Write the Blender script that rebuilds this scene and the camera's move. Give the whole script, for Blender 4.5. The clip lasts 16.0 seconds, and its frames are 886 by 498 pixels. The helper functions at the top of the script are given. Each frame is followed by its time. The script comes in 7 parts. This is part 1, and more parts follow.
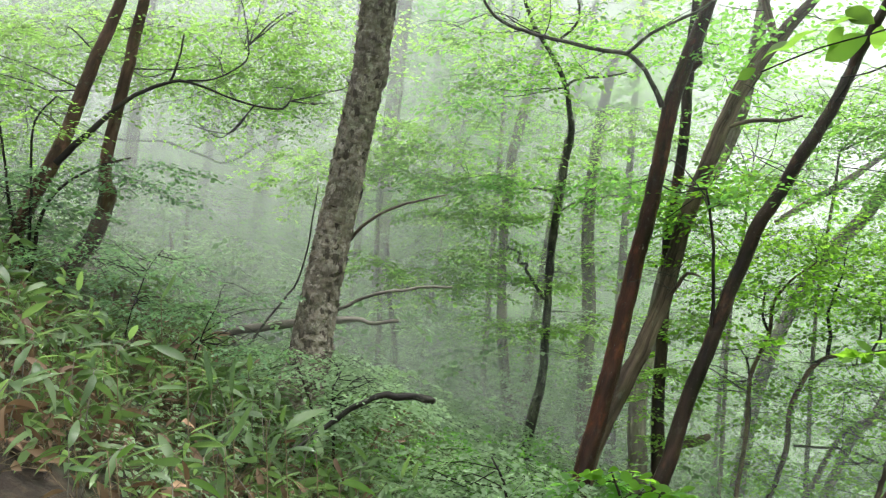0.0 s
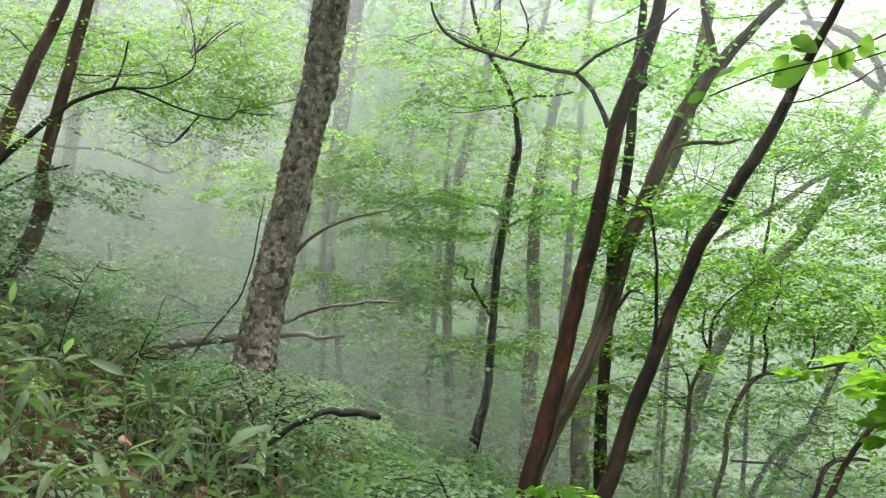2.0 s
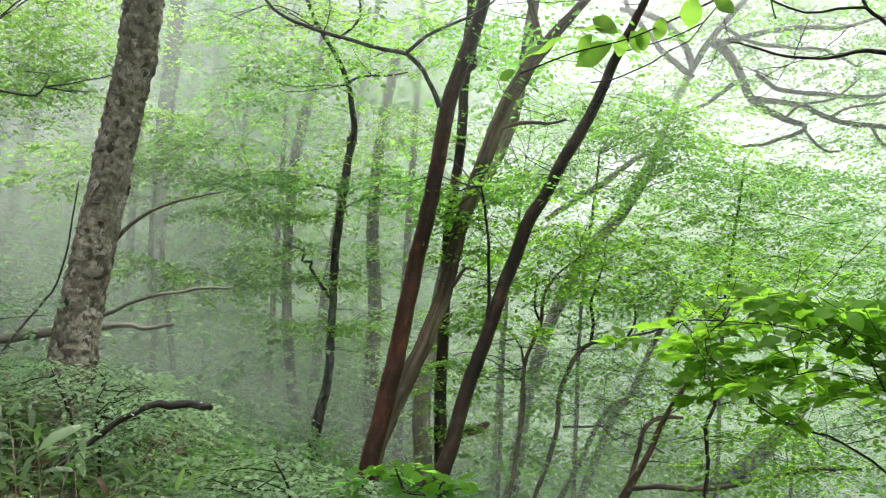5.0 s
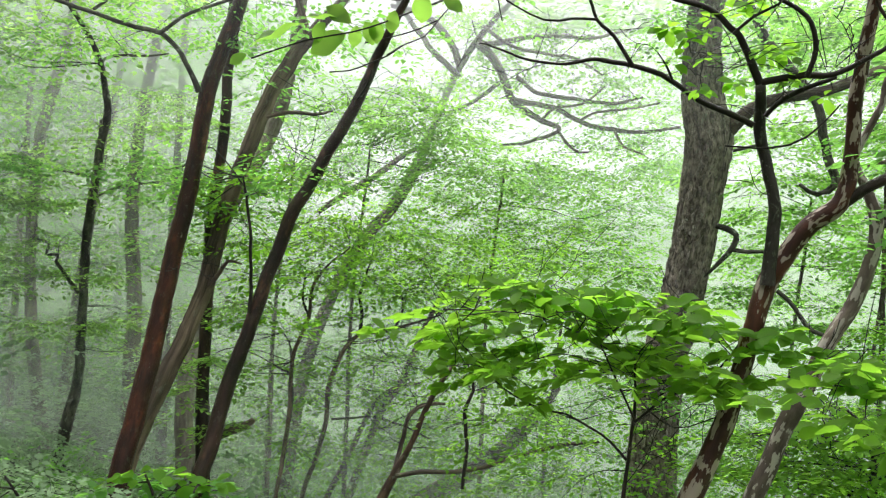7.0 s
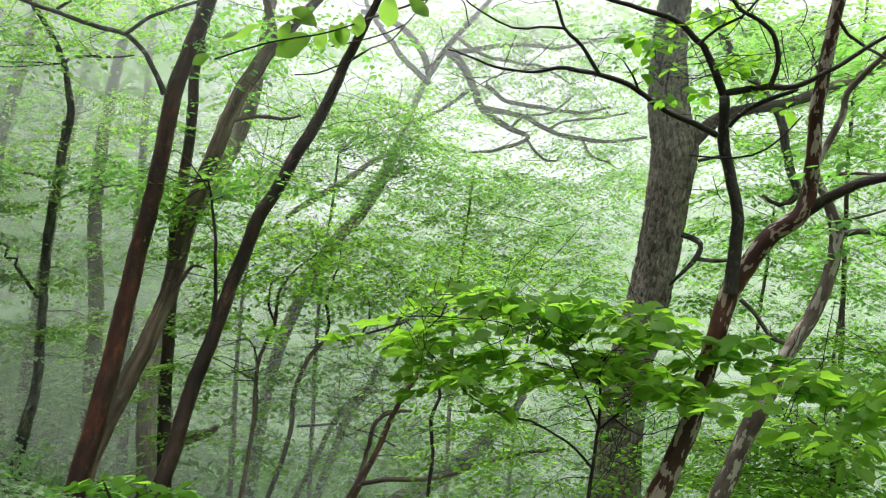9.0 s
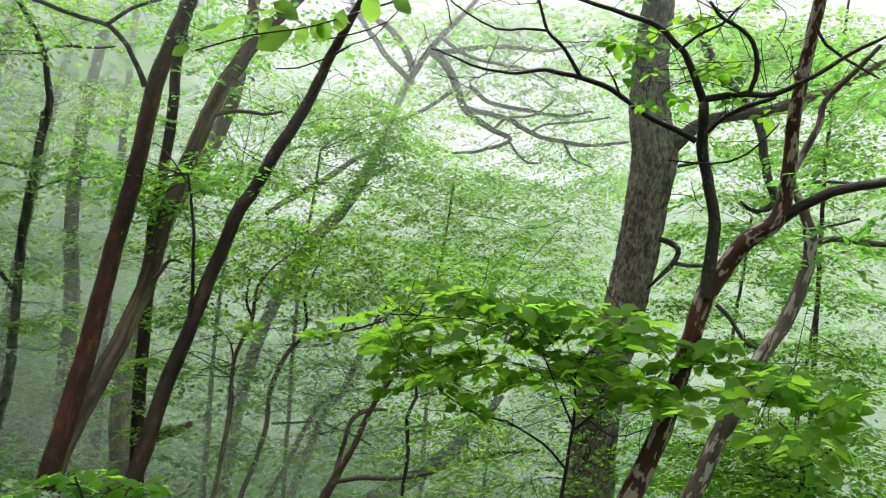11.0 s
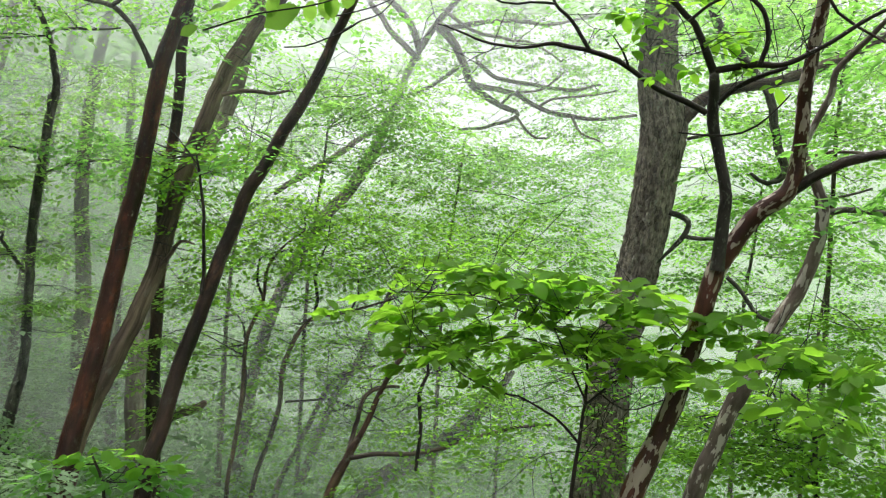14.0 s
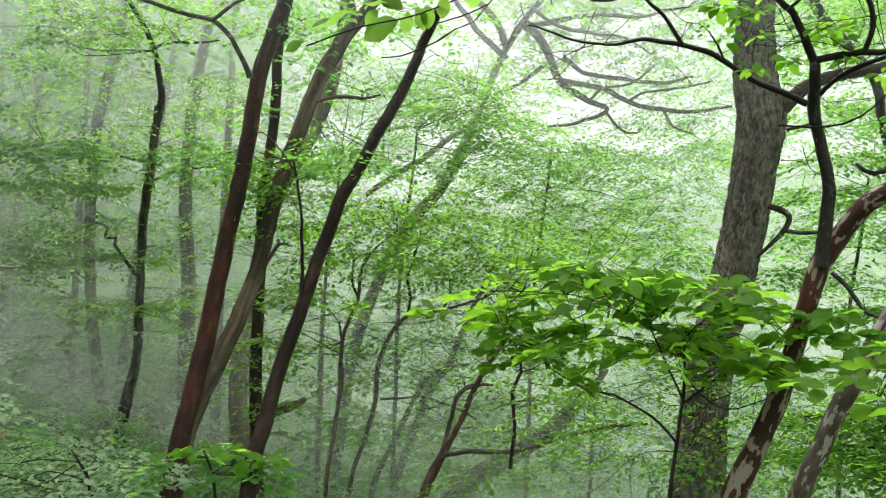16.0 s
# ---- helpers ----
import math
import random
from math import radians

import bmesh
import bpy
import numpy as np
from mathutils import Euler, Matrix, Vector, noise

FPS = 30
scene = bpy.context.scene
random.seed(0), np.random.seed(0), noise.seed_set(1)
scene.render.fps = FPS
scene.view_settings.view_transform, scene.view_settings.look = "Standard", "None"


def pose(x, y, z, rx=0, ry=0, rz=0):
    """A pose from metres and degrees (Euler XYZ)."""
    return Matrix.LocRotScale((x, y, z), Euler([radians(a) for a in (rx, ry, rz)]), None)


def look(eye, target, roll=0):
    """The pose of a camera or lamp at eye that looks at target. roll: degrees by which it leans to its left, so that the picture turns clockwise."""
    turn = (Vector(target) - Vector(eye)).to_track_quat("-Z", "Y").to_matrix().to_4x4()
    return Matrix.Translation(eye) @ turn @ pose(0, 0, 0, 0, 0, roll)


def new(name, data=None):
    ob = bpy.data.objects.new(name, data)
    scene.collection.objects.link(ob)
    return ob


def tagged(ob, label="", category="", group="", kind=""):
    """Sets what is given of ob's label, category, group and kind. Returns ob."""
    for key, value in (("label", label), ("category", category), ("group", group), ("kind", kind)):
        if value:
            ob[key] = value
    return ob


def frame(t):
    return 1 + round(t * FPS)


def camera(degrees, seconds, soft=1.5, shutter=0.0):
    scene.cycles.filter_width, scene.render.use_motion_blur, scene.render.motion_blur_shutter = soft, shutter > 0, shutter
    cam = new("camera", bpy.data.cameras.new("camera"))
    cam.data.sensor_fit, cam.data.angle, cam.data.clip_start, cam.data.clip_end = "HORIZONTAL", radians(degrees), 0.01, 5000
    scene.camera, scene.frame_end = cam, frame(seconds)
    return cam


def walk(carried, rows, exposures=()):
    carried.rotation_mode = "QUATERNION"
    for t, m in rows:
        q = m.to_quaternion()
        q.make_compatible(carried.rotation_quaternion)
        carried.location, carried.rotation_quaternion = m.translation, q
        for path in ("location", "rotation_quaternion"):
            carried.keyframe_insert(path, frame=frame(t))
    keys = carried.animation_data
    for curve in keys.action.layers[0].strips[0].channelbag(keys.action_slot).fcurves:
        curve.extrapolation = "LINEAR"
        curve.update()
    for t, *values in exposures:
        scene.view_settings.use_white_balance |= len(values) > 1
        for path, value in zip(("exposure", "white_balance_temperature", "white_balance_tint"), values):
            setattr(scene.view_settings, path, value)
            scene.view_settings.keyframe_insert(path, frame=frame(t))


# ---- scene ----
cam = camera(57.84, 16.0, soft=1.2)
PATH = [
    (0.0, 0.000, -0.000, 1.600, 93.00, -1.59, -0.00),
    (0.5, 0.008, 0.014, 1.610, 94.12, -1.75, -1.40),
    (1.0, -0.003, 0.004, 1.608, 95.09, -2.29, -2.01),
    (1.5, -0.015, 0.021, 1.604, 94.69, -1.80, -2.89),
    (2.0, -0.018, 0.014, 1.604, 94.17, -2.16, -3.96),
    (2.5, -0.011, 0.020, 1.609, 93.84, -1.41, -3.75),
    (3.0, -0.009, 0.025, 1.610, 93.51, -1.12, -5.18),
    (5.5, 0.069, 0.045, 1.593, 92.55, -0.02, -19.00),
    (6.0, 0.087, 0.062, 1.583, 91.95, -0.03, -23.45),
    (6.5, 0.121, 0.045, 1.599, 92.04, 0.72, -26.81),
    (7.0, 0.164, 0.023, 1.599, 92.43, 0.70, -30.61),
    (7.5, 0.157, 0.015, 1.593, 92.72, -0.03, -31.78),
    (8.0, 0.159, 0.016, 1.594, 92.89, 0.40, -31.73),
    (8.5, 0.164, 0.021, 1.594, 92.99, 0.57, -32.17),
    (9.0, 0.178, 0.027, 1.595, 92.92, 0.32, -32.86),
    (9.5, 0.176, 0.027, 1.596, 92.98, -0.16, -33.01),
    (10.0, 0.183, 0.018, 1.589, 92.77, -0.67, -33.68),
    (12.5, 0.178, 0.019, 1.587, 93.22, -0.85, -34.62),
    (13.0, 0.176, 0.021, 1.587, 92.54, -1.20, -34.68),
    (13.5, 0.184, 0.024, 1.587, 91.70, -0.12, -34.23),
    (14.0, 0.175, 0.023, 1.587, 91.31, 0.03, -33.66),
    (14.5, 0.180, 0.013, 1.586, 91.69, 0.23, -33.84),
    (15.0, 0.166, 0.006, 1.587, 91.96, -0.27, -32.80),
    (15.5, 0.148, 0.007, 1.592, 91.94, 0.14, -31.05),
    (16.0, 0.132, -0.009, 1.595, 91.22, 0.77, -27.31),
]
walk(cam, [(r[0], pose(*r[1:])) for r in PATH], exposures=((0, 1.84), (1, 1.77), (3, 1.75), (5.5, 1.74), (8, 1.63), (10, 1.49), (12.5, 1.41), (14.5, 1.65), (16, 1.61)))

# ---- world, sun, mist light ----
SUN_AZ, SUN_EL = 29.0, 74.0
world = bpy.data.worlds.new("overcast_sky")
scene.world = world
scene.cycles.max_bounces, scene.cycles.diffuse_bounces, scene.cycles.transparent_max_bounces = 14, 8, 16
world.use_nodes = True
wn, wl = world.node_tree.nodes, world.node_tree.links
sky = wn.new("ShaderNodeTexSky")
sky.sky_type, sky.sun_disc = "NISHITA", False
sky.sun_elevation, sky.sun_rotation = radians(SUN_EL), radians(SUN_AZ)
sky.air_density, sky.dust_density, sky.ozone_density = 1.0, 3.0, 1.0
grey = wn.new("ShaderNodeHueSaturation")
grey.inputs["Saturation"].default_value = 0.15
wl.new(sky.outputs[0], grey.inputs["Color"])
wl.new(grey.outputs[0], wn["Background"].inputs["Color"])
wn["Background"].inputs["Strength"].default_value = 0.12
sun = new("sun", bpy.data.lights.new("sun", "SUN"))
sun.data.energy, sun.data.angle, sun.data.color = 2.5, radians(80), (1.0, 0.98, 0.94)
sun_way = Vector((math.sin(radians(SUN_AZ)) * math.cos(radians(SUN_EL)), math.cos(radians(SUN_AZ)) * math.cos(radians(SUN_EL)), math.sin(radians(SUN_EL))))
sun.matrix_world = look(sun_way * 60, (0, 0, 0))


# ---- materials ----
def material(name):
    m = bpy.data.materials.new(name)
    m.use_nodes = True
    nt = m.node_tree
    bsdf = nt.nodes["Principled BSDF"]
    return m, nt, bsdf


def ramp(nt, fac, stops):
    r = nt.nodes.new("ShaderNodeValToRGB")
    els = r.color_ramp.elements
    while len(els) < len(stops):
        els.new(0.5)
    for e, (p, c) in zip(els, stops):
        e.position, e.color = p, (*c, 1)
    nt.links.new(fac, r.inputs[0])
    return r.outputs[0]


def noise_tex(nt, scale, detail=5.0, rough=0.6, stretch=(1, 1, 1), seed=0.0, along=False):
    """Noise in the object's metres, or, along, in metres round and along a limb."""
    if along:
        tc = nt.nodes.new("ShaderNodeAttribute")
        tc.attribute_name = "bark"
    else:
        tc = nt.nodes.new("ShaderNodeTexCoord")
    mp = nt.nodes.new("ShaderNodeMapping")
    mp.inputs["Scale"].default_value = stretch
    mp.inputs["Location"].default_value = (seed, seed * 1.7, seed * 0.3)
    nt.links.new(tc.outputs["Vector" if along else "Object"], mp.inputs[0])
    n = nt.nodes.new("ShaderNodeTexNoise")
    n.inputs["Scale"].default_value, n.inputs["Detail"].default_value, n.inputs["Roughness"].default_value = scale, detail, rough
    nt.links.new(mp.outputs[0], n.inputs["Vector"])
    return n.outputs["Fac"]


def mix(nt, fac, a, b):
    m = nt.nodes.new("ShaderNodeMix")
    m.data_type = "RGBA"
    for v, i in ((fac, 0), (a, 6), (b, 7)):
        if isinstance(v, (int, float)):
            m.inputs[i].default_value = v
        elif isinstance(v, tuple):
            m.inputs[i].default_value = (*v, 1)
        else:
            nt.links.new(v, m.inputs[i])
    return m.outputs[2]


def bark(name, dark, light, spot=None, spot_at=0.62, spot_scale=7.0, rough=0.75, stretch=(1, 1, 0.25), bump=0.5, grain=22.0, lichen=0.0, patch=None, shine=0.25, relief=0.015):
    """Bark with grain along the limb, broad stains, flaked patches, lichen films and small pale specks."""
    m, nt, b = material(name)
    n1 = noise_tex(nt, grain, 8, 0.7, stretch, 0.0, True)
    n2 = noise_tex(nt, 2.6, 4, 0.6, (1, 1, 0.5), 3.0, True)
    n5 = noise_tex(nt, grain * 3.1, 4, 0.7, (1, 1, 0.5), 5.0, True)
    col = ramp(nt, n1, [(0.36, dark), (0.64, light)])
    col = mix(nt, ramp(nt, n2, [(0.42, (0.7, 0.7, 0.7)), (0.6, (0, 0, 0))]), col, tuple(c * 0.5 for c in dark))
    if patch:
        n6 = noise_tex(nt, 5.5, 5, 0.65, (1, 1, 0.45), 15.0, True)
        col = mix(nt, ramp(nt, n6, [(0.56, (0, 0, 0)), (0.68, (0.8, 0.8, 0.8))]), col, patch)
    if spot:
        n3 = noise_tex(nt, spot_scale, 3, 0.55, (1, 1, 0.36), 7.0, True)
        edge = ramp(nt, n3, [(spot_at, (0, 0, 0)), (spot_at + 0.03, (0.85, 0.85, 0.85))])
        col = mix(nt, edge, col, spot)
    if lichen:
        n4 = noise_tex(nt, 17.0, 6, 0.75, (1, 1, 0.6), 11.0, True)
        edge = ramp(nt, n4, [(0.57, (0, 0, 0)), (0.66, (lichen, lichen, lichen))])
        col = mix(nt, edge, col, (0.26, 0.28, 0.22))
    col = mix(nt, ramp(nt, n5, [(0.66, (0, 0, 0)), (0.72, (0.65, 0.65, 0.65))]), col, (0.3, 0.29, 0.25))
    nt.links.new(col, b.inputs["Base Color"])
    b.inputs["Specular IOR Level"].default_value = shine
    rr = ramp(nt, n2, [(0.35, (rough - 0.2,) * 3), (0.65, (rough,) * 3)])
    nt.links.new(rr, b.inputs["Roughness"])
    bp = nt.nodes.new("ShaderNodeBump")
    bp.inputs["Strength"].default_value, bp.inputs["Distance"].default_value = bump, relief
    nt.links.new(n1, bp.inputs["Height"])
    nt.links.new(bp.outputs[0], b.inputs["Normal"])
    return m


def flaky_bark(name, gap, plate, pale, scale):
    """Bark of curling plates with dark cracks between them, and pale lichen films."""
    m, nt, b = material(name)
    tc = nt.nodes.new("ShaderNodeAttribute")
    tc.attribute_name = "bark"
    warp = nt.nodes.new("ShaderNodeTexNoise")
    warp.inputs["Scale"].default_value, warp.inputs["Detail"].default_value = 9.0, 4.0
    nt.links.new(tc.outputs["Vector"], warp.inputs["Vector"])
    add = nt.nodes.new("ShaderNodeVectorMath")
    add.operation = "MULTIPLY_ADD"
    nt.links.new(warp.outputs["Color"], add.inputs[0])
    add.inputs[1].default_value = (0.11, 0.11, 0.11)
    nt.links.new(tc.outputs["Vector"], add.inputs[2])
    vor = nt.nodes.new("ShaderNodeTexNoise")
    vor.noise_type = "RIDGED_MULTIFRACTAL"
    vor.inputs["Scale"].default_value, vor.inputs["Detail"].default_value = scale, 5.0
    mp = nt.nodes.new("ShaderNodeMapping")
    mp.inputs["Scale"].default_value = (1, 1, 1.5)
    nt.links.new(add.outputs[0], mp.inputs[0])
    nt.links.new(mp.outputs[0], vor.inputs["Vector"])
    fine = noise_tex(nt, 19, 10, 0.72, (1, 1, 1.6), 0.0, True)
    wide = noise_tex(nt, 5, 4, 0.65, (1, 1, 0.8), 4.0, True)
    film = noise_tex(nt, 13, 5, 0.7, (1, 1, 1.3), 9.0, True)
    col = ramp(nt, fine, [(0.36, tuple(c * 0.3 for c in plate)), (0.46, plate), (0.66, pale)])
    col = mix(nt, ramp(nt, wide, [(0.4, (0, 0, 0)), (0.62, (0.75, 0.75, 0.75))]), col, tuple(c * 0.45 for c in plate))
    col = mix(nt, ramp(nt, film, [(0.56, (0, 0, 0)), (0.66, (0.8, 0.8, 0.8))]), col, pale)
    crack = ramp(nt, vor.outputs["Fac"], [(0.46, (0, 0, 0)), (0.7, (0.95, 0.95, 0.95))])
    nt.links.new(mix(nt, crack, col, gap), b.inputs["Base Color"])
    b.inputs["Roughness"].default_value = 0.85
    b.inputs["Specular IOR Level"].default_value = 0.25
    h = nt.nodes.new("ShaderNodeMath")
    h.operation = "MULTIPLY_ADD"
    nt.links.new(fine, h.inputs[0])
    h.inputs[1].default_value = 0.5
    inv = nt.nodes.new("ShaderNodeMath")
    inv.operation = "MULTIPLY"
    inv.inputs[1].default_value = -0.6
    nt.links.new(vor.outputs["Fac"], inv.inputs[0])
    nt.links.new(inv.outputs[0], h.inputs[2])
    bp = nt.nodes.new("ShaderNodeBump")
    bp.inputs["Strength"].default_value, bp.inputs["Distance"].default_value = 1.0, 0.03
    nt.links.new(h.outputs[0], bp.inputs["Height"])
    nt.links.new(bp.outputs[0], b.inputs["Normal"])
    return m


def flake_material(name, dark, pale):
    """Loose bark plates, each with a tone of its own."""
    m, nt, b = material(name)
    geo = nt.nodes.new("ShaderNodeNewGeometry")
    tone = ramp(nt, geo.outputs["Random Per Island"], [(0.1, dark), (0.9, pale)])
    fine = noise_tex(nt, 60, 6, 0.7)
    nt.links.new(mix(nt, ramp(nt, fine, [(0.4, (0.7, 0.7, 0.7)), (0.6, (0, 0, 0))]), tone, tuple(c * 0.45 for c in dark)), b.inputs["Base Color"])
    b.inputs["Roughness"].default_value = 0.8
    bp = nt.nodes.new("ShaderNodeBump")
    bp.inputs["Strength"].default_value, bp.inputs["Distance"].default_value = 0.8, 0.008
    nt.links.new(fine, bp.inputs["Height"])
    nt.links.new(bp.outputs[0], b.inputs["Normal"])
    return m


def leaf_material(name, dull, fresh, glow, rough=0.5, shine=0.22, through_leaf=0.5):
    m, nt, b = material(name)
    geo = nt.nodes.new("ShaderNodeNewGeometry")
    big = noise_tex(nt, 0.9, 2, 0.5)
    mid = nt.nodes.new("ShaderNodeMath")
    mid.operation = "MULTIPLY_ADD"
    nt.links.new(geo.outputs["Random Per Island"], mid.inputs[0])
    mid.inputs[1].default_value = 0.38
    sub = nt.nodes.new("ShaderNodeMath")
    sub.operation = "MULTIPLY_ADD"
    nt.links.new(big, sub.inputs[0])
    sub.inputs[1].default_value, sub.inputs[2].default_value = 1.3, -0.34
    nt.links.new(sub.outputs[0], mid.inputs[2])
    col = ramp(nt, mid.outputs[0], [(0.1, dull), (0.85, fresh)])
    nt.links.new(col, b.inputs["Base Color"])
    b.inputs["Roughness"].default_value = rough
    b.inputs["Specular IOR Level"].default_value = shine
    tr = nt.nodes.new("ShaderNodeBsdfTranslucent")
    gcol = mix(nt, mid.outputs[0], tuple(g * 0.55 for g in glow), glow)
    nt.links.new(gcol, tr.inputs[0])
    ms = nt.nodes.new("ShaderNodeMixShader")
    ms.inputs[0].default_value = through_leaf
    nt.links.new(b.outputs[0], ms.inputs[1])
    nt.links.new(tr.outputs[0], ms.inputs[2])
    nt.links.new(ms.outputs[0], nt.nodes["Material Output"].inputs[0])
    return m


BARK_BIRCH = flaky_bark("birch_bark", (0.014, 0.01, 0.007), (0.19, 0.16, 0.12), (0.37, 0.345, 0.3), 5.5)
BIRCH_FLAKE = flake_material("birch_flakes", (0.06, 0.045, 0.032), (0.38, 0.34, 0.285))
OAK_FLAKE = flake_material("oak_plates", (0.06, 0.05, 0.04), (0.26, 0.235, 0.195))
BARK_RED = bark("wet_red_bark", (0.0130, 0.0040, 0.0025), (0.0756, 0.0230, 0.0122), (0.24, 0.22, 0.18), 0.72, 14.0, 0.55, (1, 1, 0.22), 0.9, 24, 0.12, patch=(0.19, 0.052, 0.023), shine=0.3)
BARK_DARKRED = bark("dark_wet_bark", (0.0086, 0.0047, 0.0032), (0.0518, 0.0259, 0.0173), (0.24, 0.22, 0.18), 0.72, 14.0, 0.55, (1, 1, 0.22), 0.9, 24, 0.12, patch=(0.125, 0.058, 0.035), shine=0.3)
BARK_TWIN = bark("dull_red_bark", (0.05, 0.026, 0.018), (0.2, 0.11, 0.078), (0.3, 0.28, 0.24), 0.7, 14.0, 0.7, (1, 1, 0.22), 0.8, 24, 0.3, patch=(0.26, 0.13, 0.09), shine=0.25)
BARK_SAP = bark("sapling_bark", (0.035, 0.021, 0.013), (0.15, 0.09, 0.055), None, rough=0.75, stretch=(1, 1, 0.25), lichen=0.3)
BARK_SPOT = bark("mottled_red_bark", (0.03, 0.009, 0.005), (0.12, 0.04, 0.022), (0.3, 0.25, 0.2), 0.535, 30.0, 0.65, (1, 1, 0.3), 0.5, 16)
BARK_PALE = bark("pale_mottled_bark", (0.06, 0.043, 0.034), (0.19, 0.15, 0.125), (0.34, 0.31, 0.27), 0.55, 28.0, 0.75, (1, 1, 0.3), 0.6, 18)
BARK_GREY = bark("grey_bark", (0.03, 0.022, 0.016), (0.2, 0.155, 0.118), None, 0.66, 6.0, 0.85, (1, 1, 0.1), 1.0, 24, 0.4)
BARK_FIBRE = bark("fibrous_bark", (0.045, 0.031, 0.023), (0.28, 0.205, 0.15), None, 0.66, 6.0, 0.85, (1, 1, 0.07), 1.0, 26, 0.3, relief=0.025)
BARK_ASH = bark("pale_ash_bark", (0.15, 0.125, 0.1), (0.42, 0.37, 0.31), None, 0.6, 6.0, 0.85, (1, 1, 0.3), 0.8, 24, 0.6)
BARK_OAK = bark("furrowed_bark", (0.05, 0.041, 0.032), (0.36, 0.315, 0.255), None, 0.6, 6.0, 0.9, (1, 1, 0.5), 1.0, 44, 0.8, relief=0.025)
BARK_LICHEN = bark("lichened_bark", (0.02, 0.02, 0.015), (0.13, 0.125, 0.098), None, 0.6, 6.0, 0.85, (1, 1, 0.4), 0.6, 24, 0.85)
BARK_BLACK = bark("black_wet_bark", (0.012, 0.0095, 0.0075), (0.05, 0.042, 0.033), None, 0.6, 6.0, 0.7, (1, 1, 0.3), 0.6, 22, 0.35)
BARK_TWIG = bark("twig_bark", (0.008, 0.006, 0.0045), (0.035, 0.025, 0.018), None, rough=0.7)
BARK_DEAD = bark("dead_wood", (0.08, 0.07, 0.058), (0.38, 0.345, 0.295), None, rough=0.85, stretch=(1, 1, 0.12))
STRAW = bark("straw", (0.14, 0.1, 0.055), (0.42, 0.34, 0.21), None, rough=0.8)
LEAF_MID = leaf_material("leaf_green", (0.0403, 0.1200, 0.0243), (0.1094, 0.2600, 0.0488), (0.2659, 0.6000, 0.0978), through_leaf=0.66)
LEAF_FRESH = leaf_material("leaf_fresh", (0.0667, 0.1650, 0.0301), (0.1562, 0.3200, 0.0590), (0.3499, 0.6900, 0.1121), through_leaf=0.70)
LEAF_LIME = leaf_material("leaf_lime", (0.1234, 0.23, 0.0515), (0.266, 0.4, 0.091), (0.4617, 0.78, 0.1697), 0.5, 0.2, 0.68)
LEAF_DEEP = leaf_material("leaf_deep", (0.0518, 0.12, 0.0622), (0.1336, 0.24, 0.1244), (0.2469, 0.46, 0.1576), 0.42, 0.35, 0.5)
LEAF_MAPLE = leaf_material("leaf_maple", (0.0593, 0.1591, 0.0150), (0.1305, 0.2838, 0.0243), (0.2927, 0.5934, 0.0477), 0.5, 0.18, 0.72)
LEAF_PALE = leaf_material("leaf_pale", (0.1026, 0.17, 0.0945), (0.2452, 0.35, 0.2052), (0.389, 0.6, 0.269), 0.5, 0.2, 0.5)
LEAF_BAMBOO = leaf_material("leaf_bamboo", (0.022, 0.05, 0.016), (0.15, 0.245, 0.085), (0.22, 0.38, 0.09), 0.34, 0.45, 0.42)
LEAF_DRY = leaf_material("leaf_dry", (0.016, 0.009, 0.006), (0.27, 0.18, 0.11), (0.18, 0.1, 0.055), 0.6, 0.3, 0.3)


def single_leaf_material(name, dull, fresh, glow, rough, through_leaf, shine=0.28):
    """The same kind of blade for leaves that are objects of their own, each with its own tone and paler veins."""
    m, nt, b = material(name)
    info = nt.nodes.new("ShaderNodeObjectInfo")
    fine = noise_tex(nt, 30, 4, 0.6)
    col = mix(nt, info.outputs["Random"], dull, fresh)
    col = mix(nt, ramp(nt, fine, [(0.35, (0, 0, 0)), (0.75, (0.5, 0.5, 0.5))]), col, tuple(c * 1.5 for c in fresh))
    nt.links.new(col, b.inputs["Base Color"])
    b.inputs["Roughness"].default_value = rough
    b.inputs["Specular IOR Level"].default_value = shine
    tr = nt.nodes.new("ShaderNodeBsdfTranslucent")
    nt.links.new(mix(nt, info.outputs["Random"], tuple(g * 0.6 for g in glow), glow), tr.inputs[0])
    ms = nt.nodes.new("ShaderNodeMixShader")
    ms.inputs[0].default_value = through_leaf
    nt.links.new(b.outputs[0], ms.inputs[1])
    nt.links.new(tr.outputs[0], ms.inputs[2])
    nt.links.new(ms.outputs[0], nt.nodes["Material Output"].inputs[0])
    return m


LEAF_BROAD = single_leaf_material("leaf_broad", (0.06, 0.155, 0.012), (0.1, 0.225, 0.02), (0.31, 0.64, 0.045), 0.5, 0.7, 0.15)
LEAF_HANG = single_leaf_material("leaf_hanging", (0.0450, 0.1035, 0.0180), (0.0810, 0.1710, 0.0270), (0.2250, 0.4320, 0.0540), 0.45, 0.7, 0.2)
LEAF_WITHERED = single_leaf_material("leaf_withered", (0.13, 0.075, 0.042), (0.34, 0.22, 0.135), (0.3, 0.15, 0.07), 0.6, 0.25, 0.3)
LEAF_SHRUB = leaf_material("leaf_shrub", (0.08, 0.185, 0.014), (0.11, 0.235, 0.02), (0.28, 0.57, 0.04), 0.45, 0.2, 0.7)
LEAF_CANE = single_leaf_material("leaf_cane", (0.03, 0.065, 0.028), (0.105, 0.17, 0.075), (0.24, 0.4, 0.1), 0.3, 0.5, 0.4)

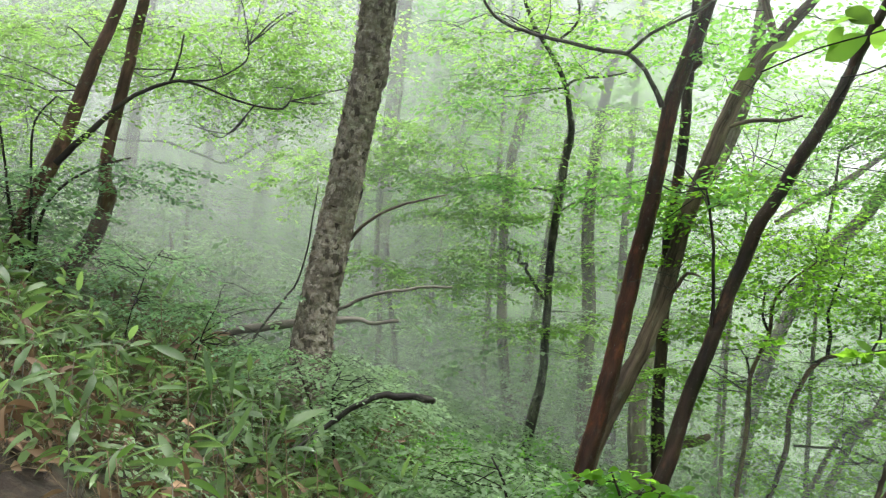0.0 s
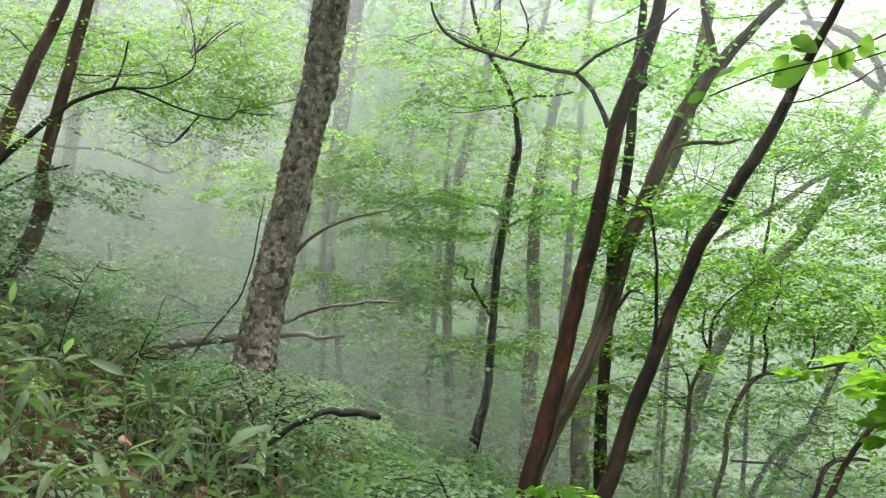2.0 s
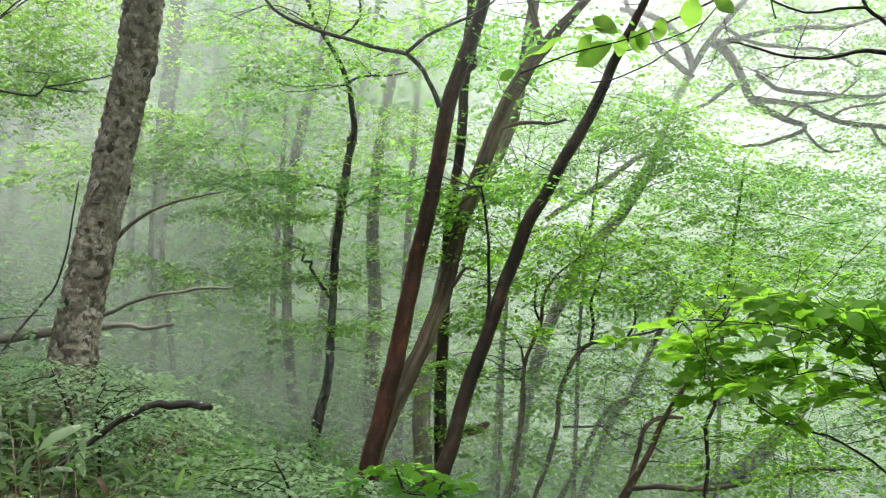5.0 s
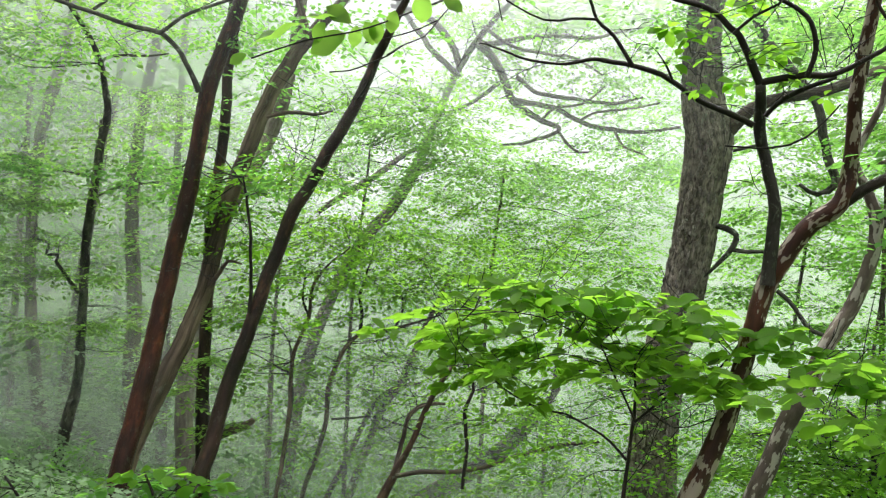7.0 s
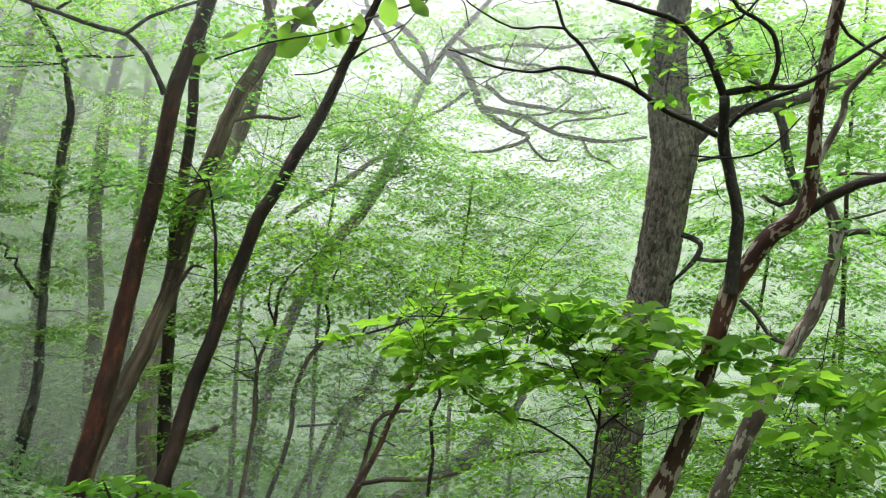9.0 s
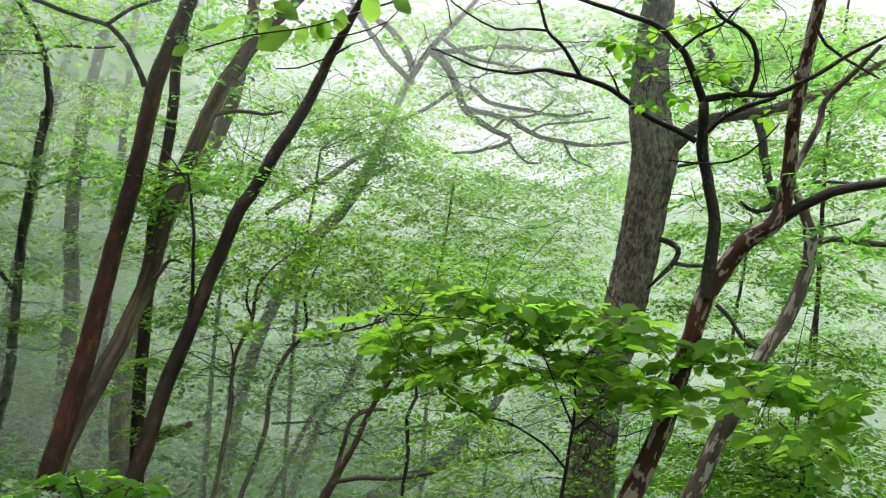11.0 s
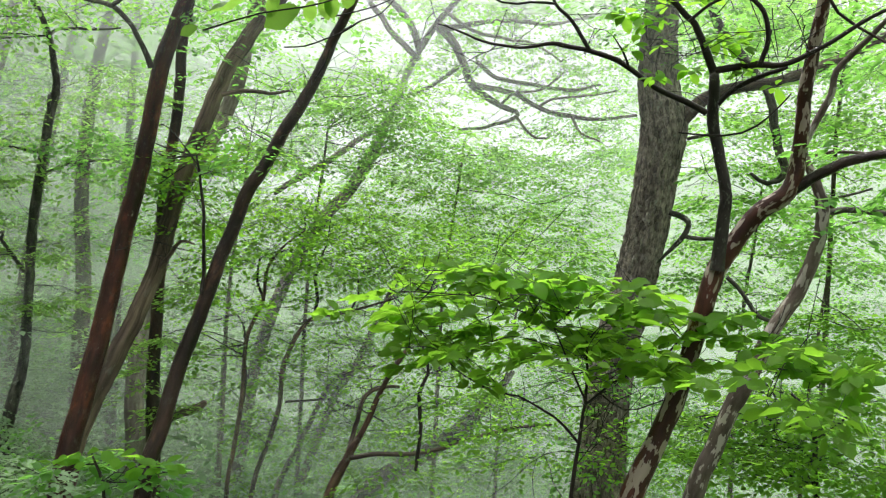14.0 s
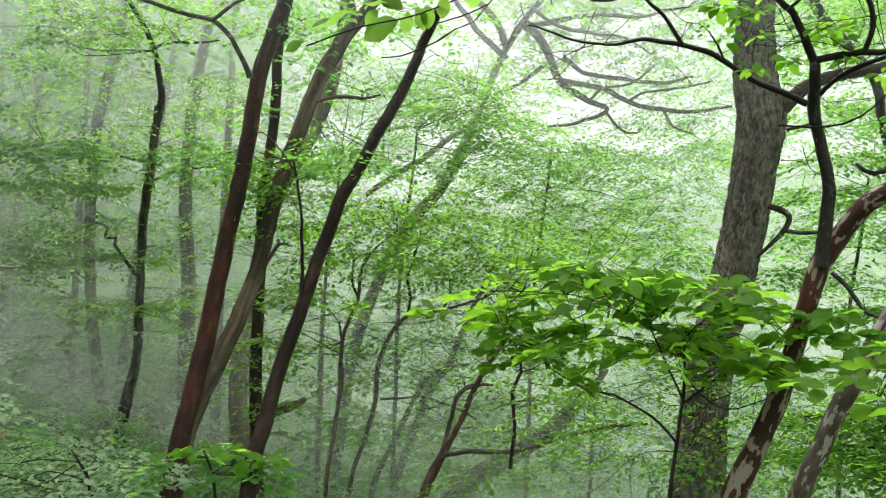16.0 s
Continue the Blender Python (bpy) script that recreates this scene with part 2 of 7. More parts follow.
GROUND_MAT, nt, b = material("leaf_litter")
gn = noise_tex(nt, 9, 8, 0.7)
gm = noise_tex(nt, 1.1, 3, 0.6, (1, 1, 1), 5)
gc = ramp(nt, gn, [(0.3, (0.01, 0.0075, 0.005)), (0.55, (0.038, 0.026, 0.016)), (0.75, (0.1, 0.066, 0.04))])
gg = ramp(nt, gn, [(0.3, (0.02, 0.04, 0.015)), (0.7, (0.06, 0.1, 0.035))])
ge = ramp(nt, gm, [(0.42, (0, 0, 0)), (0.58, (1, 1, 1))])
tc = nt.nodes.new("ShaderNodeTexCoord")
xyz = nt.nodes.new("ShaderNodeSeparateXYZ")
nt.links.new(tc.outputs["Object"], xyz.inputs[0])
valley = nt.nodes.new("ShaderNodeMapRange")
valley.inputs["From Min"].default_value, valley.inputs["From Max"].default_value = 2.0, 7.0
nt.links.new(xyz.outputs["X"], valley.inputs["Value"])
cover = ramp(nt, gn, [(0.3, (0.03, 0.08, 0.015)), (0.7, (0.1, 0.2, 0.04))])
nt.links.new(mix(nt, valley.outputs[0], mix(nt, ge, gc, gg), cover), b.inputs["Base Color"])
b.inputs["Roughness"].default_value = 0.9
bp = nt.nodes.new("ShaderNodeBump")
bp.inputs["Distance"].default_value = 0.05
nt.links.new(gn, bp.inputs["Height"])
nt.links.new(bp.outputs[0], b.inputs["Normal"])


# Haze stand-in: a pale see-through surface whose density varies with position.
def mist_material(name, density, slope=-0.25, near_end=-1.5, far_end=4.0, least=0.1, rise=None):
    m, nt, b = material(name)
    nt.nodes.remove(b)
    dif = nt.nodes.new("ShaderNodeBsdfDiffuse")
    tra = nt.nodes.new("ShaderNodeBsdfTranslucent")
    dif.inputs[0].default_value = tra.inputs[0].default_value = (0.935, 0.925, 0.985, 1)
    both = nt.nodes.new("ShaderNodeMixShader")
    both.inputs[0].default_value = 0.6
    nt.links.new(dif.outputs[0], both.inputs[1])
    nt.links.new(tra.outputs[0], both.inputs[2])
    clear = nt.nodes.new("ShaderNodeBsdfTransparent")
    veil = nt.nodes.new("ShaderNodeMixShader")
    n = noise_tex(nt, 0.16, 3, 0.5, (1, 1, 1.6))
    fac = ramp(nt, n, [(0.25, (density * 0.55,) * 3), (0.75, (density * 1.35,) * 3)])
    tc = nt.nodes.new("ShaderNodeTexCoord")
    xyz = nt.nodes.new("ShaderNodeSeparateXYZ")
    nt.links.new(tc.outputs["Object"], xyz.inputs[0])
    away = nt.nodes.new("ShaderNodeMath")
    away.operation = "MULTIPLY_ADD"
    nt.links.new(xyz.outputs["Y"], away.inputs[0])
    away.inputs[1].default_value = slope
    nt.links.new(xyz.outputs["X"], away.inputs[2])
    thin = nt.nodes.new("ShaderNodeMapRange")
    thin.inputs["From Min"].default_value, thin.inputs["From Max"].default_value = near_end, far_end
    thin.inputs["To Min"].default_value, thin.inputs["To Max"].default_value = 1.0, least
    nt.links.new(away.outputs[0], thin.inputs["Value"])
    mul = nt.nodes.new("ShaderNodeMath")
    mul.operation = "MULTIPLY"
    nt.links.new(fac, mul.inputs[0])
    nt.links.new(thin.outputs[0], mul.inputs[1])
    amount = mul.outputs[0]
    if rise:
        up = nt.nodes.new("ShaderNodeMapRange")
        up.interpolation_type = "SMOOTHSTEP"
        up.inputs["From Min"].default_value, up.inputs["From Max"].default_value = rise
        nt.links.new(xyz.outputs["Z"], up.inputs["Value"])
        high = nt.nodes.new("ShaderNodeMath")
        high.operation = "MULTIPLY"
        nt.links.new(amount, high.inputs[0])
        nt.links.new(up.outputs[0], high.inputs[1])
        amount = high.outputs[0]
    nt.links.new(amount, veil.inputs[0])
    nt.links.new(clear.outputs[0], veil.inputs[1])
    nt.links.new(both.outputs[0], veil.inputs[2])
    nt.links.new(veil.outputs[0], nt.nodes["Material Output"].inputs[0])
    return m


# ---- building tools ----
def smooth(a, lo, hi):
    k = np.clip((np.asarray(a, float) - lo) / (hi - lo), 0, 1)
    return k * k * (3 - 2 * k)


def ground_z(x, y):
    """Height of the hillside: high on the left, falling to a valley on the right, with a far bank."""
    x, y = np.asarray(x, float), np.asarray(y, float)
    z = -0.45 * np.clip(x, -40, 9) - 0.22 * np.clip(x - 9, 0, 14) + 0.35 * np.clip(x - 32, 0, 60)
    z = z + 0.12 * np.sin(x * 0.9 + 1.3) * np.cos(y * 0.7) + 0.05 * np.sin(x * 2.7 + y * 2.1)
    near = np.exp(-((x + 0.1) ** 2 + y**2) / 1.1)
    return z * (1 - near) + near * 0.05 + 0.02 * np.clip(np.hypot(x, y) - 40, 0, 300) * 1.0


def mesh_object(name, verts, faces, mat, parent=None, shade=True):
    me = bpy.data.meshes.new(name)
    verts, faces = np.asarray(verts, np.float64), np.asarray(faces, np.int32)
    me.vertices.add(len(verts))
    me.vertices.foreach_set("co", verts.astype(np.float32).ravel())
    n, k = faces.shape
    me.loops.add(n * k)
    me.loops.foreach_set("vertex_index", faces.ravel())
    me.polygons.add(n)
    me.polygons.foreach_set("loop_start", np.arange(0, n * k, k, dtype=np.int32))
    me.polygons.foreach_set("use_smooth", np.full(n, shade))
    me.update(calc_edges=True)
    me.materials.append(mat)
    lay = BARK_LAY.pop((len(verts), round(float(verts[0, 0]), 5)), None)
    if lay is not None:
        me.attributes.new("bark", "FLOAT_VECTOR", "POINT").data.foreach_set("vector", lay.astype(np.float32).ravel())
    ob = new(name, me)
    ob.parent = parent
    return ob


def spline(points, step):
    """Catmull-Rom through rows of x, y, z, r, resampled at even steps."""
    p = np.asarray(points, float)
    p = np.vstack([2 * p[0] - p[1], p, 2 * p[-1] - p[-2]])
    out = []
    for i in range(1, len(p) - 2):
        n = max(2, int(np.linalg.norm(p[i + 1, :3] - p[i, :3]) / step))
        u = np.linspace(0, 1, n, endpoint=False)[:, None]
        out.append(0.5 * (2 * p[i] + (p[i + 1] - p[i - 1]) * u + (2 * p[i - 1] - 5 * p[i] + 4 * p[i + 1] - p[i + 2]) * u**2 + (3 * p[i] - p[i - 1] - 3 * p[i + 1] + p[i + 2]) * u**3))
    out.append(p[-2:-1])
    c = np.vstack(out)
    c[:, 3] = np.maximum(c[:, 3], 0.002)
    return c


BARK_LAY = {}


def tube(points, step=0.06, sides=12, rough=0.03, lump=0.0, freq=9.0, ridge=0.0, seed=0, crook=0.0):
    """Vertices and quads of a limb along the spline, with bark relief; closed by a short point at its end."""
    c = spline(points, step)
    n = len(c)
    if crook:
        for i in range(1, n - 1):
            q = Vector((i * step * 3.5, seed * 3.7, 0.3))
            amp = min(crook, 1.6 * c[i, 3]) * min(1.0, i * step * 5)
            c[i, :3] += np.array(noise.noise_vector(q) * 1.1 + noise.noise_vector(q * 3.1) * 0.5) * amp
    tan = np.gradient(c[:, :3], axis=0)
    tan /= np.linalg.norm(tan, axis=1)[:, None] + 1e-9
    ref = np.array([0.31, -0.95, 0.05])
    a = np.cross(tan, ref)
    a /= np.linalg.norm(a, axis=1)[:, None] + 1e-9
    b2 = np.cross(tan, a)
    ang = np.linspace(0, 2 * np.pi, sides, endpoint=False)
    rad = np.repeat(c[:, 3:4], sides, 1)
    if rough or lump or ridge:
        for i in range(n):
            for j in range(sides):
                q = Vector((math.cos(ang[j]) * c[i, 3] * freq, math.sin(ang[j]) * c[i, 3] * freq, i * step * freq * 0.45 + seed * 7.3))
                v = rough * noise.noise(q * 2.2)
                if lump:
                    v += lump * max(0.0, noise.noise(q * 0.9 + Vector((5, 1, 2))) - 0.05)
                if ridge:
                    v -= ridge * max(0.0, 0.18 - abs(noise.noise(Vector((q.x * 1.3, q.y * 1.3, q.z * 0.35)))))
                rad[i, j] *= 1 + v
    ring = a[:, None] * np.cos(ang)[None, :, None] + b2[:, None] * np.sin(ang)[None, :, None]
    v = (c[:, None, :3] + ring * rad[..., None]).reshape(-1, 3)
    i, j = np.meshgrid(np.arange(n - 1), np.arange(sides), indexing="ij")
    k = (j + 1) % sides
    f = np.stack([i * sides + j, i * sides + k, (i + 1) * sides + k, (i + 1) * sides + j], -1).reshape(-1, 4)
    v = np.vstack([v, c[-1:, :3] + tan[-1:] * c[-1, 3] * 0.6])
    m = np.arange(0, sides - 1, 2)
    cap = np.stack([(n - 1) * sides + m, (n - 1) * sides + (m + 1) % sides, (n - 1) * sides + (m + 2) % sides, np.full(len(m), n * sides)], -1)
    far_on = np.concatenate([[0], np.cumsum(np.linalg.norm(np.diff(c[:, :3], axis=0), axis=1))]) + seed * 3.1
    lay = np.stack([np.cos(ang)[None] * c[:, 3:4], np.sin(ang)[None] * c[:, 3:4], np.repeat(far_on[:, None], sides, 1)], -1).reshape(-1, 3)
    BARK_LAY[len(v), round(float(v[0, 0]), 5)] = np.vstack([lay, lay[-1:]])
    return v, np.vstack([f, cap]), c


def leaves_arrays(pos, way, nrm, length, width, folded):
    """Leaf blades: pointed ovals of two folded halves, or plain lozenges for small ones."""
    way = way / (np.linalg.norm(way, axis=1)[:, None] + 1e-9)
    side = np.cross(way, nrm)
    side /= np.linalg.norm(side, axis=1)[:, None] + 1e-9
    up = np.cross(side, way)
    if folded:
        t = np.array([(0, 0, 0), (-0.4, 0.32, 0.1), (-0.42, 0.68, 0.06), (0, 1, -0.12), (0.42, 0.68, 0.06), (0.4, 0.32, 0.1)])
        f = np.array([(0, 3, 2, 1), (0, 5, 4, 3)])
    else:
        t = np.array([(0, 0, 0), (-0.5, 0.48, 0.06), (0, 1, -0.1), (0.5, 0.48, 0.06)])
        f = np.array([(0, 3, 2, 1)])
    v = pos[:, None] + side[:, None] * (t[:, 0][None] * width[:, None])[..., None] + way[:, None] * (t[:, 1][None] * length[:, None])[..., None] + up[:, None] * (t[:, 2][None] * width[:, None])[..., None]
    n, k = len(pos), len(t)
    faces = (f[None] + (np.arange(n) * k)[:, None, None]).reshape(-1, 4)
    return v.reshape(-1, 3), faces


def fan_plan():
    """One flat spray of a broadleaf twig: rows of how far along, how far aside, and the leaf's turn from the axis."""
    rows = [(1.0, 0.0, 0.0)]
    for k in range(5):
        u, side = 0.16 + 0.17 * k, 1 if k % 2 else -1
        turn, span = side * 0.86, 0.52 * (1 - 0.55 * u)
        for q, d in enumerate((0.38, 0.7, 1.0)):
            rows.append((u + math.cos(turn) * span * d, math.sin(turn) * span * d, turn + (0.0 if q == 2 else (0.75 if q else -0.75))))
        rows.append((u + 0.05, -side * 0.05, -side * 1.0))
    return np.array(rows)


FAN = fan_plan()


def sprays(rng, clumps, size, per, reach, layer=0.16, folded=True, droop=0.25, tilt=0.35):
    """Leaves on many flat twigs. clumps: rows of x, y, z, rx, ry, rz, count of twigs. Folded leaves sit on branched fans, small ones on single shoots. Returns leaf arrays and twig lines."""
    P, D, N, S, lines = [], [], [], [], []
    for x, y, z, rx, ry, rz, n in clumps:
        n = int(n)
        q = rng.normal(size=(n, 3))
        q *= (rng.random(n) ** 0.4 / (np.linalg.norm(q, axis=1) + 1e-9))[:, None]
        q = q * (rx, ry, rz)
        if layer:
            q[:, 2] = np.round(q[:, 2] / layer) * layer + rng.normal(size=n) * layer * 0.13 - 0.12 * (np.hypot(q[:, 0], q[:, 1]) / max(rx, ry)) ** 2
        ang = rng.random(n) * 2 * np.pi
        way = np.stack([np.cos(ang) + 0.8 * q[:, 0] / max(rx, 0.1), np.sin(ang) + 0.8 * q[:, 1] / max(ry, 0.1), rng.normal(size=n) * 0.14 - droop * 0.4], 1)
        way /= np.linalg.norm(way, axis=1)[:, None]
        base = q + (x, y, z)
        ln = min(reach, 0.8 * rx + 0.12) * (0.6 + 0.8 * rng.random(n))
        if folded:
            up = np.array([0, 0, 1.0]) + rng.normal(size=(n, 3)) * 0.16
            right = np.cross(way, up)
            right /= np.linalg.norm(right, axis=1)[:, None]
            up = np.cross(right, way)
            for u, v, turn in FAN:
                p = base + way * (u * ln)[:, None] + right * (v * ln)[:, None] + rng.normal(size=(n, 3)) * (0.025 * ln)[:, None]
                p[:, 2] -= droop * u * u * ln
                d = way * math.cos(turn) + right * math.sin(turn) + rng.normal(size=(n, 3)) * 0.2 + (0, 0, -droop * 0.5)
                P.append(p), D.append(d), N.append(up + rng.normal(size=(n, 3)) * tilt * 0.8), S.append(size * (0.6 + 0.55 * rng.random(n)) * (0.8 + 0.25 * u))
        else:
            u = np.linspace(0.12, 1.0, per)
            right = np.stack([way[:, 1], -way[:, 0], 0 * ang], 1)
            for k in range(per):
                p = base + way * (u[k] * ln)[:, None] + np.array([0, 0, -1.0]) * (droop * u[k] ** 2 * ln)[:, None]
                aside = 0.9 * (1 if k % 2 else -1) * (1 - 0.75 * (k == per - 1))
                d = way + right * aside + rng.normal(size=(n, 3)) * 0.22 + (0, 0, -droop * 0.8)
                P.append(p), D.append(d), N.append(np.array([0, 0, 1.0]) + rng.normal(size=(n, 3)) * tilt), S.append(size * (0.65 + 0.6 * rng.random(n)) * (0.75 + 0.35 * u[k]))
        lines.append((base, base + way * (ln * 0.95)[:, None] + np.array([0, 0, -droop * 0.9]) * ln[:, None]))
    P, D, N, S = np.vstack(P), np.vstack(D), np.vstack(N), np.concatenate(S)
    v, f = leaves_arrays(P, D, N, S, S * 0.62, folded)
    a, b2 = np.vstack([l[0] for l in lines]), np.vstack([l[1] for l in lines])
    return v, f, a, b2


def sticks(a, b2, r):
    """Thin three-sided rods from points a to points b2."""
    d = b2 - a
    s = np.cross(d, (0.2, 0.1, 1.0))
    s /= np.linalg.norm(s, axis=1)[:, None] + 1e-9
    t = np.cross(d, s)
    t /= np.linalg.norm(t, axis=1)[:, None] + 1e-9
    v = []
    for e, k in ((a, 1.0), (b2, 0.4)):
        for w in (0, 2.09, 4.19):
            v.append(e + (s * math.cos(w) + t * math.sin(w)) * r * k)
    v = np.stack(v, 1)
    f = np.array([(0, 1, 4, 3), (1, 2, 5, 4), (2, 0, 3, 5)])
    return v.reshape(-1, 3), (f[None] + (np.arange(len(a)) * 6)[:, None, None]).reshape(-1, 4)


def thing(name, label, category, group="", kind="", at=(0, 0, 0)):
    ob = new(name)
    ob.empty_display_size = 0.2
    return tagged(ob, label, category, group, kind)


BOUGHS = {}


def limb(tree, name, points, mat, root=False, label="", **kw):
    """One trunk or bough of a tree as a mesh of its own; root: its foot goes down into the ground."""
    pts = [tuple(p) for p in points]
    if root:
        x, y, z, r = pts[0]
        dx, dy, dz = (pts[0][i] - pts[1][i] for i in range(3))
        k = 0.25 / max(0.2, -dz)
        g = float(ground_z(x, y))
        while z > g + 0.1:
            x, y, z, r = x + dx * k * 0.6, y + dy * k * 0.6, z - 0.25, r * 1.03
            g = float(ground_z(x, y))
            pts.insert(0, (x, y, z, r))
        pts.insert(0, (x, y, g - 0.15, r * 1.25))
    kw.setdefault("crook", 0.02 if name == "branch" else 0.01)
    v, f, c = tube(pts, seed=sum(len(k) for k in BOUGHS.values()), **kw)
    BOUGHS.setdefault(tree.name, []).append(c)
    stem = next((o for o in tree.children if o.name.split(".")[0] in ("trunk", "stem")), None)
    ob = mesh_object(name, v, f, mat, stem if stem and name == "branch" else tree)
    if label:
        tagged(ob, label)
    return ob


def crown(tree, clumps, mat, size=0.07, per=9, reach=0.45, seed=1, twigs=True, stems=True, twig_r=0.0018, dense=0.45, **kw):
    """Leaves of a tree, the fine twigs they sit on, and branchlets that join each clump to the nearest limb."""
    rng = np.random.default_rng(seed)
    if kw.get("folded", True):
        clumps = [(x, y, z, rx * 1.12, ry * 1.12, rz * 1.3, max(2, min(n * dense, 36))) for x, y, z, rx, ry, rz, n in clumps]
    v, f, a, b2 = sprays(rng, clumps, size, per, reach, **kw)
    tagged(mesh_object("foliage", v, f, mat, tree, True), kind="stuff")
    V, F, off = [], [], 0
    if twigs:
        tv, tf = sticks(a, b2, twig_r)
        V.append(tv), F.append(tf)
        off = len(tv)
    if stems and tree.name in BOUGHS:
        pts = np.vstack(BOUGHS[tree.name])[:, :3]
        for x, y, z, rx, ry, rz, n in clumps:
            c = np.array((x, y, z))
            e = pts[np.argmin(np.linalg.norm(pts - c, axis=1) + 0.8 * np.maximum(0, pts[:, 2] - z))]
            if not 0.15 < np.linalg.norm(e - c) < 1.6:
                continue
            for g in range(2):
                end = c + rng.normal(size=3) * (rx * 0.5, ry * 0.5, rz * 0.3)
                m1 = e + (end - e) * 0.4 + rng.normal(size=3) * 0.09 * np.linalg.norm(end - e)
                m2 = e + (end - e) * 0.72 + rng.normal(size=3) * 0.08 * np.linalg.norm(end - e)
                r = 0.003 + 0.0028 * np.linalg.norm(end - e)
                tv, tf, _ = tube([(*e, r), (*m1, r * 0.8), (*m2, r * 0.6), (*end, r * 0.3)], 0.08, 5, 0, crook=0.015, seed=int(x * 50) + g)
                V.append(tv), F.append(tf + off)
                off += len(tv)
    if V:
        tagged(mesh_object("twigwork", np.vstack(V), np.vstack(F), BARK_TWIG, tree), kind="stuff")


def ledges(*rows):
    """Clumps in long flat shelves. rows: one end, the other end, count of clumps, radius, twigs in each."""
    rng = np.random.default_rng(len(rows) * 17 + int(abs(rows[0][0][0]) * 100))
    out = []
    for a, b, k, r, n in rows:
        for q in range(k):
            p = np.array(a) + (np.array(b) - np.array(a)) * ((q + rng.uniform(0.2, 0.8)) / k) + rng.normal(size=3) * (0.3 * r, 0.3 * r, 0.1 * r)
            out.append((*p, r * rng.uniform(0.7, 1.25), r * rng.uniform(0.7, 1.1), r * 0.12, n * rng.uniform(0.6, 1.4)))
    return out


def blade(name, length, width, bend, fold, fat, mat, rows=6, wave=0.0):
    """Mesh data of one leaf: pointed oval, folded along its midrib, bent down; fat: where along it is widest."""
    v, f = [], []
    for k in range(rows + 1):
        u = k / rows
        w = width * 0.5 * math.sin(math.pi * u ** (math.log(0.5) / math.log(fat))) ** 0.8 + 0.0012 if 0 < u < 1 else 0.0012
        z = -bend * u * u * length
        for s in (-1, 0, 1):
            v.append((s * w, u * length * (1 - 0.25 * bend * u), z + abs(s) * w * fold + wave * w * math.sin(u * 9 + s)))
    for k in range(rows):
        for s in (0, 1):
            i0 = k * 3 + s
            f.append((i0, i0 + 1, i0 + 4, i0 + 3))
    ob = mesh_object(name, v, f, mat)
    me = ob.data
    bpy.data.objects.remove(ob)
    return me


def lay_leaf(me, parent, at, way, nrm, scale=1.0):
    """One leaf object on shared mesh data: its root at a point, its length along way, its upper face to nrm."""
    y = Vector(way).normalized()
    x = y.cross(Vector(nrm)).normalized()
    z = x.cross(y)
    ob = new("leaf", me)
    ob.parent = parent
    ob.matrix_local = Matrix.Translation(Vector(at)) @ Matrix((x, y, z)).transposed().to_4x4() @ Matrix.Scale(scale, 4)
    return ob


BROAD = [blade("leaf", 1.0, 0.56, b, fo, fat, LEAF_BROAD, 6, 0.08) for b, fo, fat in ((0.15, 0.15, 0.6), (0.35, 0.2, 0.56), (0.05, 0.25, 0.62), (0.5, 0.1, 0.58))]

HANG = [blade("leaf", 1.0, 0.6, b, fo, fat, LEAF_HANG, 8, 0.18) for b, fo, fat in ((0.2, 0.15, 0.5), (0.4, 0.25, 0.46), (0.1, 0.3, 0.54), (0.55, 0.15, 0.5))]


def whorls(tree, clumps, size, seed, per=6):
    """Rosettes of broad leaves at twig ends, each leaf an object. clumps: x, y, z, rx, ry, rz, count of rosettes."""
    rng = np.random.default_rng(seed)
    for x, y, z, rx, ry, rz, n in clumps:
        for k in range(int(n)):
            c = Vector((x + rng.normal() * rx * 0.55, y + rng.normal() * ry * 0.55, z + rng.normal() * rz * 0.55))
            turn = rng.uniform(0, 6.28)
            for q in range(per):
                a = turn + q * 6.283 / per + rng.normal() * 0.25
                way = Vector((math.cos(a), math.sin(a), rng.normal() * 0.25 + 0.05))
                lay_leaf(BROAD[int(rng.integers(0, 4))], tree, c + way * 0.012, way, Vector((rng.normal() * 0.4 - 0.2, rng.normal() * 0.4 - 0.25, 1)), size * rng.uniform(0.6, 1.15))


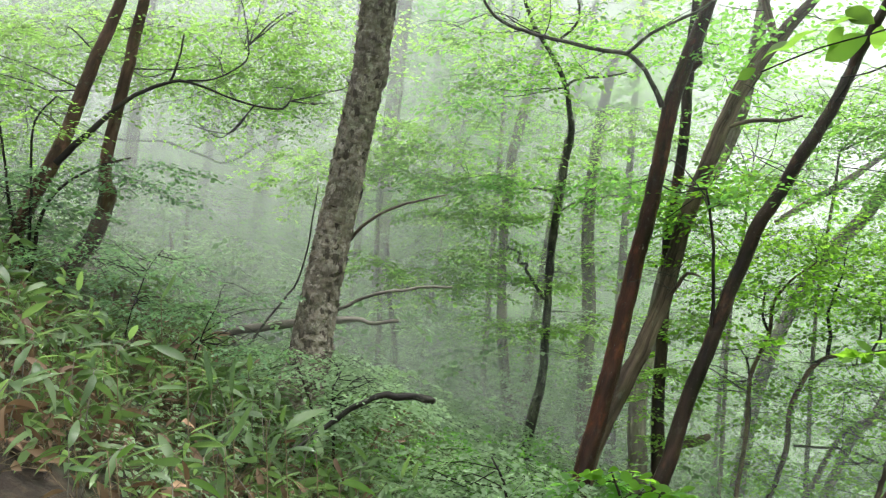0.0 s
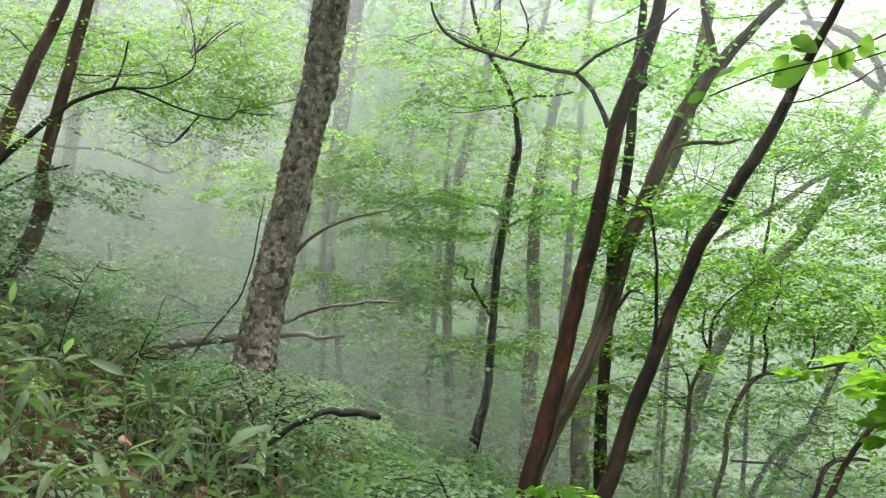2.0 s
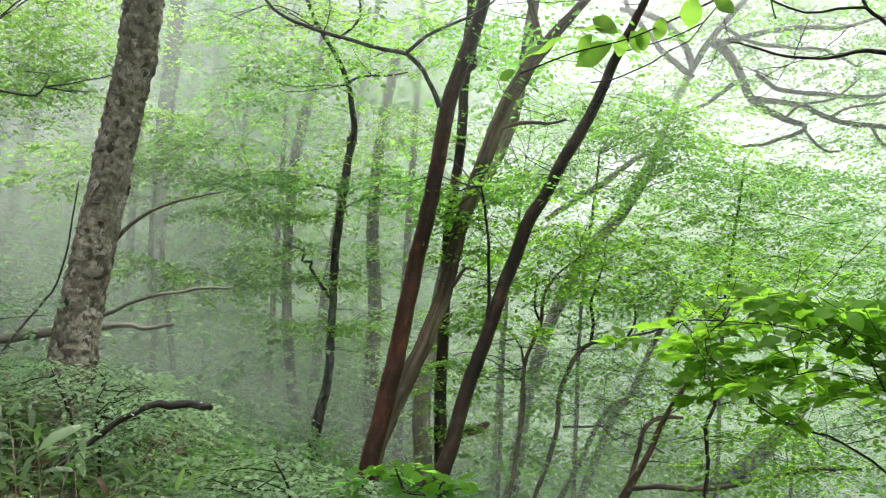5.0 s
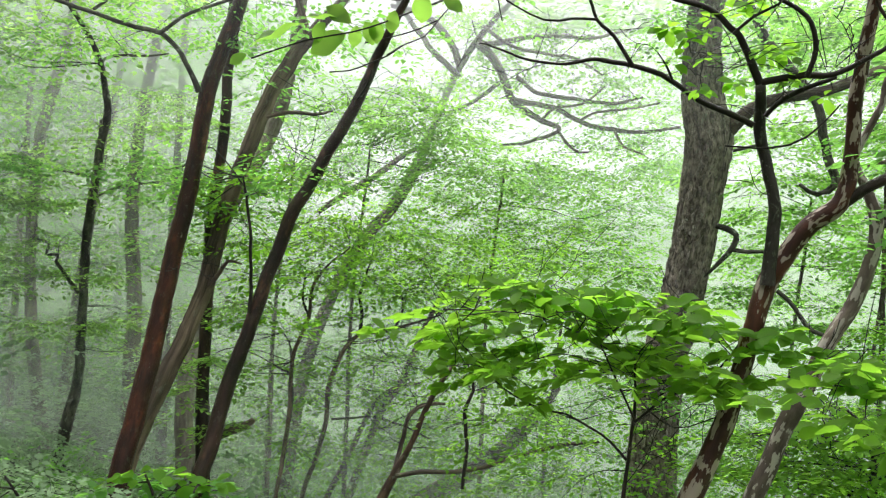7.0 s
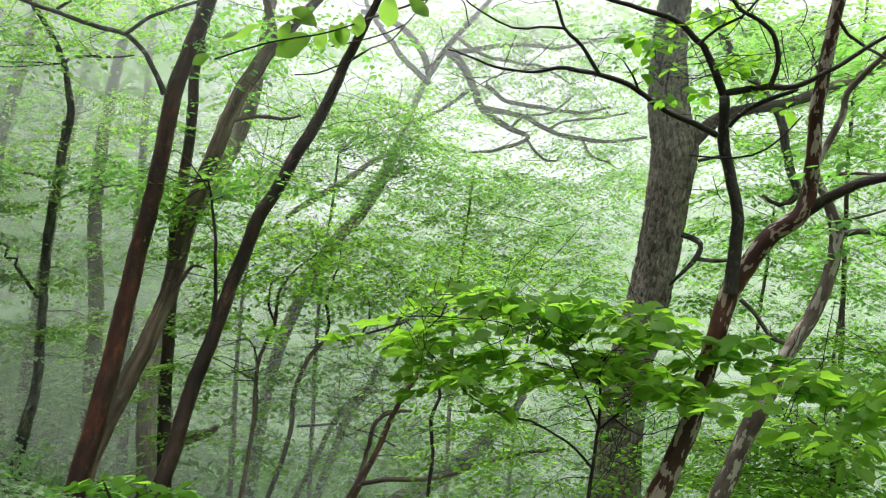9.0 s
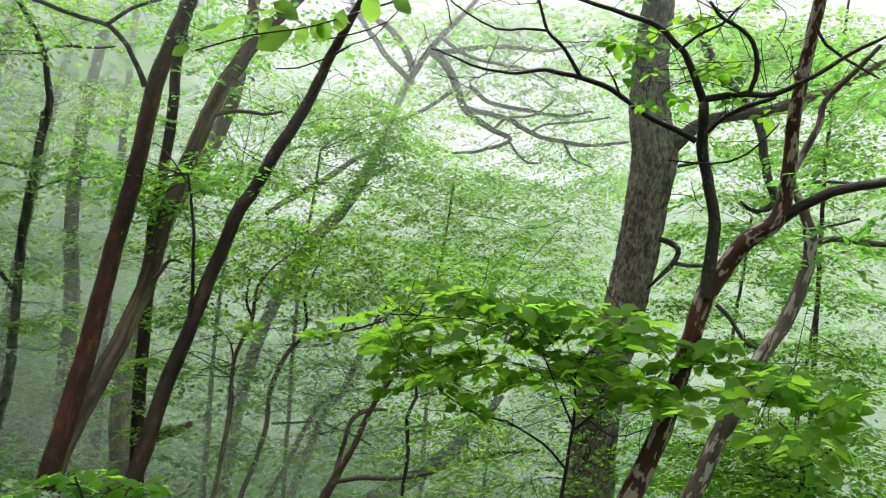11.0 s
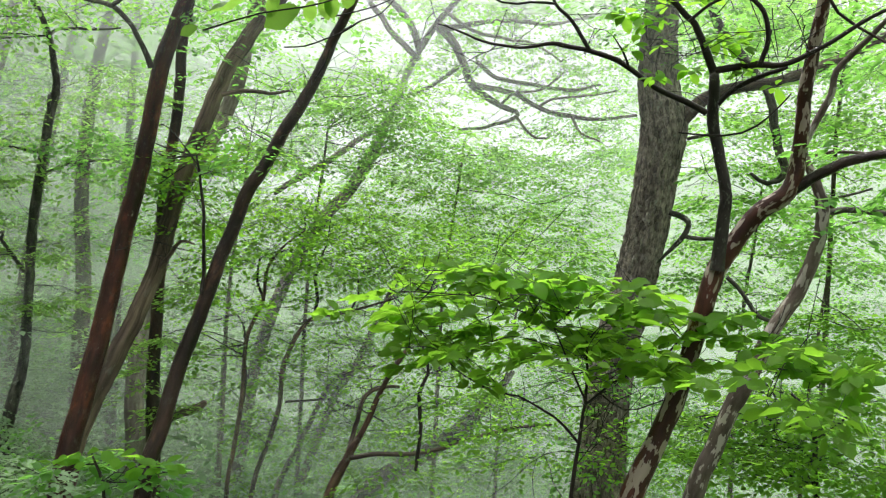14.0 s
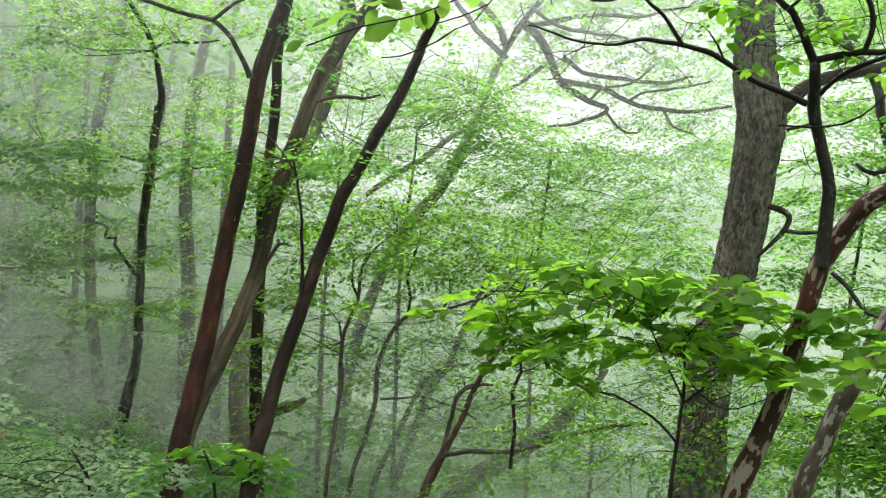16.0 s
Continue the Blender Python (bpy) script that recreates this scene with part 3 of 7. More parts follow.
def bark_flakes(tree, mat, count, seed, wide, tall, lift, upto=0.75):
    """Loose plates of bark on a trunk: small curved sheets, raised along one edge."""
    rng = np.random.default_rng(seed)
    c = BOUGHS[tree.name][0]
    tan = np.gradient(c[:, :3], axis=0)
    tan /= np.linalg.norm(tan, axis=1)[:, None] + 1e-9
    V, F, off = [], [], 0
    for k in range(count):
        i = int(rng.uniform(0.02, upto) * (len(c) - 1))
        t, r = Vector(tan[i]), c[i, 3]
        a = t.cross(Vector((0.31, -0.95, 0.05))).normalized()
        b = t.cross(a)
        th, curl, up = rng.uniform(0, 6.283), rng.uniform(0, 6.283), rng.uniform(0.25, 1) * lift
        w, h = rng.uniform(*wide), rng.uniform(*tall)
        at = Vector(c[i, :3])
        for q in range(8):
            e = q * 0.785 + rng.normal() * 0.18
            rim = rng.uniform(0.65, 1.1)
            raise_ = up * max(0.0, math.cos(e - curl)) ** 1.5 * rng.uniform(0.6, 1.2) - 0.006
            ang = th + math.cos(e) * w * rim / r
            V.append(at + t * (math.sin(e) * h * rim) + (a * math.cos(ang) + b * math.sin(ang)) * (r * 1.02 + raise_))
        V.append(at + (a * math.cos(th) + b * math.sin(th)) * (r * 1.02 + up * 0.25))
        F += [(off + 8, off + q, off + (q + 1) % 8) for q in range(8)]
        off += 9
    stem = next(o for o in tree.children if o.name.split(".")[0] == "trunk")
    tagged(mesh_object("bark_flakes", np.array([tuple(v) for v in V]), np.array(F), mat, stem, False), kind="stuff")


def twig_net(tree, count, length, seed, radius=0.003, rise=0.35, low=0.15):
    """Fine crooked twigs that fork off a tree's limbs."""
    rng = np.random.default_rng(seed)
    pts = np.vstack([c[int(len(c) * low):] for c in BOUGHS[tree.name]])[:, :3]
    V, F, off = [], [], 0
    for k in range(count):
        p = pts[int(rng.integers(0, len(pts)))]
        a = rng.uniform(0, 6.28)
        way = np.array((math.cos(a), math.sin(a), rng.normal() * 0.3 + rise))
        ln = length * rng.uniform(0.5, 1.3)
        for fork in range(3):
            line, q, w = [], p.copy(), way.copy()
            for i in range(5):
                line.append((*q, radius * (1 - 0.19 * i) * (1 if fork == 0 else 0.6)))
                w = w + rng.normal(size=3) * 0.35
                q = q + w / np.linalg.norm(w) * ln / 4 * (1 if fork == 0 else 0.6)
            tv, tf, c = tube(line, 0.04, 4, 0)
            V.append(tv), F.append(tf + off)
            off += len(tv)
            if fork == 0:
                main = c
            p = main[int(len(main) * rng.uniform(0.3, 0.8)), :3]
            way = way + rng.normal(size=3) * 0.7
    tagged(mesh_object("twigwork", np.vstack(V), np.vstack(F), BARK_TWIG, tree), kind="stuff")


# ---- ground ----
gx = np.concatenate([-np.geomspace(400, 14, 26), np.arange(-12, 16.1, 0.4), np.geomspace(18, 400, 26)])
gy = np.concatenate([-np.geomspace(400, 8, 26), np.arange(-6, 26.1, 0.4), np.geomspace(28, 400, 26)])
GX, GY = np.meshgrid(gx, gy, indexing="ij")
GZ = ground_z(GX, GY)
i, j = np.meshgrid(np.arange(len(gx) - 1), np.arange(len(gy) - 1), indexing="ij")
n = len(gy)
ground = mesh_object("ground", np.stack([GX, GY, GZ], -1).reshape(-1, 3), np.stack([i * n + j, (i + 1) * n + j, (i + 1) * n + j + 1, i * n + j + 1], -1).reshape(-1, 4), GROUND_MAT)
tagged(ground, "steep forest hillside of dark soil and leaf litter", "ground", kind="structure")


# ---- mist, imitated by see-through sheets curved round the camera ----
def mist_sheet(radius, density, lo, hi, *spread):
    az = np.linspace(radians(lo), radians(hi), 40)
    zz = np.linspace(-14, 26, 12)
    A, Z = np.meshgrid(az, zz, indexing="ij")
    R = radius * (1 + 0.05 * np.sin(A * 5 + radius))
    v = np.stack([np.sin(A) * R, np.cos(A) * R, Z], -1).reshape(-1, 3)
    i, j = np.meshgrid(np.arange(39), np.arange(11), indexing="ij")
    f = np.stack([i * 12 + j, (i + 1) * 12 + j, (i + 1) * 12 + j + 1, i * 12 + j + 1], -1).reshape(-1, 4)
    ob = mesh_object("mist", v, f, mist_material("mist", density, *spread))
    return tagged(ob, "see-through curved sheet standing in for pale mist between the trees", "mist", "mist banks", "structure")


# ---- trees, from the left round to the right ----
birch = thing("birch_tree", "leaning old birch with peeling grey-brown bark above bamboo grass", "tree")
limb(birch, "trunk", [(-1.055, 6.061, 0.832, 0.1688), (-0.994, 6.098, 1.083, 0.1541), (-0.958, 6.122, 1.382, 0.1431), (-0.910, 6.132, 1.684, 0.1376), (-0.836, 6.125, 2.076, 0.1303), (-0.755, 6.086, 2.508, 0.1248), (-0.667, 6.018, 2.932, 0.1211), (-0.582, 5.928, 3.321, 0.1248), (-0.529, 5.799, 3.727, 0.1248), (-0.452, 5.628, 4.162, 0.1138), (-0.354, 5.333, 4.742, 0.0954), (-0.262, 5.015, 5.236, 0.0734)], BARK_BIRCH, root=True, step=0.016, sides=72, rough=0.17, lump=0.12, freq=22.0)
bark_flakes(birch, BIRCH_FLAKE, 1100, 3, (0.012, 0.05), (0.012, 0.065), 0.028)
limb(birch, "branch", [(-0.749, 6.195, 1.952, 0.0159), (-0.644, 6.198, 2.078, 0.0143), (-0.430, 6.205, 2.213, 0.0111), (-0.234, 6.207, 2.289, 0.0079), (0.006, 6.205, 2.348, 0.0048)], BARK_GREY)
limb(birch, "branch", [(-0.456, 5.625, 4.285, 0.0412), (-0.098, 5.503, 4.562, 0.0285), (0.364, 5.367, 4.782, 0.0159)], BARK_GREY)
limb(birch, "branch", [(-0.396, 5.496, 4.550, 0.0412), (-0.797, 5.294, 4.825, 0.0254), (-1.232, 5.151, 4.919, 0.0127)], BARK_GREY)
crown(birch, [(-0.10, 5.49, 4.68, 0.62, 0.50, 0.17, 13), (-0.95, 5.30, 4.87, 0.71, 0.57, 0.17, 14), (-0.27, 5.13, 5.24, 0.71, 0.57, 0.22, 18)], LEAF_MID, 0.06, 9)

twin = thing("twin_stemmed_tree", "slender reddish-brown tree with two leaning stems on the bank", "tree")
limb(twin, "trunk", [(-3.349, 6.251, 1.950, 0.0592), (-3.240, 6.282, 2.267, 0.0592), (-3.113, 6.311, 2.545, 0.0592), (-2.996, 6.311, 2.865, 0.0537), (-2.891, 6.295, 3.159, 0.0518), (-2.707, 6.256, 3.585, 0.0444), (-2.587, 6.211, 3.868, 0.0407), (-2.421, 6.095, 4.321, 0.0333), (-2.245, 5.900, 4.849, 0.0222)], BARK_TWIN, root=True, step=0.04, sides=18, rough=0.06, lump=0.1)
limb(twin, "trunk", [(-3.018, 6.536, 1.734, 0.0751), (-2.890, 6.585, 1.963, 0.0713), (-2.811, 6.599, 2.224, 0.0676), (-2.788, 6.599, 2.318, 0.0713), (-2.811, 6.575, 2.441, 0.0526), (-2.794, 6.550, 2.663, 0.0488), (-2.728, 6.527, 2.942, 0.0488), (-2.648, 6.486, 3.262, 0.0469), (-2.572, 6.428, 3.575, 0.0451), (-2.464, 6.353, 3.925, 0.0413), (-2.312, 6.208, 4.421, 0.0338), (-2.178, 6.010, 4.912, 0.0225)], BARK_TWIN, root=True, step=0.04, sides=18, rough=0.06, lump=0.12)
limb(twin, "branch", [(-3.081, 6.274, 2.517, 0.0286), (-2.924, 6.320, 2.701, 0.0268), (-2.728, 6.363, 2.929, 0.0215), (-2.548, 6.404, 3.081, 0.0179), (-2.279, 6.468, 3.235, 0.0143), (-2.070, 6.536, 3.244, 0.0107), (-1.768, 6.647, 3.148, 0.0089), (-1.406, 6.743, 3.103, 0.0089), (-1.350, 6.739, 3.171, 0.0072), (-1.126, 6.782, 3.163, 0.0054)], BARK_TWIG)
limb(twin, "branch", [(-2.279, 6.468, 3.235, 0.0125), (-2.225, 6.454, 3.359, 0.0089), (-2.155, 6.400, 3.624, 0.0072)], BARK_TWIG)
limb(twin, "branch", [(-2.153, 6.503, 3.266, 0.0089), (-1.939, 6.561, 3.302, 0.0072), (-1.694, 6.584, 3.467, 0.0072), (-1.668, 6.554, 3.592, 0.0054)], BARK_TWIG)
limb(twin, "branch", [(-4.707, 10.328, 3.452, 0.0175), (-4.203, 10.537, 3.484, 0.0146), (-3.737, 10.710, 3.491, 0.0146), (-3.286, 10.882, 3.341, 0.0146), (-3.035, 10.965, 3.276, 0.0146), (-2.669, 11.022, 3.508, 0.0117), (-2.370, 11.056, 3.697, 0.0088), (-2.066, 11.095, 3.808, 0.0058)], BARK_TWIG)
crown(twin, [(-3.69, 7.09, 3.86, 0.76, 0.61, 0.18, 210), (-3.19, 7.36, 3.75, 0.53, 0.42, 0.15, 126), (-2.80, 7.42, 4.05, 0.70, 0.56, 0.16, 181), (-2.22, 7.68, 3.84, 0.64, 0.51, 0.15, 155), (-2.54, 7.66, 3.53, 0.53, 0.42, 0.11, 108), (-1.65, 7.85, 3.71, 0.47, 0.37, 0.13, 104), (-1.75, 7.71, 4.12, 0.47, 0.37, 0.15, 112), (-1.37, 7.78, 4.15, 0.26, 0.21, 0.22, 82), (-1.98, 7.89, 3.23, 0.53, 0.42, 0.09, 49), (-1.33, 7.98, 3.44, 0.23, 0.19, 0.07, 22), (-4.00, 7.07, 3.28, 0.53, 0.42, 0.22, 164), (-3.78, 7.26, 2.97, 0.35, 0.28, 0.18, 58), (-4.19, 6.84, 3.71, 0.47, 0.37, 0.29, 179), (-4.47, 6.90, 2.78, 0.47, 0.37, 0.29, 179), (-2.48, 7.34, 4.57, 1.17, 0.94, 0.18, 38), (-3.50, 6.95, 4.48, 1.17, 0.94, 0.18, 38), (-1.73, 7.54, 4.61, 0.58, 0.47, 0.15, 16)], LEAF_LIME, 0.05, 9, dense=0.8)
crown(twin, ledges(((-3.76, 6.28, 3.65), (-2.86, 6.67, 3.86), 5, 0.32, 14), ((-3.79, 6.34, 3.40), (-3.04, 6.71, 3.48), 4, 0.32, 14), ((-2.77, 6.95, 3.81), (-0.98, 7.33, 4.09), 7, 0.32, 14), ((-2.74, 7.04, 3.55), (-0.98, 7.44, 3.74), 7, 0.32, 15), ((-2.05, 7.30, 3.43), (-0.98, 7.50, 3.50), 4, 0.28, 12), ((-3.70, 6.22, 3.14), (-3.17, 6.51, 3.14), 3, 0.30, 12), ((-1.57, 6.86, 4.19), (-0.79, 6.99, 4.21), 3, 0.32, 14), ((-3.61, 6.10, 2.85), (-3.24, 6.31, 2.83), 2, 0.28, 10)), LEAF_LIME, 0.05, 9, seed=96, stems=False, dense=0.9)

shrub_l = thing("bank_shrub", "low dark-leaved shrub growing against the slender stems", "shrub")
limb(shrub_l, "stem", [(-3.189, 6.227, 1.843, 0.0162), (-3.159, 6.230, 2.064, 0.0142), (-3.053, 6.261, 2.292, 0.0121), (-2.832, 6.340, 2.489, 0.0101), (-2.560, 6.437, 2.604, 0.0081)], BARK_TWIG, root=True)
limb(shrub_l, "stem", [(-3.258, 6.191, 1.839, 0.0162), (-3.331, 6.137, 2.095, 0.0142), (-3.370, 6.078, 2.434, 0.0101), (-3.387, 6.010, 2.789, 0.0081)], BARK_TWIG, root=True)
limb(shrub_l, "stem", [(-3.224, 6.209, 1.841, 0.0142), (-3.211, 6.162, 2.451, 0.0101), (-3.178, 6.117, 2.818, 0.0081), (-3.036, 6.144, 3.027, 0.0061)], BARK_TWIG, root=True)
crown(shrub_l, [(-2.87, 6.32, 2.49, 0.54, 0.43, 0.07, 71), (-2.48, 6.47, 2.59, 0.30, 0.24, 0.06, 28), (-3.19, 6.20, 2.24, 0.39, 0.32, 0.12, 69), (-3.12, 6.25, 2.09, 0.25, 0.20, 0.09, 37), (-2.58, 6.45, 2.42, 0.20, 0.16, 0.07, 15), (-3.29, 6.17, 1.88, 0.35, 0.28, 0.12, 60), (-3.53, 6.01, 2.29, 0.39, 0.32, 0.24, 107)], LEAF_DEEP, 0.055, 9)

sap_y = thing("understory_sapling", "thin understory sapling with bright yellow-green leaves", "sapling")
limb(sap_y, "trunk", [(-0.814, 10.327, 0.677, 0.0361), (-0.811, 10.366, 1.398, 0.0331), (-0.864, 10.347, 2.199, 0.0300), (-0.809, 10.283, 2.927, 0.0240), (-0.665, 10.175, 3.645, 0.0180), (-0.587, 10.070, 4.133, 0.0120)], BARK_GREY, root=True)
limb(sap_y, "trunk", [(-0.589, 10.442, 0.673, 0.0364), (-0.692, 10.477, 1.547, 0.0364), (-0.755, 10.455, 2.209, 0.0303)], BARK_GREY, root=True)
crown(sap_y, [(-0.34, 9.24, 3.30, 0.53, 0.42, 0.09, 53), (-0.67, 9.17, 3.54, 0.33, 0.26, 0.09, 33), (-0.66, 9.27, 3.03, 0.46, 0.37, 0.10, 39), (-1.50, 9.14, 3.21, 0.40, 0.32, 0.10, 42), (-1.56, 9.18, 2.89, 0.33, 0.26, 0.12, 39), (-1.75, 9.16, 2.75, 0.20, 0.16, 0.08, 11), (-0.56, 9.38, 1.88, 0.46, 0.37, 0.06, 38), (-0.90, 9.35, 2.01, 0.33, 0.26, 0.10, 24), (-0.09, 9.40, 1.67, 0.40, 0.32, 0.06, 23), (-1.24, 9.21, 3.04, 0.20, 0.16, 0.12, 23), (-0.07, 9.28, 3.08, 0.26, 0.21, 0.06, 13)], LEAF_LIME, 0.075, 9)
crown(sap_y, ledges(((-0.86, 9.21, 3.28), (0.25, 9.23, 3.35), 4, 0.30, 12), ((-0.92, 9.24, 3.05), (0.00, 9.29, 3.02), 3, 0.30, 10), ((-0.78, 8.95, 3.59), (-0.46, 9.00, 3.44), 2, 0.25, 10), ((-0.96, 9.34, 2.00), (-0.56, 9.38, 1.88), 2, 0.20, 7), ((-0.04, 9.39, 1.97), (0.50, 9.38, 1.85), 3, 0.20, 8)), LEAF_LIME, 0.06, 9, seed=88, stems=False, dense=0.9)

slim = thing("slender_tree", "slender dark lichen-covered tree with a crooked top", "tree")
limb(slim, "trunk", [(1.025, 9.306, -0.009, 0.0633), (1.120, 9.352, 0.361, 0.0562), (1.194, 9.386, 0.749, 0.0492), (1.219, 9.418, 1.339, 0.0469), (1.239, 9.413, 1.935, 0.0469), (1.280, 9.385, 2.334, 0.0469), (1.331, 9.338, 2.730, 0.0469), (1.374, 9.276, 3.120, 0.0445), (1.431, 9.216, 3.409, 0.0398), (1.402, 9.153, 3.725, 0.0328), (1.335, 9.093, 4.005, 0.0281), (1.156, 9.022, 4.341, 0.0258), (0.948, 8.951, 4.639, 0.0234), (0.800, 8.830, 5.013, 0.0187), (0.713, 8.679, 5.398, 0.0141)], BARK_LICHEN, root=True, step=0.05, sides=14, rough=0.1, lump=0.25)
limb(slim, "branch", [(1.361, 9.230, 3.100, 0.0216), (1.367, 9.206, 3.241, 0.0192), (1.367, 9.179, 3.381, 0.0168)], BARK_LICHEN)
limb(slim, "branch", [(1.349, 9.050, 3.961, 0.0168), (1.438, 9.016, 4.040, 0.0144), (1.790, 8.943, 4.075, 0.0120), (2.000, 8.888, 4.111, 0.0072)], BARK_LICHEN)
limb(slim, "branch", [(1.177, 9.326, 1.537, 0.0215), (1.056, 9.340, 1.731, 0.0191), (0.955, 9.347, 1.873, 0.0167), (0.985, 9.341, 1.959, 0.0143), (0.855, 9.354, 1.956, 0.0143), (0.884, 9.347, 2.069, 0.0143), (0.752, 9.356, 2.118, 0.0119)], BARK_LICHEN)
limb(slim, "branch", [(1.199, 8.884, 4.429, 0.0167), (1.402, 8.788, 4.628, 0.0143), (1.397, 8.707, 4.855, 0.0119), (1.306, 8.635, 5.078, 0.0095)], BARK_LICHEN)
limb(slim, "branch", [(1.260, 9.269, 2.522, 0.0143), (1.511, 9.218, 2.655, 0.0119), (1.761, 9.165, 2.721, 0.0095), (2.008, 9.110, 2.754, 0.0048)], BARK_LICHEN)
limb(slim, "branch", [(1.283, 9.237, 2.782, 0.0143), (0.925, 9.271, 2.842, 0.0119), (0.529, 9.285, 2.966, 0.0095), (0.070, 9.311, 2.890, 0.0048)], BARK_LICHEN)
crown(slim, [(0.40, 8.93, 4.52, 0.73, 0.58, 0.21, 94), (0.90, 8.81, 4.75, 0.73, 0.58, 0.16, 81), (0.18, 9.17, 3.66, 0.33, 0.26, 0.12, 25), (0.36, 9.09, 3.98, 0.40, 0.32, 0.14, 40), (0.87, 9.00, 4.16, 0.53, 0.42, 0.16, 59), (1.60, 8.83, 4.39, 0.53, 0.42, 0.21, 68), (1.64, 8.71, 4.74, 0.53, 0.42, 0.16, 59), (1.11, 9.20, 3.20, 0.73, 0.58, 0.08, 56), (0.33, 9.29, 2.96, 0.60, 0.48, 0.08, 45), (-0.12, 9.33, 2.75, 0.40, 0.32, 0.12, 37), (0.67, 9.31, 2.71, 0.60, 0.48, 0.12, 56), (1.69, 9.14, 2.98, 0.46, 0.37, 0.09, 37), (1.89, 9.15, 2.59, 0.40, 0.32, 0.12, 30), (0.48, 9.36, 2.31, 0.46, 0.37, 0.08, 21), (0.43, 9.39, 1.71, 0.40, 0.32, 0.16, 31), (0.84, 9.36, 1.33, 0.40, 0.32, 0.12, 18), (0.22, 9.38, 2.17, 0.33, 0.26, 0.08, 12), (1.60, 9.26, 1.88, 0.40, 0.32, 0.08, 21), (1.67, 9.25, 1.42, 0.26, 0.21, 0.21, 17), (1.46, 9.26, 2.26, 0.26, 0.21, 0.12, 12), (-0.11, 8.92, 4.57, 0.40, 0.32, 0.25, 29), (-0.06, 8.69, 5.19, 1.06, 0.85, 0.21, 16), (0.99, 8.63, 5.19, 1.06, 0.85, 0.21, 16), (1.49, 9.26, 0.96, 0.33, 0.26, 0.12, 12)], LEAF_LIME, 0.075, 9, dense=0.28)
crown(slim, ledges(((1.33, 8.49, 2.93), (2.07, 8.35, 2.90), 4, 0.30, 16), ((1.39, 8.52, 2.70), (2.03, 8.40, 2.64), 3, 0.30, 14), ((-0.32, 9.12, 2.76), (0.58, 9.07, 3.00), 4, 0.32, 14), ((0.07, 9.11, 2.91), (1.09, 9.05, 2.85), 4, 0.30, 14), ((-0.02, 8.56, 3.64), (0.59, 8.54, 3.65), 3, 0.25, 10), ((0.11, 8.61, 3.41), (0.30, 8.63, 3.30), 1, 0.20, 8), ((0.39, 8.44, 4.05), (1.22, 8.33, 4.16), 4, 0.35, 14)), LEAF_MID, 0.06, 9, seed=86, dense=0.4, stems=False)
crown(slim, ledges(((-0.26, 9.55, 2.54), (1.15, 9.48, 2.54), 5, 0.30, 10), ((0.09, 9.58, 2.18), (1.03, 9.53, 2.14), 4, 0.30, 10), ((0.03, 9.60, 1.81), (1.70, 9.45, 1.75), 5, 0.30, 9), ((0.39, 9.59, 1.31), (1.71, 9.44, 1.22), 4, 0.25, 9), ((1.79, 10.16, 3.56), (2.54, 9.97, 3.69), 3, 0.40, 14), ((1.91, 10.06, 3.91), (2.39, 9.95, 3.97), 2, 0.35, 12)), LEAF_LIME, 0.058, 9, seed=87, stems=False, dense=1.2)

pale2 = thing("forest_tree", "grey-barked tree stem standing back in the mist", "tree", "misty trees")
limb(pale2, "trunk", [(1.033, 11.803, -0.301, 0.0888), (0.961, 11.886, 0.260, 0.0824), (0.900, 11.947, 0.917, 0.0761), (0.864, 11.968, 1.754, 0.0698), (0.892, 11.925, 2.596, 0.0698), (0.948, 11.822, 3.431, 0.0698), (1.050, 11.710, 4.004, 0.0761), (1.201, 11.546, 4.640, 0.0698), (1.325, 11.330, 5.326, 0.0571), (1.384, 11.003, 6.186, 0.0444)], BARK_GREY, root=True, sides=14)
crown(pale2, [(-0.45, 11.59, 4.69, 0.76, 0.61, 0.31, 43), (1.81, 11.63, 3.93, 0.51, 0.41, 0.16, 17), (1.03, 11.04, 6.19, 1.27, 1.01, 0.31, 17), (0.65, 11.74, 4.00, 0.59, 0.47, 0.21, 20)], LEAF_MID, 0.09, 8, folded=False)

red = thing("red_barked_tree", "leaning tree with smooth wet reddish-brown bark", "tree")
limb(red, "trunk", [(1.085, 6.232, 0.105, 0.0737), (1.176, 6.289, 0.452, 0.0737), (1.295, 6.327, 0.864, 0.0737), (1.406, 6.340, 1.343, 0.0705), (1.497, 6.322, 1.799, 0.0660), (1.594, 6.269, 2.245, 0.0644), (1.655, 6.200, 2.638, 0.0613), (1.710, 6.099, 3.063, 0.0613), (1.781, 6.003, 3.349, 0.0567), (1.854, 5.901, 3.602, 0.0537), (1.911, 5.795, 3.844, 0.0507), (1.924, 5.642, 4.192, 0.0430), (1.930, 5.390, 4.678, 0.0307), (1.896, 5.150, 5.083, 0.0184)], BARK_RED, root=True, step=0.04, sides=24, rough=0.035, lump=0.06)
limb(red, "branch", [(1.625, 6.021, 3.039, 0.0244), (1.567, 6.005, 3.164, 0.0195), (1.476, 5.989, 3.309, 0.0179), (1.344, 5.983, 3.433, 0.0179), (1.178, 6.010, 3.459, 0.0162), (0.794, 6.042, 3.554, 0.0146), (0.446, 6.049, 3.644, 0.0130), (0.302, 6.015, 3.764, 0.0114), (0.218, 5.962, 3.917, 0.0097)], BARK_LICHEN)
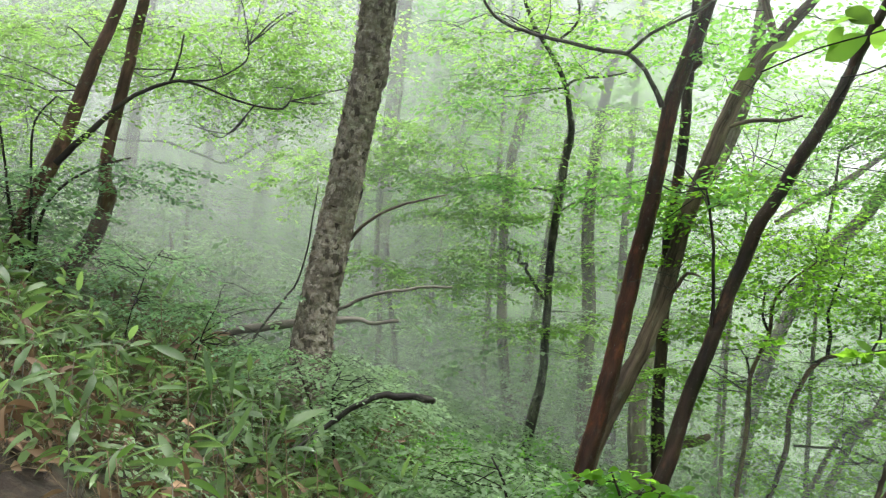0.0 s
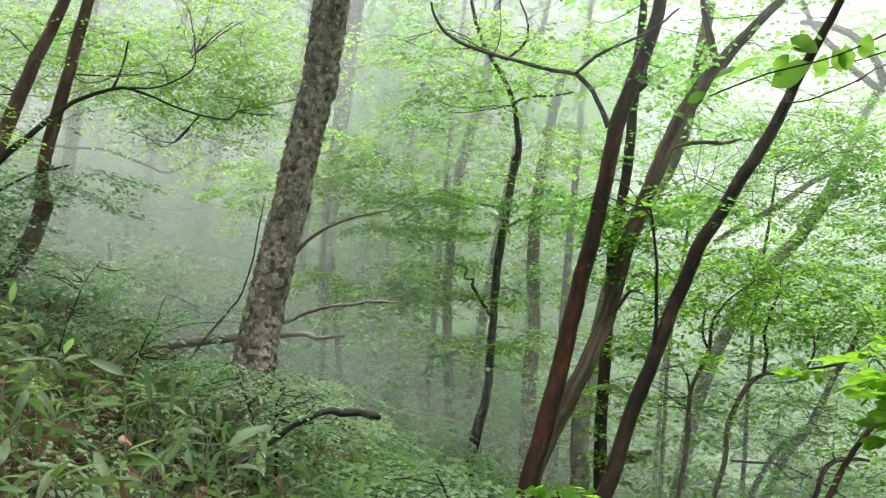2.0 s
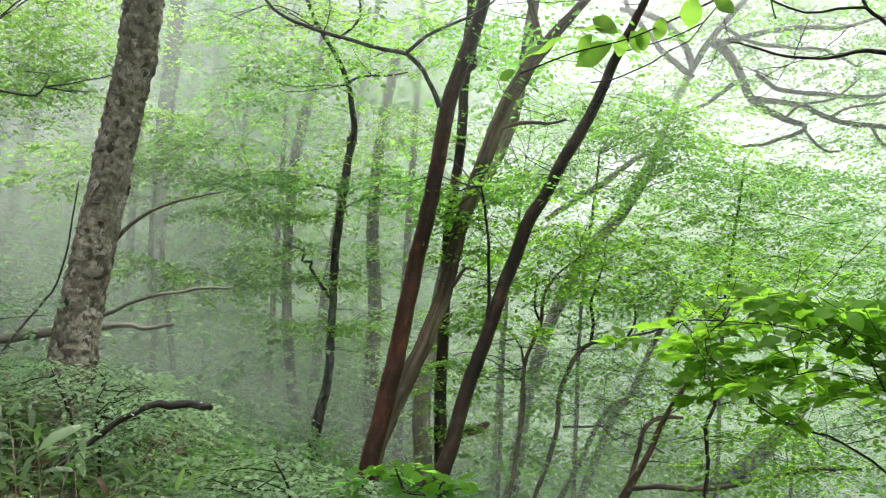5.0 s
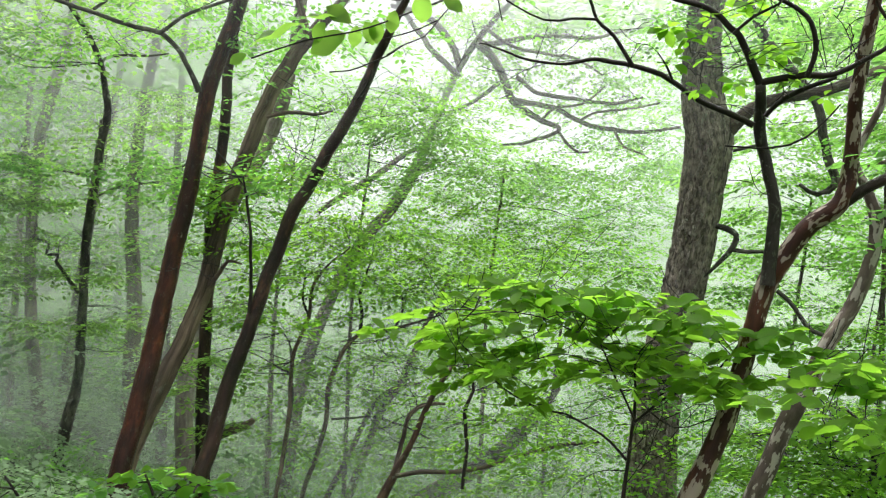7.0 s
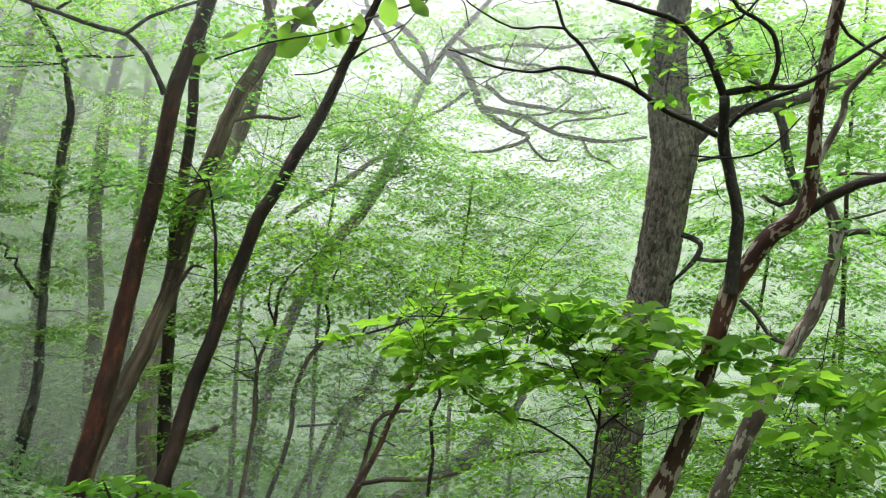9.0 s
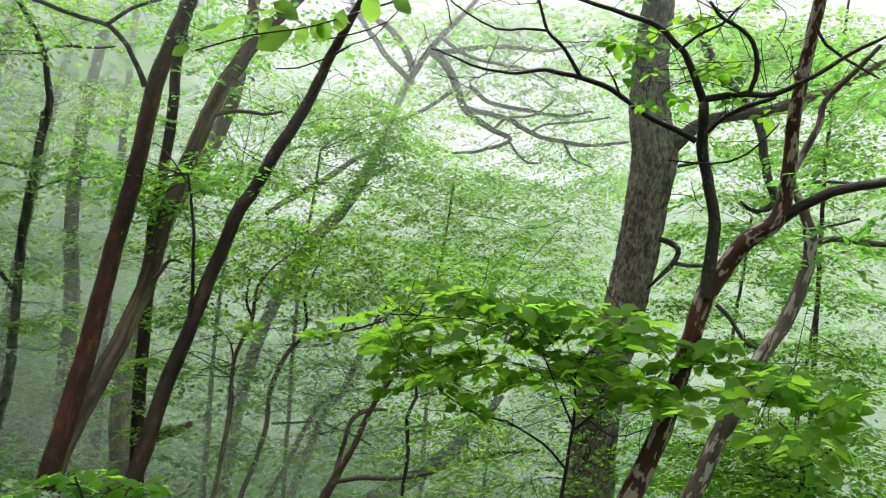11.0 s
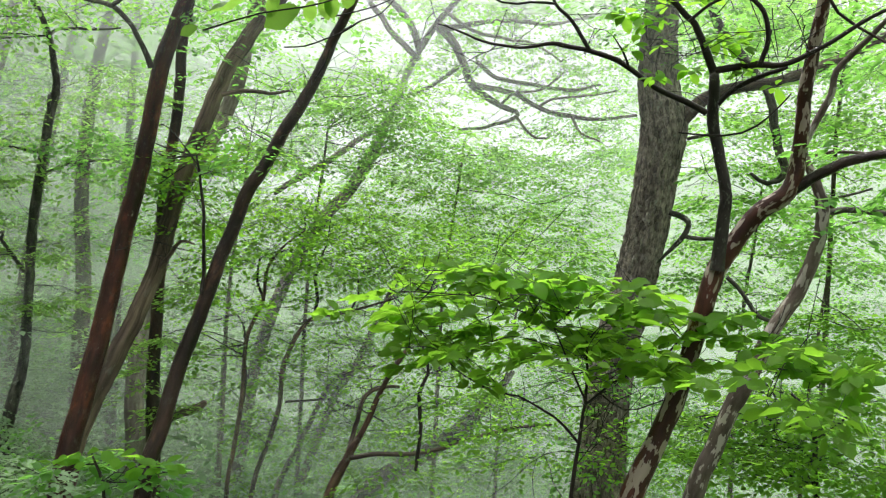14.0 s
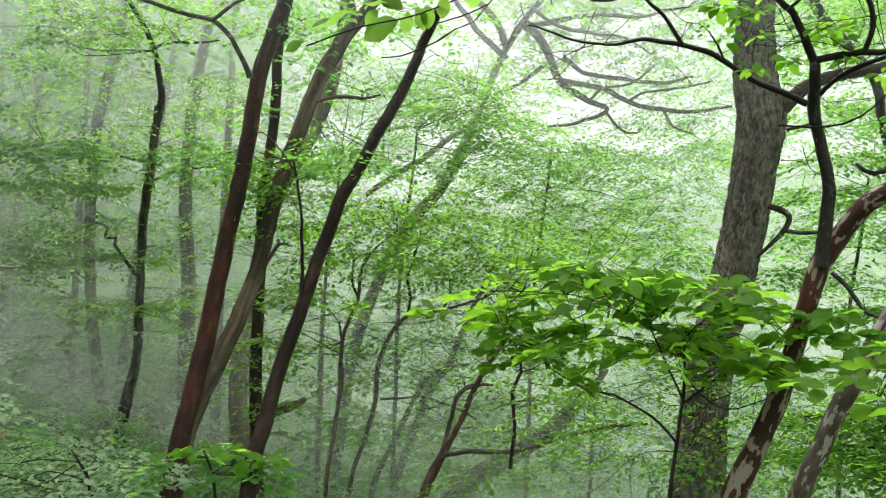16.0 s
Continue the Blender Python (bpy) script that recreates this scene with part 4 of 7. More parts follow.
limb(red, "branch", [(1.333, 5.936, 3.419, 0.0145), (1.482, 5.861, 3.541, 0.0129), (1.668, 5.784, 3.622, 0.0113), (1.888, 5.677, 3.729, 0.0097), (2.010, 5.590, 3.843, 0.0064)], BARK_LICHEN)
limb(red, "branch", [(1.796, 6.061, 3.316, 0.0266), (1.900, 6.007, 3.391, 0.0299), (1.890, 5.980, 3.491, 0.0199), (1.899, 5.863, 3.818, 0.0133)], BARK_RED)
crown(red, [(0.84, 5.87, 4.01, 0.72, 0.58, 0.08, 10), (1.63, 5.69, 4.04, 0.72, 0.58, 0.11, 12), (2.09, 5.48, 4.16, 0.81, 0.65, 0.17, 17), (1.48, 5.86, 3.72, 0.32, 0.25, 0.08, 19), (2.07, 5.74, 3.53, 0.23, 0.18, 0.11, 12)], LEAF_MID, 0.06, 9)

twist = thing("leaning_tree", "grey-brown tree with twisted fibrous bark and a forked top", "tree")
limb(twist, "trunk", [(1.288, 6.756, 0.298, 0.0657), (1.420, 6.781, 0.601, 0.0690), (1.545, 6.787, 0.862, 0.0722), (1.704, 6.778, 1.198, 0.0705), (1.836, 6.755, 1.534, 0.0690), (1.938, 6.717, 1.963, 0.0690), (2.042, 6.652, 2.364, 0.0657), (2.179, 6.543, 2.800, 0.0657), (2.308, 6.419, 3.173, 0.0657), (2.464, 6.275, 3.484, 0.0623), (2.572, 6.183, 3.640, 0.0558), (2.640, 6.115, 3.754, 0.0460), (2.764, 6.007, 3.896, 0.0394), (2.939, 5.842, 4.096, 0.0296)], BARK_FIBRE, root=True, step=0.04, sides=22, rough=0.09, lump=0.12, ridge=0.4, freq=12.0)
limb(twist, "branch", [(2.563, 6.193, 3.620, 0.0355), (2.495, 6.170, 3.768, 0.0320), (2.443, 6.131, 3.932, 0.0284), (2.375, 6.062, 4.171, 0.0213)], BARK_FIBRE)
limb(twist, "branch", [(2.257, 6.373, 2.978, 0.0175), (2.413, 6.308, 3.014, 0.0175), (2.606, 6.233, 3.003, 0.0140), (2.751, 6.162, 3.037, 0.0088)], BARK_FIBRE)
limb(twist, "branch", [(1.853, 6.647, 1.583, 0.0175), (1.937, 6.622, 1.702, 0.0175), (2.000, 6.601, 1.797, 0.0140), (2.106, 6.568, 1.776, 0.0070)], BARK_FIBRE)
crown(twist, [(2.43, 6.37, 3.93, 0.41, 0.32, 0.16, 37), (2.73, 6.13, 4.21, 0.71, 0.57, 0.16, 11), (2.90, 6.21, 3.79, 0.30, 0.24, 0.13, 17), (2.24, 6.61, 3.38, 0.30, 0.24, 0.19, 22)], LEAF_MID, 0.065, 9)

thin = thing("thin_tree", "thin dark straight tree standing behind leaning stems", "tree")
limb(thin, "trunk", [(1.951, 7.202, 0.154, 0.0605), (1.966, 7.288, 0.715, 0.0561), (2.014, 7.325, 1.375, 0.0540), (2.049, 7.290, 2.251, 0.0519), (2.111, 7.208, 2.759, 0.0475), (2.134, 7.116, 3.204, 0.0475), (2.126, 6.979, 3.729, 0.0432), (2.126, 6.792, 4.267, 0.0345), (2.073, 6.570, 4.808, 0.0259)], BARK_DARKRED, root=True, sides=16, rough=0.06)
limb(thin, "branch", [(2.003, 7.304, 0.209, 0.0273), (2.146, 7.274, 0.269, 0.0430), (2.286, 7.238, 0.305, 0.0391), (2.403, 7.213, 0.378, 0.0273)], BARK_GREY)
crown(thin, [(2.23, 7.32, 3.09, 0.38, 0.31, 0.10, 28), (2.11, 7.44, 2.63, 0.33, 0.26, 0.10, 24), (2.18, 6.90, 4.51, 0.66, 0.53, 0.17, 11)], LEAF_FRESH, 0.065, 9)
crown(thin, ledges(((1.71, 7.17, 0.97), (2.22, 7.04, 1.02), 3, 0.18, 9), ((1.70, 7.15, 0.77), (2.03, 7.06, 0.75), 2, 0.18, 8), ((1.99, 7.33, 1.43), (2.41, 7.21, 1.49), 3, 0.20, 9), ((1.79, 7.07, 0.35), (2.24, 6.95, 0.43), 3, 0.20, 8)), LEAF_LIME, 0.055, 9, seed=89, stems=False, dense=0.9)

back = thing("forest_tree", "grey-barked tree stem standing back in the mist", "tree", "misty trees")
limb(back, "trunk", [(2.219, 9.049, -0.255, 0.1081), (2.248, 9.162, 0.481, 0.1024), (2.432, 9.181, 1.380, 0.0967), (2.680, 9.078, 2.414, 0.0910), (3.118, 8.802, 3.345, 0.0854), (3.270, 8.560, 4.106, 0.0740), (3.317, 8.237, 4.976, 0.0569)], BARK_ASH, root=True, sides=16)
crown(back, [(2.41, 9.38, 2.23, 0.41, 0.33, 0.17, 17), (3.12, 8.50, 5.08, 1.03, 0.82, 0.25, 13), (3.50, 8.96, 2.87, 0.41, 0.33, 0.17, 20)], LEAF_MID, 0.065, 9)

lean = thing("leaning_tree", "strongly leaning tree with dark wet brown bark", "tree")
limb(lean, "trunk", [(1.543, 5.649, 0.287, 0.0571), (1.627, 5.674, 0.519, 0.0548), (1.756, 5.697, 0.912, 0.0525), (1.911, 5.682, 1.334, 0.0502), (2.042, 5.642, 1.717, 0.0491), (2.185, 5.566, 2.115, 0.0479), (2.304, 5.491, 2.347, 0.0457), (2.393, 5.420, 2.555, 0.0457), (2.568, 5.262, 2.912, 0.0411), (2.644, 5.154, 3.166, 0.0365), (2.710, 5.056, 3.359, 0.0320), (2.809, 4.885, 3.661, 0.0251), (2.875, 4.703, 3.970, 0.0160)], BARK_DARKRED, root=True, step=0.04, sides=22, rough=0.05, lump=0.08)
limb(lean, "branch", [(1.883, 5.640, 1.397, 0.0136), (1.896, 5.639, 1.714, 0.0121), (1.889, 5.628, 1.991, 0.0106), (1.856, 5.618, 2.229, 0.0091), (1.831, 5.609, 2.367, 0.0060)], BARK_TWIG)
limb(lean, "branch", [(2.522, 5.172, 2.905, 0.0090), (2.576, 5.119, 3.004, 0.0075), (2.594, 5.081, 3.105, 0.0060)], BARK_TWIG)
crown(lean, [(1.95, 6.63, 2.52, 0.29, 0.23, 0.05, 29), (1.55, 7.02, 2.61, 0.25, 0.20, 0.06, 26), (1.96, 6.65, 2.31, 0.24, 0.19, 0.09, 21), (2.39, 5.65, 2.45, 0.30, 0.24, 0.05, 24), (2.11, 5.71, 2.65, 0.21, 0.17, 0.08, 12), (2.98, 4.97, 3.81, 0.60, 0.48, 0.11, 9), (2.81, 5.17, 3.54, 0.17, 0.14, 0.08, 10)], LEAF_MID, 0.06, 9)
crown(lean, ledges(((1.82, 6.59, 2.52), (2.16, 6.49, 2.53), 2, 0.22, 12), ((1.88, 6.60, 2.33), (2.22, 6.50, 2.28), 2, 0.22, 12), ((2.29, 6.74, 2.69), (2.75, 6.57, 2.63), 3, 0.25, 12), ((1.92, 6.93, 2.02), (2.45, 6.76, 1.96), 3, 0.22, 10), ((2.20, 6.85, 1.45), (2.58, 6.72, 1.32), 3, 0.22, 10)), LEAF_MAPLE, 0.06, 9, seed=90, stems=False, dense=0.9)

sapA = thing("understory_sapling", "thin crooked sapling with layered green leaves", "sapling", "understory saplings")
limb(sapA, "trunk", [(2.742, 7.567, -0.359, 0.0208), (2.860, 7.629, 0.095, 0.0225), (2.928, 7.684, 0.572, 0.0208), (2.968, 7.706, 0.899, 0.0208), (3.113, 7.677, 1.274, 0.0191), (3.160, 7.666, 1.566, 0.0156), (3.293, 7.610, 1.792, 0.0104), (3.496, 7.517, 1.963, 0.0069)], BARK_SAP, root=True, sides=10, rough=0.08)
limb(sapA, "branch", [(3.123, 7.674, 1.285, 0.0146), (3.062, 7.702, 1.454, 0.0125), (3.087, 7.693, 1.680, 0.0083)], BARK_TWIG)
limb(sapA, "branch", [(2.979, 7.779, 0.614, 0.0126), (2.937, 7.736, 0.235, 0.0126), (2.987, 7.806, 0.891, 0.0105), (2.913, 7.849, 1.117, 0.0063)], BARK_TWIG)
crown(sapA, [(3.03, 7.71, 1.79, 0.46, 0.37, 0.08, 38), (3.50, 7.52, 1.96, 0.58, 0.46, 0.09, 50), (2.78, 7.80, 1.68, 0.35, 0.28, 0.07, 19), (2.87, 7.75, 2.18, 0.40, 0.32, 0.09, 35), (3.38, 7.54, 2.28, 0.52, 0.42, 0.09, 45), (2.67, 7.80, 0.85, 0.35, 0.28, 0.09, 21), (2.32, 7.93, 1.13, 0.29, 0.23, 0.09, 15), (2.02, 7.98, 0.82, 0.29, 0.23, 0.09, 15), (2.17, 7.95, 0.92, 0.29, 0.23, 0.07, 16)], LEAF_MAPLE, 0.066, 9, twig_r=0.0026, dense=0.28)

sapB = thing("understory_sapling", "crooked brown sapling with spreading layered branches", "sapling", "understory saplings")
limb(sapB, "trunk", [(3.112, 7.836, -0.497, 0.0255), (3.263, 7.861, -0.156, 0.0255), (3.374, 7.883, 0.171, 0.0255), (3.424, 7.917, 0.510, 0.0255), (3.543, 7.904, 0.825, 0.0236), (3.644, 7.873, 0.970, 0.0236), (3.764, 7.825, 1.062, 0.0218), (3.979, 7.726, 1.100, 0.0182), (4.246, 7.592, 1.168, 0.0145), (4.510, 7.448, 1.256, 0.0091)], BARK_SAP, root=True, sides=10, rough=0.08)
limb(sapB, "branch", [(3.748, 7.833, 1.056, 0.0196), (3.780, 7.832, 1.323, 0.0175), (3.759, 7.845, 1.472, 0.0153), (3.824, 7.816, 1.681, 0.0109), (3.876, 7.787, 1.861, 0.0065)], BARK_TWIG)
limb(sapB, "branch", [(4.041, 7.585, 1.134, 0.0129), (4.123, 7.551, 1.322, 0.0108), (4.110, 7.563, 1.500, 0.0086)], BARK_TWIG)
limb(sapB, "branch", [(3.396, 7.772, 0.213, 0.0129), (3.788, 7.598, 0.217, 0.0108), (4.040, 7.457, 0.138, 0.0108), (4.282, 7.296, -0.007, 0.0086)], BARK_TWIG)
crown(sapB, [(3.94, 7.65, 1.68, 0.66, 0.53, 0.09, 59), (4.25, 7.48, 1.98, 0.66, 0.53, 0.11, 64), (3.83, 7.68, 2.15, 0.72, 0.58, 0.09, 64), (4.46, 7.37, 1.56, 0.48, 0.38, 0.09, 42), (3.62, 7.79, 1.33, 0.42, 0.34, 0.07, 20), (4.03, 7.57, 0.85, 0.54, 0.43, 0.07, 30), (3.50, 7.79, 0.63, 0.36, 0.29, 0.09, 19), (4.28, 7.40, 0.56, 0.54, 0.43, 0.09, 28), (3.84, 7.58, 0.28, 0.42, 0.34, 0.09, 18), (3.29, 7.90, 0.87, 0.36, 0.29, 0.09, 19), (4.67, 7.24, 1.68, 0.48, 0.38, 0.09, 42)], LEAF_MAPLE, 0.066, 9, twig_r=0.0026, dense=0.28)
crown(sapB, ledges(((3.12, 8.29, 2.32), (4.49, 7.66, 2.39), 5, 0.50, 16), ((3.27, 8.89, 2.14), (6.00, 7.39, 2.04), 9, 0.55, 16), ((2.83, 7.78, 1.87), (5.53, 6.24, 1.79), 10, 0.50, 15), ((2.83, 7.15, 1.65), (3.49, 6.86, 1.71), 3, 0.42, 14), ((4.09, 7.68, 1.56), (5.42, 6.85, 1.60), 5, 0.50, 14), ((4.22, 9.15, 2.29), (5.56, 8.40, 2.59), 5, 0.55, 15), ((5.19, 8.89, 2.27), (6.93, 7.64, 2.25), 6, 0.55, 14)), LEAF_MAPLE, 0.06, 9, seed=81, stems=False, dense=0.62)

sapC = thing("understory_sapling", "thin leaning grey sapling low on the slope", "sapling", "understory saplings")
limb(sapC, "trunk", [(3.797, 8.812, -0.804, 0.0338), (4.074, 8.806, -0.355, 0.0314), (4.349, 8.776, 0.149, 0.0290), (4.601, 8.682, 0.340, 0.0242), (4.903, 8.529, 0.401, 0.0145)], BARK_GREY, root=True, sides=10)
limb(sapC, "trunk", [(4.507, 9.780, -1.078, 0.0543), (4.757, 9.801, -0.530, 0.0543), (4.995, 9.782, -0.032, 0.0543), (5.214, 9.715, 0.259, 0.0488), (5.513, 9.624, 0.933, 0.0380), (5.858, 9.447, 1.700, 0.0271)], BARK_GREY, root=True, sides=10)
crown(sapC, [(5.01, 8.72, 0.51, 0.56, 0.45, 0.11, 31), (4.40, 8.88, -0.34, 0.56, 0.45, 0.13, 28), (5.00, 8.57, -0.35, 0.42, 0.34, 0.13, 17), (4.79, 8.89, 1.14, 0.49, 0.39, 0.11, 31), (3.98, 9.08, -0.32, 0.42, 0.34, 0.13, 21)], LEAF_MAPLE, 0.066, 9, twig_r=0.0026)
crown(sapC, ledges(((2.90, 8.15, 0.81), (3.33, 7.99, 0.77), 2, 0.30, 12), ((3.65, 7.86, 0.85), (4.49, 7.42, 0.78), 4, 0.30, 14), ((2.89, 8.12, 0.53), (3.42, 7.91, 0.45), 3, 0.30, 12), ((3.58, 7.85, 0.51), (4.01, 7.65, 0.47), 2, 0.30, 12), ((3.61, 7.76, 0.02), (4.02, 7.55, -0.02), 2, 0.30, 12), ((2.93, 8.04, 0.14), (3.18, 7.92, -0.04), 2, 0.25, 10), ((3.64, 7.68, -0.25), (4.04, 7.47, -0.32), 2, 0.30, 12), ((4.12, 7.74, 0.06), (4.73, 7.36, -0.12), 3, 0.30, 12), ((4.25, 7.24, -0.33), (4.72, 6.91, -0.45), 3, 0.30, 12)), LEAF_MAPLE, 0.062, 9, seed=84, stems=False, dense=0.38)
crown(sapC, ledges(((2.86, 8.37, -0.46), (5.08, 7.24, -0.62), 7, 0.40, 14), ((3.17, 8.73, -0.31), (5.02, 7.82, -0.44), 6, 0.40, 13), ((3.14, 8.84, 0.18), (3.99, 8.47, -0.00), 3, 0.38, 12), ((4.26, 8.59, 0.15), (5.18, 8.07, 0.03), 3, 0.38, 12), ((3.09, 8.73, 0.94), (4.36, 8.20, 0.97), 4, 0.38, 13)), LEAF_MAPLE, 0.06, 9, seed=98, stems=False, dense=0.25)

sapD = thing("understory_sapling", "bent sapling with a long low horizontal branch", "sapling", "understory saplings")
limb(sapD, "trunk", [(3.132, 6.114, -0.201, 0.0414), (3.243, 6.107, -0.031, 0.0380), (3.357, 6.092, 0.144, 0.0276), (3.458, 6.079, 0.324, 0.0242), (3.608, 6.051, 0.623, 0.0224), (3.779, 5.987, 0.882, 0.0173)], BARK_SAP, root=True, sides=10, rough=0.1)
limb(sapD, "branch", [(3.304, 6.197, -0.009, 0.0216), (3.390, 6.207, 0.216, 0.0198), (3.476, 6.213, 0.470, 0.0198), (3.609, 6.152, 0.538, 0.0180), (3.750, 6.073, 0.546, 0.0108)], BARK_GREY)
limb(sapD, "branch", [(3.189, 5.920, 0.032, 0.0207), (3.393, 5.817, 0.052, 0.0190), (3.751, 5.608, 0.068, 0.0173), (4.031, 5.445, 0.168, 0.0155), (4.338, 5.238, 0.259, 0.0138), (4.588, 5.037, 0.295, 0.0086)], BARK_GREY)
limb(sapD, "branch", [(3.540, 5.469, -0.031, 0.0151), (3.612, 5.514, 0.305, 0.0151), (3.624, 5.557, 0.543, 0.0151), (3.708, 5.535, 0.720, 0.0134), (3.697, 5.558, 0.832, 0.0117), (3.677, 5.586, 0.945, 0.0067)], BARK_TWIG)
crown(sapD, [(3.95, 5.74, 0.75, 0.39, 0.31, 0.09, 48), (4.21, 5.52, 0.52, 0.44, 0.35, 0.09, 55), (4.03, 5.60, 0.29, 0.34, 0.27, 0.09, 28), (4.34, 5.46, 0.75, 0.34, 0.27, 0.09, 42), (3.81, 5.86, 0.99, 0.29, 0.23, 0.06, 36), (3.56, 5.82, -0.02, 0.39, 0.31, 0.09, 32)], LEAF_MAPLE, 0.06, 9, dense=0.22)
crown(sapD, ledges(((3.62, 5.09, 0.61), (4.22, 4.61, 0.55), 5, 0.25, 14), ((3.89, 4.94, 0.84), (4.28, 4.61, 0.83), 4, 0.25, 14), ((3.46, 5.15, 0.40), (4.04, 4.73, 0.39), 5, 0.25, 12), ((3.56, 4.79, 0.23), (4.13, 4.34, 0.24), 5, 0.25, 14), ((4.11, 4.48, 0.74), (4.24, 4.28, 0.44), 3, 0.22, 10), ((4.13, 5.03, 1.03), (4.39, 4.80, 0.99), 3, 0.25, 12)), LEAF_MAPLE, 0.05, 9, seed=85, stems=False, dense=0.25)

limbs = thing("spreading_tree", "broad tree with long crooked spreading limbs against bright sky", "tree")
limb(limbs, "trunk", [(4.682, 12.113, -0.032, 0.0977), (4.950, 12.096, 0.836, 0.0977), (5.322, 11.965, 1.727, 0.0977), (5.679, 11.781, 2.360, 0.0977), (6.067, 11.547, 2.860, 0.0977), (6.355, 11.315, 3.447, 0.0977), (6.558, 11.080, 4.071, 0.0537), (6.764, 10.752, 4.852, 0.0537), (7.017, 10.394, 5.436, 0.0496), (7.330, 9.987, 5.914, 0.0413), (7.631, 9.512, 6.442, 0.0289)], BARK_GREY, root=True, sides=14)
limb(limbs, "branch", [(6.817, 10.666, 5.021, 0.0577), (6.604, 10.655, 5.437, 0.0529), (6.247, 10.743, 5.759, 0.0481), (5.761, 10.946, 5.908, 0.0385)], BARK_GREY)
limb(limbs, "branch", [(4.898, 11.870, 2.742, 0.0407), (5.327, 11.654, 3.056, 0.0511), (5.714, 11.440, 3.308, 0.0511), (6.088, 11.196, 3.638, 0.0407), (6.390, 11.005, 3.771, 0.0275)], BARK_GREY)
limb(limbs, "branch", [(5.981, 11.378, 2.751, 0.0478), (6.180, 11.219, 3.197, 0.0511), (6.413, 11.048, 3.464, 0.0407), (6.678, 10.879, 3.552, 0.0204)], BARK_GREY)
limb(limbs, "branch", [(6.885, 10.276, 5.312, 0.0748), (7.099, 10.203, 5.114, 0.0682), (7.339, 10.168, 4.712, 0.0616), (7.486, 10.150, 4.413, 0.0616), (7.838, 9.959, 4.148, 0.0478), (8.101, 9.796, 3.968, 0.0341), (7.733, 10.120, 3.805, 0.0275), (7.375, 10.387, 3.767, 0.0170)], BARK_GREY)
limb(limbs, "branch", [(7.445, 10.168, 4.456, 0.0478), (7.957, 9.821, 4.316, 0.0407), (8.325, 9.580, 4.089, 0.0374), (8.735, 9.257, 3.925, 0.0341), (9.112, 8.904, 3.879, 0.0275), (9.430, 8.562, 3.916, 0.0204)], BARK_GREY)
limb(limbs, "branch", [(7.414, 9.970, 4.768, 0.0338), (7.730, 9.813, 4.510, 0.0338), (8.151, 9.503, 4.411, 0.0305), (8.554, 9.179, 4.308, 0.0273), (8.916, 8.816, 4.368, 0.0169)], BARK_GREY)
limb(limbs, "branch", [(6.842, 10.210, 5.227, 0.0540), (7.330, 9.846, 5.299, 0.0404), (7.737, 9.526, 5.326, 0.0338), (8.208, 9.157, 5.262, 0.0273), (8.625, 8.736, 5.349, 0.0169)], BARK_GREY)
limb(limbs, "branch", [(7.211, 10.139, 4.689, 0.0338), (6.952, 10.386, 4.440, 0.0305), (6.598, 10.653, 4.271, 0.0235)], BARK_GREY)
limb(limbs, "branch", [(8.005, 9.747, 3.951, 0.0235), (8.240, 9.624, 3.643, 0.0202), (8.411, 9.488, 3.594, 0.0136)], BARK_GREY)
limb(limbs, "branch", [(6.815, 10.009, 5.476, 0.0280), (7.217, 9.839, 5.192, 0.0280), (7.618, 9.587, 5.060, 0.0233), (7.997, 9.309, 4.980, 0.0186), (8.364, 9.088, 4.702, 0.0140)], BARK_GREY)
limb(limbs, "branch", [(7.753, 9.777, 4.107, 0.0233), (7.904, 9.614, 4.271, 0.0186), (8.198, 9.360, 4.301, 0.0186), (8.421, 9.091, 4.536, 0.0140)], BARK_GREY)
limb(limbs, "branch", [(8.601, 9.112, 3.889, 0.0233), (8.721, 9.058, 3.647, 0.0186), (8.949, 8.869, 3.509, 0.0140)], BARK_GREY)
limb(limbs, "branch", [(8.197, 9.430, 4.050, 0.0233), (8.377, 9.242, 4.168, 0.0186), (8.688, 8.949, 4.192, 0.0186), (9.037, 8.584, 4.251, 0.0140)], BARK_GREY)
limb(limbs, "branch", [(6.789, 10.622, 4.827, 0.0477), (6.440, 10.727, 5.160, 0.0477), (6.163, 10.772, 5.485, 0.0430), (5.884, 10.805, 5.801, 0.0382), (5.667, 10.761, 6.185, 0.0286)], BARK_GREY)
